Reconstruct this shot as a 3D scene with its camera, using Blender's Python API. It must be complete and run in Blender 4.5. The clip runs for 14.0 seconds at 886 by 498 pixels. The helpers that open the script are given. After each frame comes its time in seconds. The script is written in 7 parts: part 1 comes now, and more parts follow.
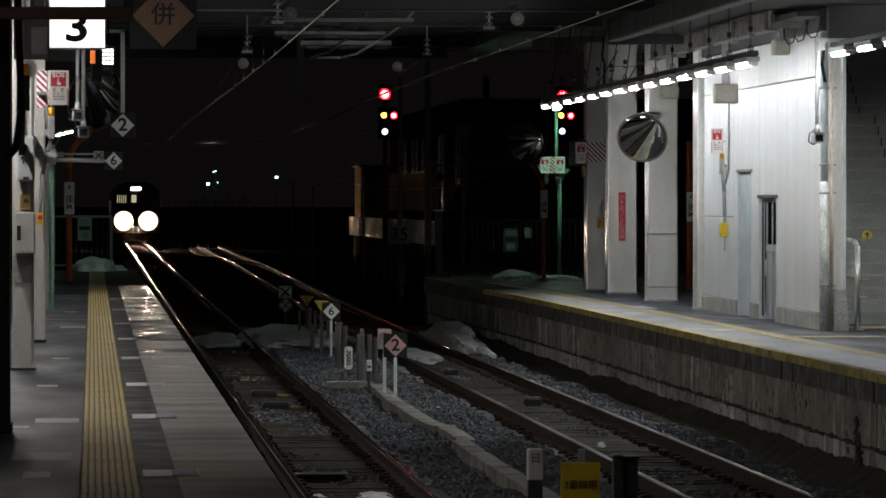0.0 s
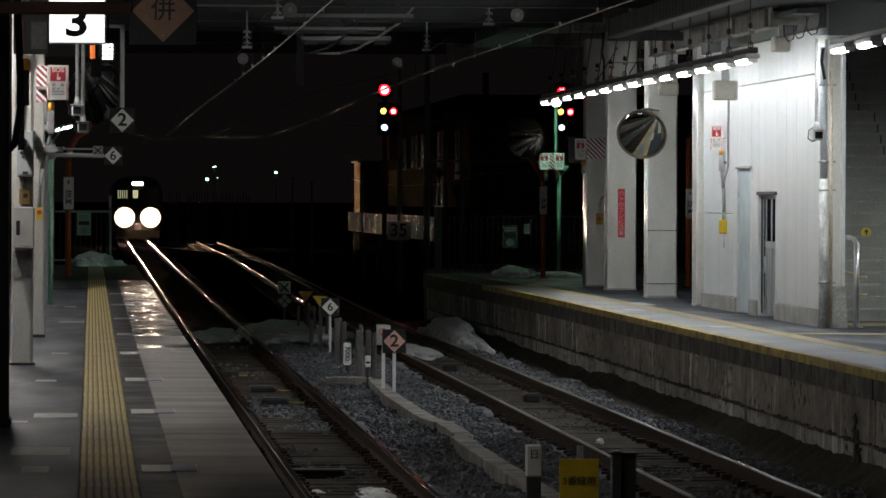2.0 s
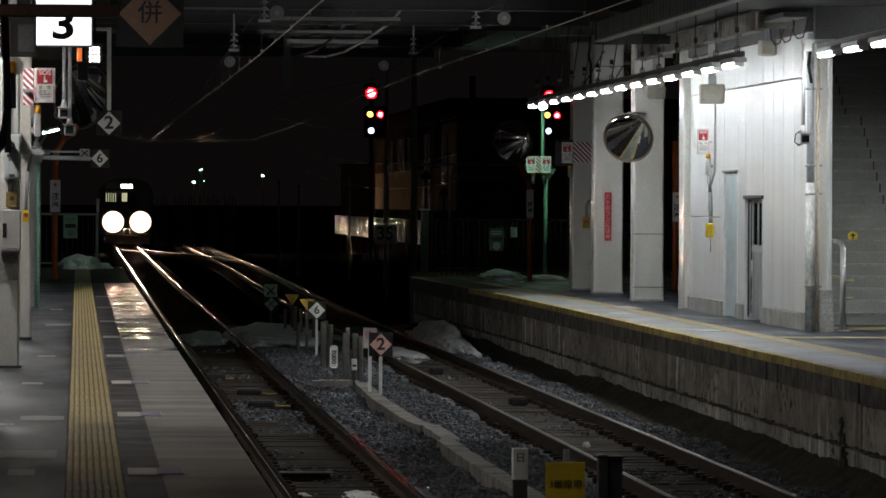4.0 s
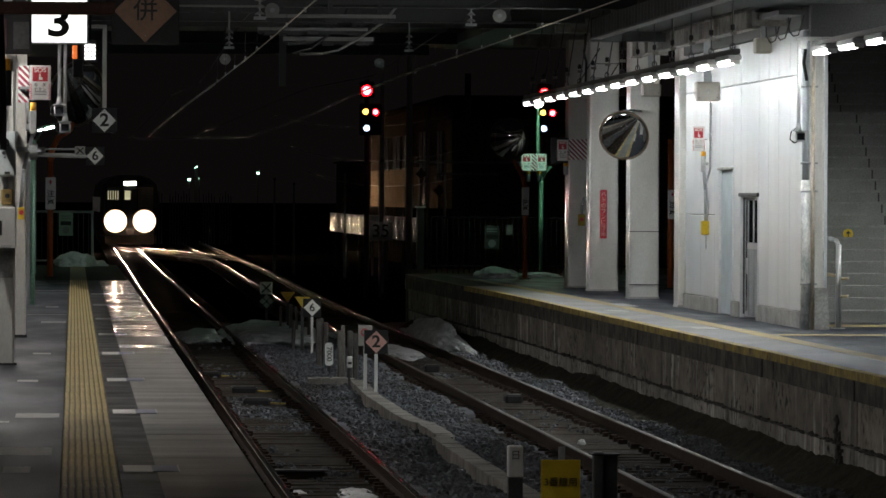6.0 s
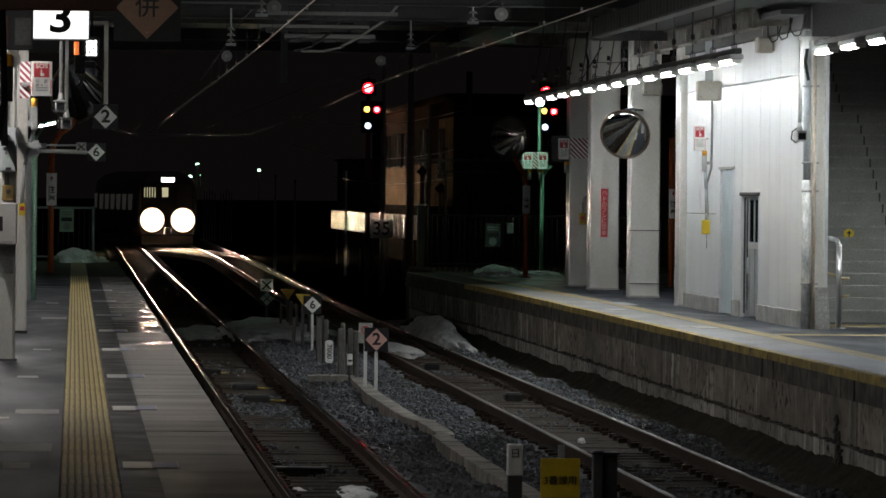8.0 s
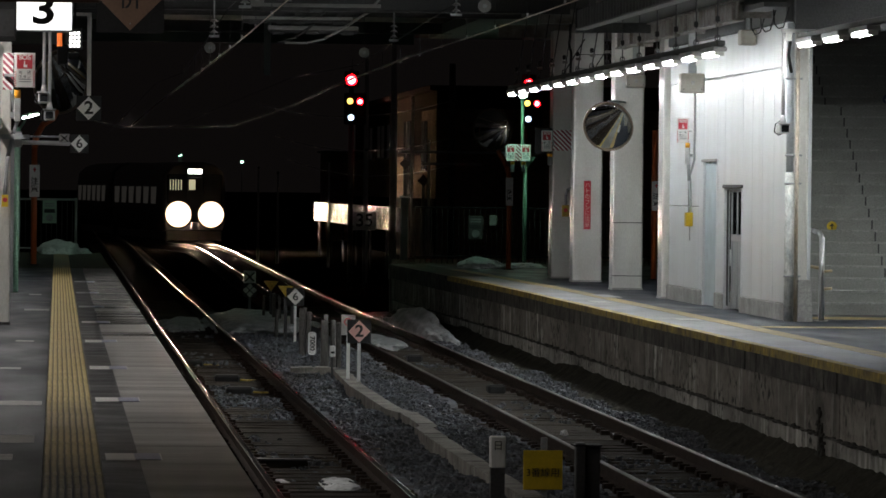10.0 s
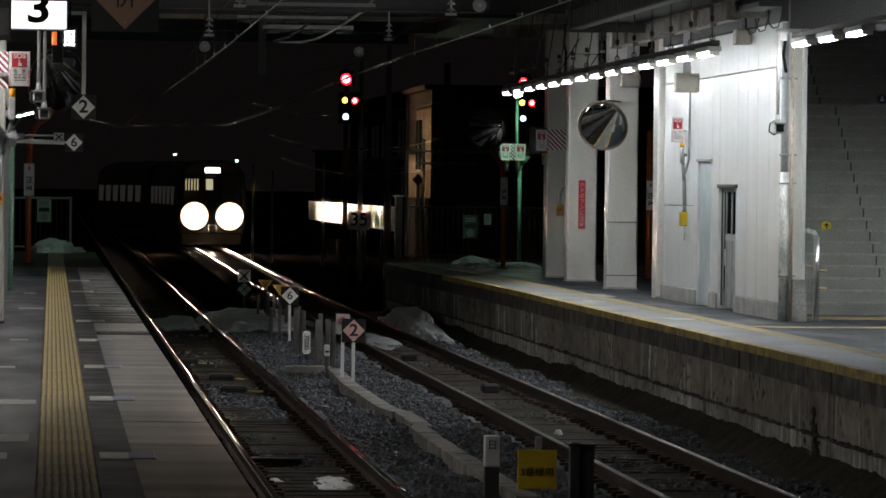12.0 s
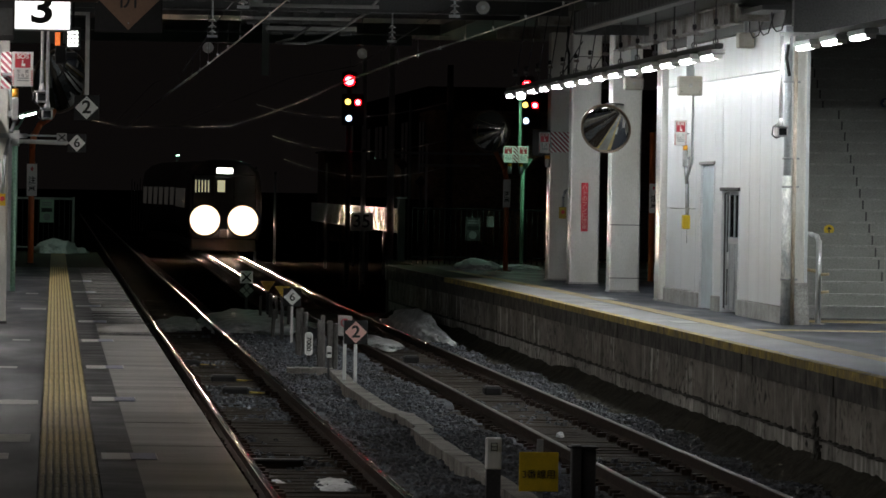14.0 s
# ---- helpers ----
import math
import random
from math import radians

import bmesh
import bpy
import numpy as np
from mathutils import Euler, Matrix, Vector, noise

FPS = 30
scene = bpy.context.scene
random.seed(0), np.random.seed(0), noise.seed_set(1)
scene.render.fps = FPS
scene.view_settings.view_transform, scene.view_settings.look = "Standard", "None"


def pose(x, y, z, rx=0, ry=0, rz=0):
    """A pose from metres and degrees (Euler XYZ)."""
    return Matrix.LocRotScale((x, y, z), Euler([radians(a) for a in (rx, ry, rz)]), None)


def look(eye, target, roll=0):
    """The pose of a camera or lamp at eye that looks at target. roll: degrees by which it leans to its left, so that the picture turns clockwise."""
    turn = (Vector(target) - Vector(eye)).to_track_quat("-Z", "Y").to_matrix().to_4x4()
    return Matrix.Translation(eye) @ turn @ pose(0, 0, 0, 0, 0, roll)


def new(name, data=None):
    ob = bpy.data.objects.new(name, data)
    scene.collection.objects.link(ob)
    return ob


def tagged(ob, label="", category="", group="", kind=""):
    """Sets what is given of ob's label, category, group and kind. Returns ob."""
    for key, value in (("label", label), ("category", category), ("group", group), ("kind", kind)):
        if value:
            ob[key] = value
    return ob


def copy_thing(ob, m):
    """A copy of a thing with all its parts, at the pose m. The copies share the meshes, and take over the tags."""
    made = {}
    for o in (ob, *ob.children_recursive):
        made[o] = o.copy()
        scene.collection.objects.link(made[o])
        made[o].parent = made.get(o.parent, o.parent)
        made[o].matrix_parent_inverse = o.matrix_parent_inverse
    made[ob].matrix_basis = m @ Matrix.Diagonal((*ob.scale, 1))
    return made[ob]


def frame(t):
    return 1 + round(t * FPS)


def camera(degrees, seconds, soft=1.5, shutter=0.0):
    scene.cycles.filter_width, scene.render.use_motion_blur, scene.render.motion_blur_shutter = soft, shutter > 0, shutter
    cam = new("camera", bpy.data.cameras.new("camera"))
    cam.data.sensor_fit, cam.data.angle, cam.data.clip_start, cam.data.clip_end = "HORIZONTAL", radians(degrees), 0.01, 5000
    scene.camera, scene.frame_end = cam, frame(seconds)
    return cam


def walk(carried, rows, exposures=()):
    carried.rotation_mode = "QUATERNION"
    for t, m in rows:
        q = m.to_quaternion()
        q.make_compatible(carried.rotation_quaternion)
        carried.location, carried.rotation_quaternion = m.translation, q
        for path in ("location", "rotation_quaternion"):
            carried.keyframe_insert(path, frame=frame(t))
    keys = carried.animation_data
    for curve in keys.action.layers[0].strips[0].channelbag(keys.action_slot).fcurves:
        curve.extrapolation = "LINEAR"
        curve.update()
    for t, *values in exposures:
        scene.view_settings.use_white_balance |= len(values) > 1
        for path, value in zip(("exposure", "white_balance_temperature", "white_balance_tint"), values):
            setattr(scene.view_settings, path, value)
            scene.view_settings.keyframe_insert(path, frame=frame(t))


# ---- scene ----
EYE = (0.0, 0.0, 1.5)


def aim(yaw, pitch, roll):
    """The camera's pose from its turn to the right, its tilt and its lean, in degrees."""
    a, b = radians(yaw), radians(pitch)
    way = Vector((math.sin(a) * math.cos(b), math.cos(a) * math.cos(b), math.sin(b)))
    return look(EYE, Vector(EYE) + way * 100, roll)


cam = camera(9.436, 14.0, soft=1.6)
walk(cam, [
    (0.0, aim(3.740, -0.501, 0.000)), (0.5, aim(3.696, -0.493, -0.011)), (1.0, aim(3.676, -0.498, 0.020)),
    (1.5, aim(3.690, -0.527, 0.160)), (2.0, aim(3.749, -0.544, 0.166)), (2.5, aim(3.815, -0.528, 0.118)),
    (3.0, aim(3.838, -0.516, 0.183)), (4.2, aim(3.900, -0.508, 0.250)), (5.5, aim(3.946, -0.506, 0.315)),
    (6.0, aim(3.941, -0.535, 0.255)), (6.5, aim(3.945, -0.553, 0.288)), (7.0, aim(3.945, -0.563, 0.316)),
    (7.5, aim(3.924, -0.553, 0.472)), (8.0, aim(3.934, -0.557, 0.534)), (9.2, aim(4.050, -0.606, 0.590)),
    (10.5, aim(4.156, -0.648, 0.639)), (11.0, aim(4.178, -0.643, 0.681)), (11.5, aim(4.184, -0.639, 0.644)),
    (12.0, aim(4.175, -0.648, 0.686)), (12.5, aim(4.171, -0.645, 0.836)), (13.0, aim(4.176, -0.633, 0.791)),
    (13.5, aim(4.167, -0.628, 0.907)), (14.0, aim(4.148, -0.627, 0.919)),
], exposures=[(0.0, 0.0), (14.0, 0.0)])

# ---- night sky ----
world = bpy.data.worlds.new("night")
scene.world = world
world.use_nodes = True
world.node_tree.nodes["Background"].inputs[0].default_value = (1.0, 0.82, 0.78, 1)
world.node_tree.nodes["Background"].inputs[1].default_value = 0.0032

RAIL = -1.1          # top of the rails; the near platform's top is z = 0
LOW = -0.1           # top of the far platform
A_X, B_X = 2.47, 5.81
GAUGE = 1.067


# ---- materials ----
def mat(name, base, rough=0.7, metal=0.0, second=None, scale=3.0, amount=0.5, bump=0.0, bump_scale=40.0,
        stretch=(1, 1, 1), fine=0.25, rough_var=0.0, per_piece=0.0, coat=0.0):
    m = bpy.data.materials.new(name)
    m.use_nodes = True
    n, l = m.node_tree.nodes, m.node_tree.links
    b = n["Principled BSDF"]
    b.inputs["Roughness"].default_value, b.inputs["Metallic"].default_value = rough, metal
    b.inputs["Coat Weight"].default_value = coat
    second = second or tuple(c * 0.6 for c in base)
    geo, mp = n.new("ShaderNodeNewGeometry"), n.new("ShaderNodeMapping")
    mp.inputs["Scale"].default_value = stretch
    l.new(geo.outputs["Position"], mp.inputs["Vector"])
    big, small = n.new("ShaderNodeTexNoise"), n.new("ShaderNodeTexNoise")
    big.inputs["Scale"].default_value, small.inputs["Scale"].default_value = scale, bump_scale
    big.inputs["Detail"].default_value, small.inputs["Detail"].default_value = 6, 4
    for t in (big, small):
        l.new(mp.outputs[0], t.inputs["Vector"])
    ramp = n.new("ShaderNodeMapRange")
    ramp.inputs[1].default_value, ramp.inputs[2].default_value = 0.35, 0.68
    ramp.inputs[3].default_value, ramp.inputs[4].default_value = 0.0, amount
    l.new(big.outputs[0], ramp.inputs[0])
    mix = n.new("ShaderNodeMix")
    mix.data_type = "RGBA"
    mix.inputs[6].default_value, mix.inputs[7].default_value = (*base, 1), (*second, 1)
    l.new(ramp.outputs[0], mix.inputs[0])
    tone = n.new("ShaderNodeMapRange")
    tone.inputs[1].default_value, tone.inputs[2].default_value = 0.3, 0.7
    tone.inputs[3].default_value, tone.inputs[4].default_value = 1 - fine, 1 + fine
    l.new(small.outputs[0], tone.inputs[0])
    mul = n.new("ShaderNodeVectorMath")
    mul.operation = "SCALE"
    l.new(mix.outputs[2], mul.inputs[0])
    l.new(tone.outputs[0], mul.inputs["Scale"])
    last = mul.outputs[0]
    if per_piece:
        info = n.new("ShaderNodeObjectInfo")
        var = n.new("ShaderNodeMapRange")
        var.inputs[3].default_value, var.inputs[4].default_value = 1 - per_piece, 1 + per_piece
        l.new(info.outputs["Random"], var.inputs[0])
        mul2 = n.new("ShaderNodeVectorMath")
        mul2.operation = "SCALE"
        l.new(last, mul2.inputs[0])
        l.new(var.outputs[0], mul2.inputs["Scale"])
        last = mul2.outputs[0]
    l.new(last, b.inputs["Base Color"])
    if rough_var:
        rr = n.new("ShaderNodeMapRange")
        rr.inputs[1].default_value, rr.inputs[2].default_value = 0.3, 0.7
        rr.inputs[3].default_value, rr.inputs[4].default_value = rough - rough_var, rough + rough_var
        l.new(big.outputs[0], rr.inputs[0])
        l.new(rr.outputs[0], b.inputs["Roughness"])
    if bump:
        bp = n.new("ShaderNodeBump")
        bp.inputs["Strength"].default_value, bp.inputs["Distance"].default_value = bump, 0.02
        l.new(small.outputs[0], bp.inputs["Height"])
        l.new(bp.outputs[0], b.inputs["Normal"])
    return m


def glow(name, colour, strength):
    m = bpy.data.materials.new(name)
    m.use_nodes = True
    b = m.node_tree.nodes["Principled BSDF"]
    b.inputs["Base Color"].default_value = (*colour, 1)
    b.inputs["Emission Color"].default_value = (*colour, 1)
    b.inputs["Emission Strength"].default_value = strength
    return m


ASPHALT = mat("asphalt", (0.027, 0.032, 0.043), 0.5, second=(0.016, 0.019, 0.026), scale=1.2, amount=0.6, bump=0.25, bump_scale=60,
              stretch=(1.4, 0.3, 1), rough_var=0.12)
DARK_BAND = mat("dark band", (0.035, 0.035, 0.04), 0.45, scale=2, bump=0.2, bump_scale=50, rough_var=0.12)
EDGE_CONCRETE = mat("edge concrete", (0.50, 0.49, 0.47), 0.19, second=(0.30, 0.29, 0.28), scale=1.6, amount=0.9, bump=0.25, bump_scale=30,
                    stretch=(0.12, 1, 1), rough_var=0.11, per_piece=0.12)
EDGE_DRY = mat("dry edge concrete", (0.46, 0.45, 0.43), 0.5, second=(0.27, 0.26, 0.25), scale=1.6, amount=0.9, bump=0.15, bump_scale=30,
               stretch=(0.12, 1, 1), rough_var=0.1, per_piece=0.14)
TACTILE = mat("tactile yellow", (0.66, 0.54, 0.23), 0.5, second=(0.52, 0.41, 0.13), scale=1.5, amount=0.8, bump=0.15, per_piece=0.07)
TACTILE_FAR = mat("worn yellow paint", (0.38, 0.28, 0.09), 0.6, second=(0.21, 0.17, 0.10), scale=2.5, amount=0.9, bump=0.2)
YELLOW_EDGE = mat("yellow edge paint", (0.47, 0.34, 0.055), 0.65, second=(0.13, 0.10, 0.045), scale=3.5, amount=1.0, bump=0.6, bump_scale=16, fine=0.35)
PALE_TOP = mat("pale platform slab", (0.19, 0.195, 0.19), 0.5, second=(0.085, 0.09, 0.09), scale=1.2, amount=0.9, bump=0.2, stretch=(1, 0.5, 1))
# Moss colour, darkened further for the unlit platform ends.
FAR_TOP = mat("mossy platform end, darkened as unlit", (0.045, 0.055, 0.03), 0.9, second=(0.018, 0.025, 0.015), scale=1.5, amount=0.9, bump=0.3)
WALL_CONCRETE = mat("stained concrete", (0.27, 0.25, 0.225), 0.85, second=(0.05, 0.045, 0.04), scale=1.6, amount=0.95, bump=0.5, bump_scale=18,
                    stretch=(1, 3.2, 0.35), fine=0.35, per_piece=0.15)
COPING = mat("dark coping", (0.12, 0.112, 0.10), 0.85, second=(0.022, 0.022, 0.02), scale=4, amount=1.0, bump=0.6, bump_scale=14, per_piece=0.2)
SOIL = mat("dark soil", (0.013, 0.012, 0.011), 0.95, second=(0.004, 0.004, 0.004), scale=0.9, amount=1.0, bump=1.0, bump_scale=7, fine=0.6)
SOIL_BANK = mat("dark mossy soil", (0.05, 0.045, 0.036), 0.95, second=(0.022, 0.023, 0.015), scale=2.5, amount=0.95, bump=0.9, bump_scale=22, fine=0.4)
STONE = mat("ballast stone", (0.135, 0.146, 0.167), 0.75, second=(0.055, 0.053, 0.05), scale=2.2, amount=0.95, bump=0.3, bump_scale=30, fine=0.5)
SLEEPER = mat("timber sleeper", (0.050, 0.041, 0.032), 0.85, second=(0.027, 0.023, 0.019), scale=6, amount=0.9, bump=0.5, bump_scale=30,
              stretch=(0.2, 2, 1), per_piece=0.3)
RAIL_SIDE = mat("rusty rail side", (0.042, 0.029, 0.022), 0.75, second=(0.022, 0.016, 0.013), scale=6, amount=0.8, bump=0.3)
RAIL_TOP = mat("polished rail head", (0.17, 0.148, 0.13), 0.15, 1.0, second=(0.35, 0.33, 0.31), scale=4, stretch=(4, 0.1, 1), amount=0.6, fine=0.1)
# Cleaner snow, its colour also raised for the strong lamplight on it.
SNOW_CLEAN = mat("cleaner crusted snow, brightened as lamplit", (0.88, 0.90, 0.90), 0.7, second=(0.74, 0.77, 0.77), scale=4, amount=0.6, bump=0.35, bump_scale=14, fine=0.1)
# Darker, rougher head metal that takes the gleam off a rail.
RAIL_DULL = mat("rail head with gleam toned down", (0.055, 0.046, 0.038), 0.5, 1.0, second=(0.032, 0.027, 0.022), scale=4, stretch=(4, 0.1, 1), amount=0.6, fine=0.1)
OLD_POST = mat("weathered grey post", (0.13, 0.125, 0.115), 0.85, second=(0.07, 0.065, 0.06), scale=7, amount=0.9, bump=0.4, stretch=(1, 1, 0.4))
SNOW = mat("old snow", (0.84, 0.86, 0.87), 0.75, second=(0.46, 0.47, 0.47), scale=1.8, amount=0.8, bump=0.9, bump_scale=9)
TROUGH = mat("cable trough concrete", (0.24, 0.225, 0.20), 0.85, second=(0.11, 0.10, 0.09), scale=4, amount=0.9, bump=0.4, per_piece=0.15)
WHITE_PAINT = mat("white paint", (0.78, 0.79, 0.78), 0.45, second=(0.62, 0.61, 0.57), scale=1.3, amount=0.6, bump=0.1, fine=0.06, stretch=(1, 1, 0.4))
PILLAR_PAINT = mat("white pillar paint", (0.72, 0.72, 0.69), 0.24, second=(0.55, 0.53, 0.48), scale=1.5, amount=0.7, bump=0.12, fine=0.08, stretch=(1.5, 1.5, 0.5))
PANEL_WHITE = mat("white wall panel", (0.74, 0.77, 0.79), 0.36, second=(0.63, 0.645, 0.645), scale=1.0, amount=0.6, bump=0.06, fine=0.05, stretch=(2, 2, 0.4), per_piece=0.04)
SKIRTING = mat("concrete base", (0.42, 0.42, 0.40), 0.8, second=(0.28, 0.27, 0.25), scale=3, amount=0.9, bump=0.3)
GREY_METAL = mat("grey painted metal", (0.36, 0.38, 0.39), 0.5, second=(0.27, 0.28, 0.28), scale=4, amount=0.6, fine=0.1)
LIGHT_METAL = mat("pale galvanised metal", (0.52, 0.53, 0.53), 0.45, 0.3, second=(0.38, 0.38, 0.37), scale=6, amount=0.7, fine=0.12)
DARK_METAL = mat("dark steel", (0.045, 0.045, 0.048), 0.6, second=(0.03, 0.028, 0.026), scale=4, amount=0.7)
GIRDER = mat("rust-stained girder paint", (0.24, 0.235, 0.22), 0.6, second=(0.10, 0.075, 0.055), scale=5, amount=0.9, bump=0.3)
FASCIA = mat("dull corrugated sheet", (0.17, 0.175, 0.175), 0.55, second=(0.11, 0.11, 0.11), scale=3, amount=0.7)
INSULATOR = mat("dull porcelain", (0.26, 0.26, 0.25), 0.4, fine=0.1)
MUD = mat("muddy ballast between rails", (0.050, 0.041, 0.033), 0.9, second=(0.022, 0.019, 0.016), scale=3, amount=0.9, bump=0.9, bump_scale=35, fine=0.4)
GROOVE = mat("darker yellow groove", (0.27, 0.22, 0.11), 0.75, second=(0.17, 0.14, 0.08), scale=3, amount=0.8)
STEEL_BEAM = mat("grey steel beam", (0.05, 0.051, 0.051), 0.65, second=(0.06, 0.06, 0.06), scale=2, amount=0.8)
CEILING = mat("canopy underside", (0.055, 0.055, 0.055), 0.7, second=(0.035, 0.035, 0.035), scale=1.2, amount=0.8)
CHROME = mat("brushed steel", (0.6, 0.6, 0.6), 0.28, 1.0, fine=0.05)
BLACK = mat("black paint", (0.012, 0.012, 0.013), 0.75)
PRINT_BLACK = mat("black print", (0.02, 0.02, 0.02), 0.6)
SIGN_WHITE = mat("white sign face", (0.90, 0.90, 0.88), 0.5, second=(0.76, 0.76, 0.74), scale=6, amount=0.5, fine=0.04)
SIGN_DIM = mat("faded sign face", (0.40, 0.40, 0.38), 0.6, second=(0.25, 0.25, 0.24), scale=6, amount=0.8)
SIGN_PINK = mat("pale pink sign face", (0.72, 0.42, 0.38), 0.5, second=(0.6, 0.34, 0.3), scale=6, amount=0.5, fine=0.05)
MIRROR_RIM = mat("brown mirror rim", (0.20, 0.15, 0.11), 0.5, fine=0.1)
SIGN_TAN = mat("dark tan sign face", (0.25, 0.15, 0.10), 0.6, second=(0.18, 0.11, 0.075), scale=5, amount=0.6, fine=0.1)
RED = mat("red print", (0.55, 0.04, 0.06), 0.5, second=(0.45, 0.035, 0.05), fine=0.05)
STRIPE_RED = mat("maroon stripe", (0.36, 0.05, 0.09), 0.55, fine=0.05)
ORANGE = mat("orange painted pipe", (0.50, 0.12, 0.03), 0.5, second=(0.36, 0.09, 0.03), scale=6, amount=0.6)
AMBER = mat("amber plastic", (0.75, 0.34, 0.02), 0.4, fine=0.05)
YELLOW = mat("yellow sign", (0.72, 0.50, 0.02), 0.5, second=(0.5, 0.36, 0.03), scale=8, amount=0.5, fine=0.06)
YELLOW_OLD = mat("weathered yellow board", (0.46, 0.32, 0.03), 0.6, second=(0.28, 0.2, 0.04), scale=8, amount=0.7)
GREEN_POLE = mat("pale green pole", (0.28, 0.50, 0.36), 0.5, second=(0.2, 0.36, 0.27), scale=5, amount=0.6)
GREEN_SIGN = mat("pale green notice", (0.45, 0.62, 0.50), 0.6, fine=0.05)
BRASS = mat("tan handrail cover", (0.42, 0.32, 0.18), 0.45, fine=0.1)
STAIR = mat("stair concrete", (0.275, 0.28, 0.262), 0.75, second=(0.21, 0.21, 0.198), scale=2.5, amount=0.8, bump=0.2, stretch=(1, 1, 2))
FAR_BRICK = mat("far brown wall", (0.24, 0.18, 0.135), 0.85, second=(0.14, 0.105, 0.08), scale=0.6, amount=0.8, bump=0.6, bump_scale=5, stretch=(1, 1, 2.5), fine=0.5)
TRAIN_BODY = mat("train steel body", (0.10, 0.10, 0.105), 0.4, 0.3, fine=0.05)
TRAIN_DARK = mat("train black front", (0.02, 0.02, 0.022), 0.25, fine=0.05)
# Wall colour darkened where the headlight beam doesn't reach.
UPPER_UNLIT = mat("upper wall darkened past the beam", (0.035, 0.026, 0.022), 0.95)
MOSS = mat("black moss", (0.040, 0.038, 0.030), 0.95, second=(0.018, 0.018, 0.014), scale=9, amount=0.8)
GRASS = mat("dry grass", (0.07, 0.09, 0.03), 0.9, second=(0.05, 0.05, 0.025), scale=8, amount=0.8)

TUBE = glow("cool white tube", (0.965, 1.0, 0.995), 92.0)
TUBE_NEAR = glow("neutral white tube", (1.0, 0.955, 0.91), 128.0)
WIRE = mat("worn copper wire", (0.95, 0.80, 0.68), 0.32, 1.0, fine=0.1)
# Low strength for the one added fill lamp.
TUBE_FILL = glow("weak fill tube", (1.0, 0.92, 0.82), 38.0)
TUBE_GREEN = glow("greenish tube", (0.6, 1.0, 0.76), 70.0)
TUBE_END = glow("pale green tube", (0.72, 1.0, 0.82), 85.0)
LIT_SIGN = glow("lit white sign", (1.0, 0.98, 0.96), 1.5)
LED_WHITE = glow("white display dots", (1.0, 1.0, 0.97), 4.0)
SALOON = glow("dim saloon window", (1.0, 0.93, 0.82), 0.014)
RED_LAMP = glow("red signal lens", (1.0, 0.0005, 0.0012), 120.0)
# Pale glow for the painted glare in the red lenses.
RED_GLARE = glow("painted glare on red lens", (1.0, 0.2, 0.25), 14.0)
YELLOW_LAMP = glow("yellow signal lens", (1.0, 0.62, 0.10), 4.0)
WHITE_LAMP = glow("blue-white signal lens", (0.6, 0.75, 1.0), 3.0)
DISPLAY = glow("white destination display", (1.0, 0.97, 0.9), 6.0)
CABIN = glow("cabin light", (0.85, 0.8, 0.5), 0.5)
FAR_LAMP = glow("far street lamp", (0.55, 1.0, 0.72), 5.0)


def glass_material():
    m = bpy.data.materials.new("dark window glass")
    m.use_nodes = True
    b = m.node_tree.nodes["Principled BSDF"]
    b.inputs["Base Color"].default_value = (0.02, 0.022, 0.025, 1)
    b.inputs["Roughness"].default_value = 0.08
    return m


def mirror_material():
    m = bpy.data.materials.new("mirror")
    m.use_nodes = True
    b = m.node_tree.nodes["Principled BSDF"]
    b.inputs["Base Color"].default_value = (0.72, 0.72, 0.70, 1)
    b.inputs["Metallic"].default_value, b.inputs["Roughness"].default_value = 1.0, 0.03
    return m


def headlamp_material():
    """A headlamp lens whose emission fades from middle to rim, imitating its glare."""
    m = bpy.data.materials.new("headlamp lens with painted glare")
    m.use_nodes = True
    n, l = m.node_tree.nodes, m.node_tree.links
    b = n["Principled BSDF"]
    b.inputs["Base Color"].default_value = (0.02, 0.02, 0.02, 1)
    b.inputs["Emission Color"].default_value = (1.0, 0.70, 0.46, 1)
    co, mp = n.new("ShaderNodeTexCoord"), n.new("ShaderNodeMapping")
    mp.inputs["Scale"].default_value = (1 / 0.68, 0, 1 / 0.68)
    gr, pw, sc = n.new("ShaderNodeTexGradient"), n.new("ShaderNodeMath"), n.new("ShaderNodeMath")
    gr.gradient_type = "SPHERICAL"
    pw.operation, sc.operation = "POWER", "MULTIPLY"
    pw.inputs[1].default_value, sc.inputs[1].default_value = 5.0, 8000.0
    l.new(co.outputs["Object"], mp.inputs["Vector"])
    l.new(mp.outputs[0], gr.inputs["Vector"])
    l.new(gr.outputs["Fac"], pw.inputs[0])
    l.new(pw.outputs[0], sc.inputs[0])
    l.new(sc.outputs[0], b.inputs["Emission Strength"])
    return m


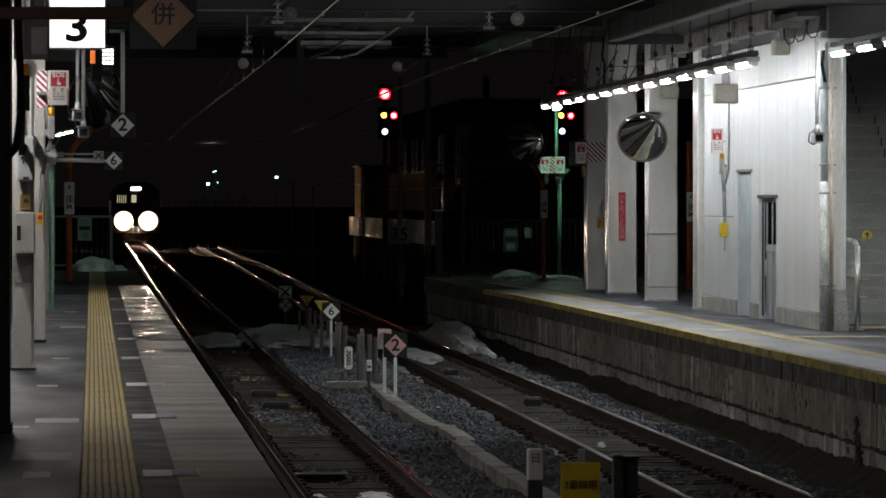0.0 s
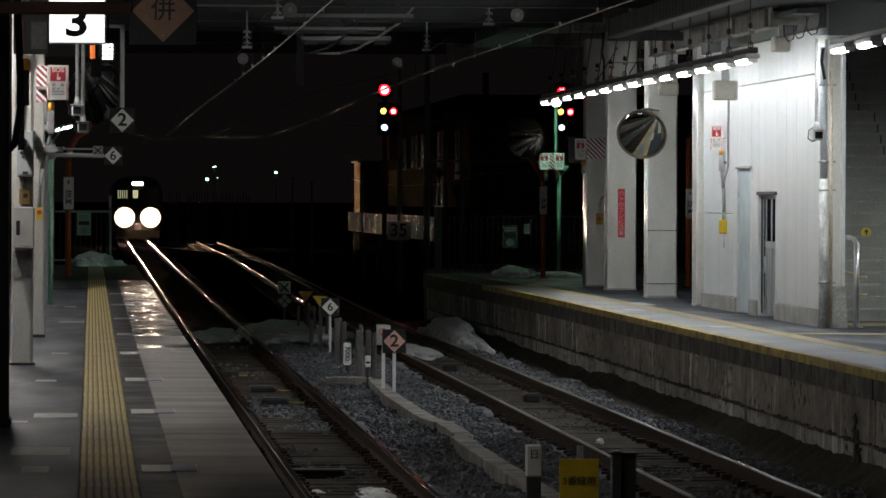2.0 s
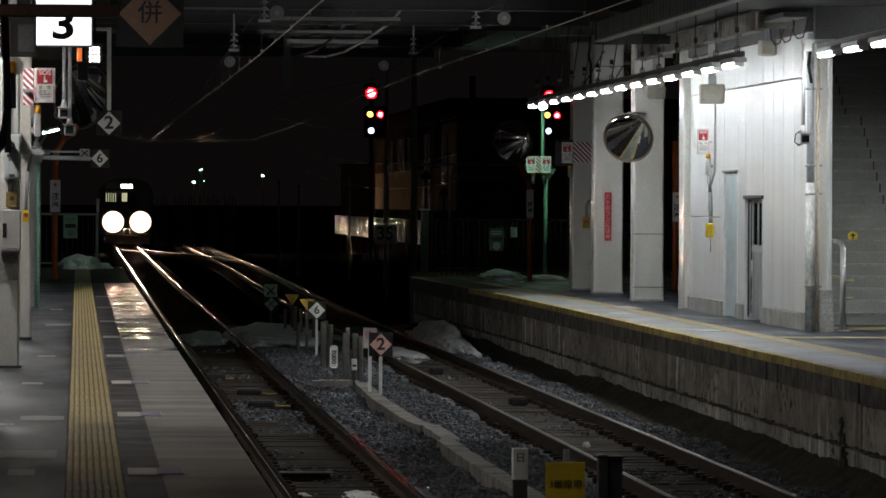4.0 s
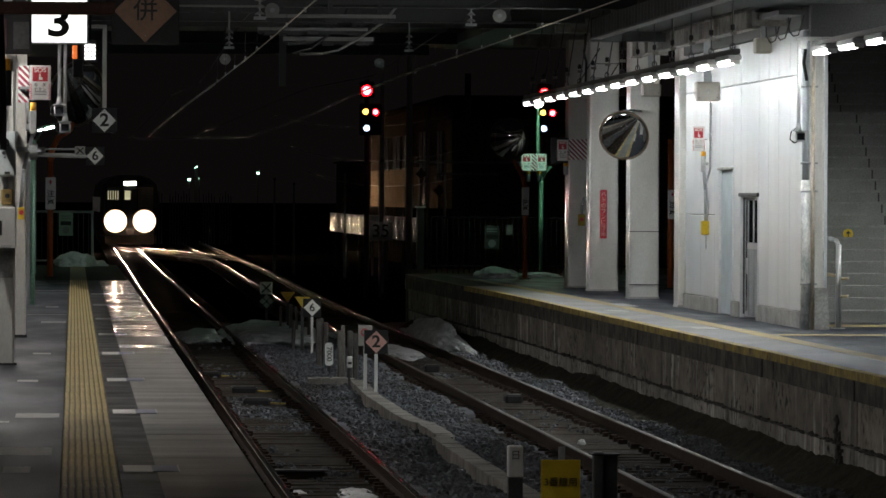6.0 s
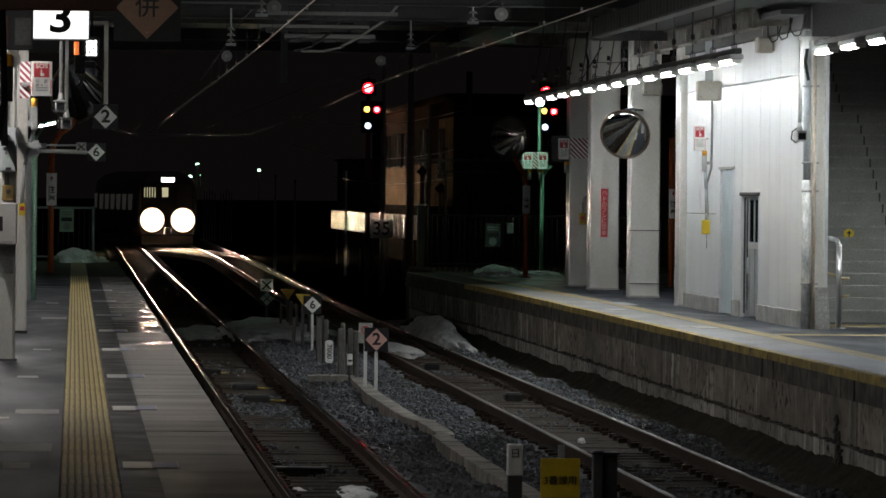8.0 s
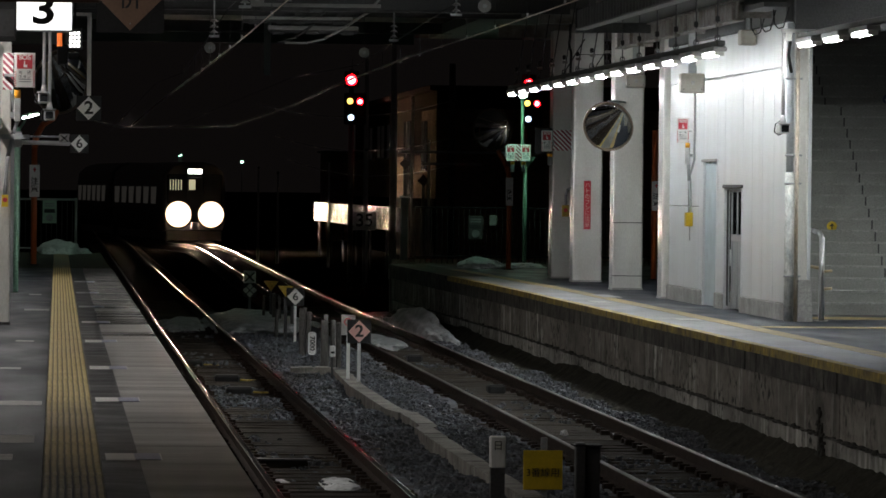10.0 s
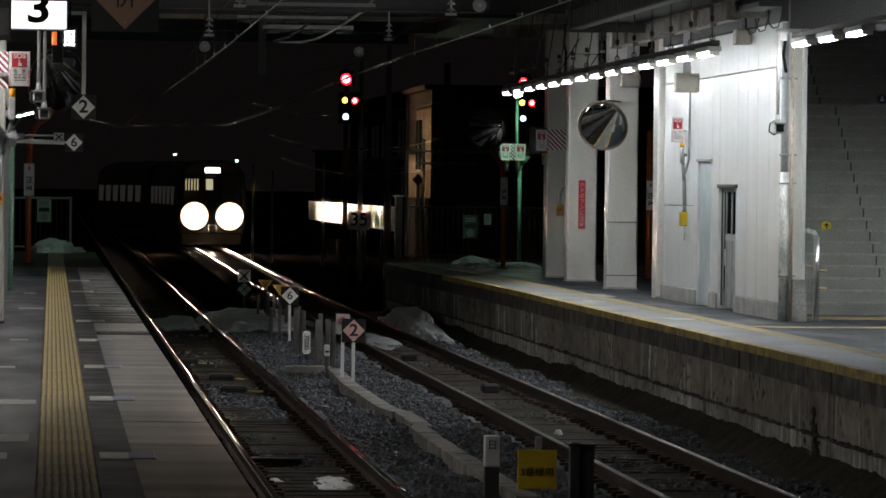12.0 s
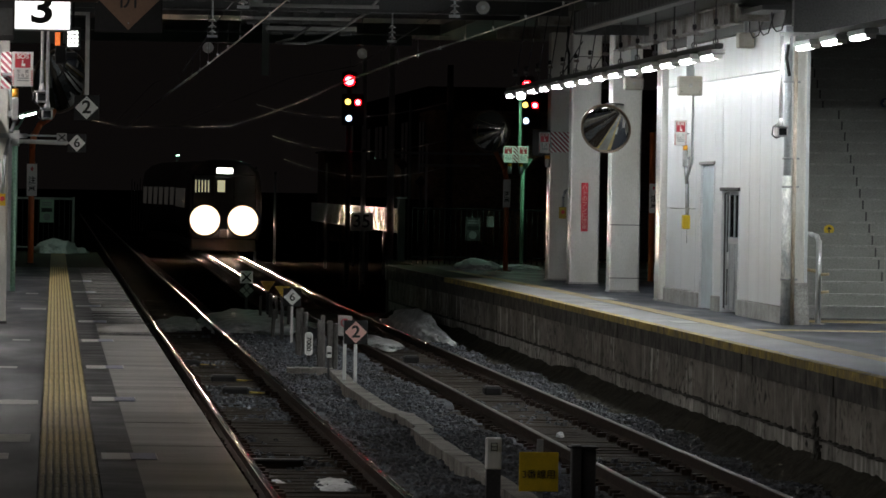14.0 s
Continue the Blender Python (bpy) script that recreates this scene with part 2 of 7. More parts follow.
def wall_material(name, base, lime):
    """Old retaining wall: blotches, dark damp runs and pale lime runs down the face."""
    m = bpy.data.materials.new(name)
    m.use_nodes = True
    n, l = m.node_tree.nodes, m.node_tree.links
    b = n["Principled BSDF"]
    b.inputs["Roughness"].default_value = 0.85
    geo = n.new("ShaderNodeNewGeometry")

    def field(scale, stretch, low, high, detail=6):
        mp, t, r = n.new("ShaderNodeMapping"), n.new("ShaderNodeTexNoise"), n.new("ShaderNodeMapRange")
        mp.inputs["Scale"].default_value = stretch
        t.inputs["Scale"].default_value, t.inputs["Detail"].default_value = scale, detail
        r.inputs[1].default_value, r.inputs[2].default_value = low, high
        l.new(geo.outputs["Position"], mp.inputs["Vector"])
        l.new(mp.outputs[0], t.inputs["Vector"])
        l.new(t.outputs[0], r.inputs[0])
        return r.outputs[0]

    def blend(fac, a, colour):
        x = n.new("ShaderNodeMix")
        x.data_type = "RGBA"
        l.new(fac, x.inputs[0])
        if isinstance(a, tuple):
            x.inputs[6].default_value = (*a, 1)
        else:
            l.new(a, x.inputs[6])
        x.inputs[7].default_value = (*colour, 1)
        return x.outputs[2]

    def both(a, b):
        x = n.new("ShaderNodeMath")
        x.operation = "MULTIPLY"
        l.new(a, x.inputs[0])
        l.new(b, x.inputs[1])
        return x.outputs[0]

    def part_of(a, k):
        x = n.new("ShaderNodeMath")
        x.operation = "MULTIPLY"
        l.new(a, x.inputs[0])
        x.inputs[1].default_value = k
        return x.outputs[0]

    c = blend(field(0.45, (1, 0.6, 1.6), 0.32, 0.70), base, tuple(v * 0.6 for v in base))
    c = blend(part_of(field(3.2, (1, 0.7, 1.6), 0.40, 0.72, 10), 0.8), c, tuple(v * 0.35 for v in base))
    wet = both(field(2.4, (1, 1, 0.5), 0.46, 0.66, 8), field(0.5, (1, 0.8, 1.2), 0.36, 0.60))
    c = blend(part_of(wet, 0.6), c, (0.050, 0.046, 0.040))
    pale = both(field(4.6, (1, 1, 0.22), lime + 0.04, lime + 0.18, 8), field(0.5, (1, 1.1, 1.2), 0.44, 0.60))
    c = blend(part_of(pale, 0.9), c, (0.68, 0.67, 0.62))
    c = blend(both(field(9, (1, 0.8, 1.1), 0.52, 0.64), field(0.9, (1, 1, 1.6), 0.42, 0.58)), c, (0.022, 0.022, 0.018))
    info, var, tone = n.new("ShaderNodeObjectInfo"), n.new("ShaderNodeMapRange"), n.new("ShaderNodeVectorMath")
    var.inputs[3].default_value, var.inputs[4].default_value = 0.8, 1.2
    tone.operation = "SCALE"
    l.new(info.outputs["Random"], var.inputs[0])
    l.new(c, tone.inputs[0])
    l.new(var.outputs[0], tone.inputs["Scale"])
    l.new(tone.outputs[0], b.inputs["Base Color"])
    bp = n.new("ShaderNodeBump")
    bp.inputs["Strength"].default_value, bp.inputs["Distance"].default_value = 0.6, 0.02
    l.new(field(14, (1, 1, 1), 0.3, 0.7), bp.inputs["Height"])
    l.new(bp.outputs[0], b.inputs["Normal"])
    return m


for dull in (UPPER_UNLIT, FAR_BRICK, SOIL, SOIL_BANK, STONE, SLEEPER, MUD, RAIL_SIDE):
    dull.node_tree.nodes["Principled BSDF"].inputs["Specular IOR Level"].default_value = 0.08
for flat in (UPPER_UNLIT, FAR_BRICK, SOIL):
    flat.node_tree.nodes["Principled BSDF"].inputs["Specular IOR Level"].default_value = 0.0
ASPHALT.node_tree.nodes["Principled BSDF"].inputs["Specular IOR Level"].default_value = 0.16
GLASS, MIRROR = glass_material(), mirror_material()
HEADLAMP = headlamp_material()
OLD_WALL = wall_material("streaked brown retaining wall", (0.34, 0.308, 0.268), 0.49)
WALL_FOOT = wall_material("lime-streaked wall foot", (0.44, 0.42, 0.38), 0.42)


# ---- mesh helpers ----
def box(bm, x0, x1, y0, y1, z0, z1, bevel=0.0, index=0, segments=1):
    made = bmesh.ops.create_cube(bm, size=1)["verts"]
    for v in made:
        v.co = Vector(((x0 + x1) / 2 + v.co.x * (x1 - x0), (y0 + y1) / 2 + v.co.y * (y1 - y0), (z0 + z1) / 2 + v.co.z * (z1 - z0)))
    faces = {f for v in made for f in v.link_faces}
    for f in faces:
        f.material_index = index
    if bevel:
        edges = list({e for v in made for e in v.link_edges})
        bmesh.ops.bevel(bm, geom=edges, offset=bevel, segments=segments, affect="EDGES", profile=0.5)
        if segments > 1:
            for f in bm.faces:
                f.smooth = f.calc_area() < 0.2
    return bm


def rod(bm, p, q, r, r2=None, seg=10):
    p, q = Vector(p), Vector(q)
    d = q - p
    m = Matrix.Translation((p + q) / 2) @ d.to_track_quat("Z", "Y").to_matrix().to_4x4()
    made = bmesh.ops.create_cone(bm, cap_ends=True, segments=seg, radius1=r, radius2=r if r2 is None else r2, depth=d.length, matrix=m)
    for v in made["verts"]:
        for f in v.link_faces:
            f.smooth = len(f.verts) == 4
    return bm


def bent(bm, pts, r, seg=8):
    for p, q in zip(pts, pts[1:]):
        rod(bm, p, q, r, seg=seg)
    for p in pts[1:-1]:
        bmesh.ops.create_icosphere(bm, subdivisions=1, radius=r, matrix=Matrix.Translation(p))
    return bm


def wire(pts, r, seg=10):
    """One continuous round wire through the points, with soft sides."""
    bm, rings = bmesh.new(), []
    for i, p in enumerate(pts):
        a, b = Vector(pts[max(0, i - 1)]), Vector(pts[min(len(pts) - 1, i + 1)])
        d = (b - a).normalized()
        u = d.cross(Vector((0, 0, 1))).normalized()
        v = u.cross(d)
        rings.append([bm.verts.new(Vector(p) + r * (u * math.cos(2 * math.pi * k / seg) + v * math.sin(2 * math.pi * k / seg))) for k in range(seg)])
    for q, w in zip(rings, rings[1:]):
        for k in range(seg):
            bm.faces.new((q[k], q[(k + 1) % seg], w[(k + 1) % seg], w[k])).smooth = True
    bmesh.ops.recalc_face_normals(bm, faces=bm.faces)
    return bm


def bm_box(*args, **kw):
    return box(bmesh.new(), *args, **kw)


def bm_rod(*args, **kw):
    return rod(bmesh.new(), *args, **kw)


def mesh_of(name, bm, *materials):
    me = bpy.data.meshes.new(name)
    bm.to_mesh(me)
    bm.free()
    for m in materials:
        me.materials.append(m)
    return me


def part(name, bm, material, parent, label=""):
    ob = new(name, mesh_of(name, bm, *(material if isinstance(material, tuple) else (material,))))
    ob.parent = parent
    return tagged(ob, label)


def piece(name, me, parent, m):
    ob = new(name, me)
    ob.parent = parent
    ob.matrix_basis = m
    return ob


def thing(name, label, category, at=(0, 0, 0), rz=0, group="", kind=""):
    ob = new(name)
    ob.matrix_basis = pose(*at, rz=rz)
    ob.empty_display_size = 0.2
    return tagged(ob, label, category, group, kind)


def solid(name, bm, material, label, category, group="", kind=""):
    """A thing that is one mesh."""
    ob = new(name, mesh_of(name, bm, *(material if isinstance(material, tuple) else (material,))))
    return tagged(ob, label, category, group, kind)


def lettering(name, text, size, material, parent, m, label="", wide=1.0, bold=0.0):
    """Letters as a thin mesh, centred, standing upright and facing -y."""
    cu = bpy.data.curves.new(name, "FONT")
    cu.body, cu.size, cu.extrude, cu.offset = text, size, 0.002, bold
    cu.align_x, cu.align_y = "CENTER", "CENTER"
    tmp = bpy.data.objects.new(name, cu)
    scene.collection.objects.link(tmp)
    me = bpy.data.meshes.new_from_object(tmp.evaluated_get(bpy.context.evaluated_depsgraph_get()))
    bpy.data.objects.remove(tmp)
    me.transform(m @ pose(0, 0, 0, 90) @ Matrix.Diagonal((wide, 1, 1, 1)))
    me.materials.clear()
    me.materials.append(material)
    ob = new(name, me)
    ob.parent = parent
    return tagged(ob, label)


def loft(rings, smooth=True, closed=True):
    """Skin through rings of equally many points."""
    bm = bmesh.new()
    vs = [[bm.verts.new(p) for p in r] for r in rings]
    n = len(rings[0])
    for a, b in zip(vs, vs[1:]):
        for i in range(n if closed else n - 1):
            f = bm.faces.new((a[i], a[(i + 1) % n], b[(i + 1) % n], b[i]))
            f.smooth = smooth
    if closed:
        bm.faces.new(list(reversed(vs[0])))
        bm.faces.new(vs[-1])
    bmesh.ops.recalc_face_normals(bm, faces=bm.faces)
    return bm


# ---- the lines of the tracks ----
def smooth01(u):
    u = min(1.0, max(0.0, u))
    return u * u * (3 - 2 * u)


def rise(y):
    return 0.0015 * max(0.0, y - 190)


def line_a(y):
    return A_X + 0.1 * smooth01((y - 90) / 150)


def line_b(y):
    return B_X + 0.65 * smooth01((y - 110) / 110)


def line_cross(y):
    return line_b(y) + (line_a(y) - line_b(y)) * smooth01((y - 224) / 54)


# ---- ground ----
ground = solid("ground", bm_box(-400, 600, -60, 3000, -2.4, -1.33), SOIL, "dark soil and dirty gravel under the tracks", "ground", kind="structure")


def snow_heap(name, x, y, z, rx, ry, h, seed, label, material=None):
    """A low heap with an uneven outline, flat below."""
    rnd = random.Random(seed)
    bm = bmesh.new()
    bmesh.ops.create_icosphere(bm, subdivisions=5, radius=1)
    off = Vector((rnd.random() * 50, rnd.random() * 50, 0))
    for v in bm.verts:
        d = v.co.copy()
        k = 1 + 0.42 * noise.noise(d * 1.2 + off) + 0.2 * noise.noise(d * 2.6 + off) + 0.11 * noise.noise(d * 6 + off) + 0.10 * noise.noise(d * 17 + off)
        v.co = Vector((d.x * rx * k, d.y * ry * k, max(-0.03, d.z) * h * (0.75 + 0.25 * k) * (1 + 0.25 * noise.noise(d * 2.3 - off))))
    for f in bm.faces:
        f.smooth = True
    ob = solid(name, bm, material or SNOW, label, "snow")
    ob.location = (x, y, z)
    return ob


# ---- near platform ----
PLAT_END = 97.0


def near_platform():
    solid("platform_body", bm_box(-7, 0.96, -14, 119.5, -1.34, -0.06), WALL_CONCRETE, "concrete body of the near platform", "platform", kind="structure")
    solid("platform_surface", bm_box(-7, -0.065, -14, PLAT_END, -0.06, 0.0), ASPHALT, "dark worn asphalt platform surface with white marks", "platform", kind="structure")
    solid("platform_band", bm_box(0.255, 0.4635, -14, PLAT_END, -0.06, 0.0), DARK_BAND, "dark asphalt band beside the tactile strip", "platform", kind="structure")
    solid("platform_end", bm_box(-7, 0.97, PLAT_END + 0.01, 119.5, -0.06, -0.004), FAR_TOP, "mossy end of the platform, coloured dark as unlit", "platform", kind="structure")
    edge = thing("platform_edge", "pale wet concrete slabs along the platform edge", "platform", kind="structure")
    wet = mesh_of("edge_slab", bm_box(0.4637, 1.0, 0.004, 1.496, -0.16, 0.0), EDGE_CONCRETE)
    dry = mesh_of("edge_slab", bm_box(0.4637, 1.0, 0.004, 1.496, -0.16, 0.0), EDGE_DRY)
    rnd = random.Random(4)
    for i in range(74):
        piece("edge_slab", wet if i > 56 or (i > 42 and rnd.random() < (i - 42) / 14) else dry, edge, pose(0, -14 + i * 1.5, rnd.uniform(-0.001, 0.001)))
    strip = thing("tactile_strip", "yellow ribbed tactile paving strip, worn", "tactile paving", kind="structure")
    # Faces between the ribs take the darker groove yellow.
    bm = bm_box(-0.06, 0.25, 0.002, 0.298, -0.05, 0.003, index=1)
    for k in range(8):
        x = -0.041 + k * 0.0385
        vs = [bm.verts.new(p) for p in ((x - 0.013, 0.008, 0.003), (x + 0.013, 0.008, 0.003), (x + 0.007, 0.012, 0.009), (x - 0.007, 0.012, 0.009),
                                        (x - 0.013, 0.292, 0.003), (x + 0.013, 0.292, 0.003), (x + 0.007, 0.288, 0.009), (x - 0.007, 0.288, 0.009))]
        for q in ((0, 1, 2, 3), (3, 2, 6, 7), (1, 5, 6, 2), (0, 3, 7, 4), (5, 4, 7, 6)):
            bm.faces.new([vs[j] for j in q])
    block = mesh_of("tactile_block", bm, TACTILE, GROOVE)
    for i in range(245):
        piece("tactile_block", block, strip, pose(rnd.uniform(-0.002, 0.002), 23.5 + i * 0.3, 0.001))
    # The strip's end takes a darker yellow in place of low light.
    solid("tactile_strip_end", bm_box(-0.06, 0.25, PLAT_END + 0.02, 117, -0.02, 0.003), TACTILE_FAR, "yellow strip at the platform end, coloured dark as unlit", "tactile paving", kind="structure")
    solid("tactile_strip_near", bm_box(-0.06, 0.25, -14, 23.49, -0.05, 0.006), TACTILE_FAR, "yellow strip behind the camera", "tactile paving", kind="structure")


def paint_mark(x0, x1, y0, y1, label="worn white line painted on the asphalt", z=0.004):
    bm = bmesh.new()
    rnd = random.Random(int(y0 * 100))
    n = 14
    low, high = [], []
    for i in range(n + 1):
        x = x0 + (x1 - x0) * i / n
        low.append(bm.verts.new((x, y0 + rnd.uniform(-1, 1) * 0.05 * (y1 - y0), z)))
        high.append(bm.verts.new((x, y1 + rnd.uniform(-1, 1) * 0.05 * (y1 - y0), z)))
    for i in range(n):
        bm.faces.new((low[i], low[i + 1], high[i + 1], high[i]))
    solid("floor_mark", bm, SIGN_DIM, label, "floor mark", group="marks on the platform", kind="structure")


# ---- far platform ----
def far_edge(y):
    return 7.3 - 0.3 * smooth01((y - 84) / 30)


def far_platform():
    rings = []
    for y in (-10, 84, 88, 92, 96, 100, 104, 108, 113):
        e = far_edge(y)
        rings.append([(e + 0.75, y, LOW), (e + 0.75, y, -1.34), (30, y, -1.34), (30, y, LOW)])
    solid("far_platform_surface", loft(rings, smooth=False), ASPHALT, "dark grey asphalt surface of the opposite platform", "platform", kind="structure")

    def course(name, x0, x1, z0, z1, material, label, length=2.0, gap=0.012, end=None):
        host = thing(name, label, "platform", kind="structure")
        y, rnd = -10.0, random.Random(len(name))
        while y < 112.9:
            y2 = min(113.0, y + length)
            a, b = far_edge(y), far_edge(y2)
            j = rnd.uniform(-0.006, 0.006)
            bm = bmesh.new()
            vs = [bm.verts.new(p) for p in ((a + x0 + j, y + gap, z0), (a + x1, y + gap, z0), (b + x1, y2, z0), (b + x0 + j, y2, z0),
                                            (a + x0 + j, y + gap, z1), (a + x1, y + gap, z1), (b + x1, y2, z1), (b + x0 + j, y2, z1))]
            for q in ((0, 3, 2, 1), (4, 5, 6, 7), (0, 1, 5, 4), (1, 2, 6, 5), (2, 3, 7, 6), (3, 0, 4, 7)):
                bm.faces.new([vs[k] for k in q])
            # Past y 95.5 the slab colour itself carries the fall into darkness.
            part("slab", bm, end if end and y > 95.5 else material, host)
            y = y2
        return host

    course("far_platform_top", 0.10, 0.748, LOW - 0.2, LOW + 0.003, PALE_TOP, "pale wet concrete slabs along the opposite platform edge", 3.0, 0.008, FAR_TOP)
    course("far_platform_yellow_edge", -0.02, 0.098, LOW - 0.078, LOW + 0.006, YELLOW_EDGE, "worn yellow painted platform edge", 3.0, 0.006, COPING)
    course("far_platform_coping", 0.0, 0.4, LOW - 0.28, LOW - 0.082, COPING, "dark coping blocks below the edge", 0.45, 0.018)
    course("far_platform_wall", 0.05, 0.7, LOW - 0.72, LOW - 0.285, OLD_WALL, "stained concrete retaining wall of the platform", 2.4)
    course("far_platform_ledge", 0.035, 0.7, LOW - 0.745, LOW - 0.724, COPING, "dark ledge in the retaining wall", 4.0)
    course("far_platform_wall_foot", 0.06, 0.7, LOW - 1.07, LOW - 0.747, WALL_FOOT, "pale streaked foot of the retaining wall", 3.1)
    course("far_platform_footing", -0.06, 0.7, -1.4, LOW - 1.08, SOIL, "dark footing of the platform wall", 2.6)
    solid("far_platform_end", bm_box(7.62, 30, 113.31, 122, -1.34, LOW), FAR_TOP, "mossy far end of the opposite platform, coloured dark as unlit", "platform", kind="structure")
    solid("far_platform_face", bm_box(7.02, 14, 113.0, 113.3, -1.34, LOW), WALL_CONCRETE, "concrete end face of the opposite platform", "platform", kind="structure")
    rings = []
    for y in (-10, 84, 90, 96, 102, 106):
        e = far_edge(y) + 0.752
        rings.append([(e, y, LOW - 0.02), (e + 0.24, y, LOW - 0.02), (e + 0.24, y, LOW + 0.005), (e, y, LOW + 0.005)])
    solid("far_tactile_line", loft(rings, smooth=False), TACTILE_FAR, "worn yellow line along the opposite platform", "tactile paving", kind="structure")


def wall_moss():
    """Dark clumps of moss and dirt on the ledge and along the foot of the far platform's wall."""
    rnd = random.Random(21)
    bm = bmesh.new()
    for k in range(620):
        y = 40 + 68 * rnd.random() ** 1.3
        if noise.noise((y * 0.35, 2.0, 0)) < -0.1 and k % 3:
            continue
        stain = k > 575
        if stain:
            y = 51.2 + rnd.gauss(0, 0.09)
        z = LOW - (rnd.uniform(0.52, 1.0) if stain else 0.735) + rnd.uniform(-0.015, 0.02)
        w, h = rnd.uniform(0.05, 0.16 if stain else 0.3), rnd.uniform(0.03, 0.09) if stain else rnd.uniform(0.008, 0.026)
        x = far_edge(y) + 0.032
        base = [(x - 0.012, y - w / 2, z), (x - 0.012, y + w / 2, z), (x + 0.03, y + w / 2, z), (x + 0.03, y - w / 2, z)]
        top = [(x, y - w * rnd.uniform(0.1, 0.4), z + h), (x, y + w * rnd.uniform(0.1, 0.4), z + h * rnd.uniform(0.5, 1.2)), (x + 0.03, y + w * 0.3, z + h), (x + 0.03, y - w * 0.3, z + h)]
        v = [bm.verts.new(p) for p in base + top]
        for q in ((3, 2, 1, 0), (4, 5, 6, 7), (0, 1, 5, 4), (1, 2, 6, 5), (2, 3, 7, 6), (3, 0, 4, 7)):
            bm.faces.new([v[i] for i in q])
    solid("wall_moss", bm, MOSS, "dark moss and dirt clinging to the platform wall's ledge", "moss", kind="stuff")


# ---- tracks ----
def sweep_rail(line, y0, y1, step, offset):
    prof = ((-0.06, -0.15), (0.06, -0.15), (0.06, -0.135), (0.012, -0.115), (0.012, -0.045), (0.033, -0.035), (0.033, -0.010), (0.025, -0.002), (0.010, 0.0),
            (-0.010, 0.0), (-0.025, -0.002), (-0.033, -0.010), (-0.033, -0.035), (-0.012, -0.045), (-0.012, -0.115), (-0.06, -0.135))
    n = max(2, int((y1 - y0) / step))
    rings = []
    for i in range(n + 1):
        y = y0 + (y1 - y0) * i / n
        rings.append([(line(y) + offset + px, y, RAIL + rise(y) + pz) for px, pz in prof])
    bm = loft(rings, smooth=False)
    for f in bm.faces:
        c = f.calc_center_median()
        if f.normal.z > 0.5 and c.z - RAIL - rise(c.y) > -0.012:
            f.smooth = True
            # Head past y 92: a brighter metal there paints in the distant gleam.
            f.material_index = 2 if f.calc_center_median().y > 92 else 1
    return bm


def sleeper_mesh():
    bm = bm_box(-1.05, 1.05, -0.10, 0.10, -0.30, -0.165, bevel=0.012)
    for s in (-1, 1):
        c = s * (GAUGE / 2 + 0.033)
        for k in (-1, 1):
            box(bm, c + k * 0.12 - 0.05, c + k * 0.12 + 0.05, -0.07, 0.07, -0.166, -0.112, index=1)
    return mesh_of("sleeper", bm, SLEEPER, RAIL_SIDE)


def track(line, label, y0, y1, pieces_to, seed, spacing=0.62, head=None, beyond=None):
    host = thing("railway_track", label, "railway track", kind="structure")
    for s in (-1, 1):
        part("rail", sweep_rail(line, y0, y1, 4.0, s * (GAUGE / 2 + 0.033)), (RAIL_SIDE, head or RAIL_TOP, beyond or RAIL_TOP), host, "worn steel rail with polished head")
    me, rnd, y = sleeper_mesh(), random.Random(seed), y0 + 0.3
    far = bmesh.new()
    while y < y1:
        m = pose(line(y) + rnd.uniform(-0.03, 0.03), y, RAIL + rise(y) + rnd.uniform(-0.012, 0.004), 0, 0, rnd.uniform(-0.8, 0.8))
        if y < pieces_to:
            piece("sleeper", me, host, m)
        else:
            x = line(y)
            vs = [far.verts.new((x + a, y + b, RAIL + rise(y) + c)) for c in (-0.3, -0.165) for a, b in ((-1.05, -0.1), (1.05, -0.1), (1.05, 0.1), (-1.05, 0.1))]
            for q in ((4, 5, 6, 7), (0, 1, 5, 4), (1, 2, 6, 5), (2, 3, 7, 6), (3, 0, 4, 7)):
                far.faces.new([vs[k] for k in q])
        y += spacing
    if far.verts:
        tagged(part("far_sleepers", far, SLEEPER, host, "dark timber sleepers far along the track"), kind="stuff")
    return host


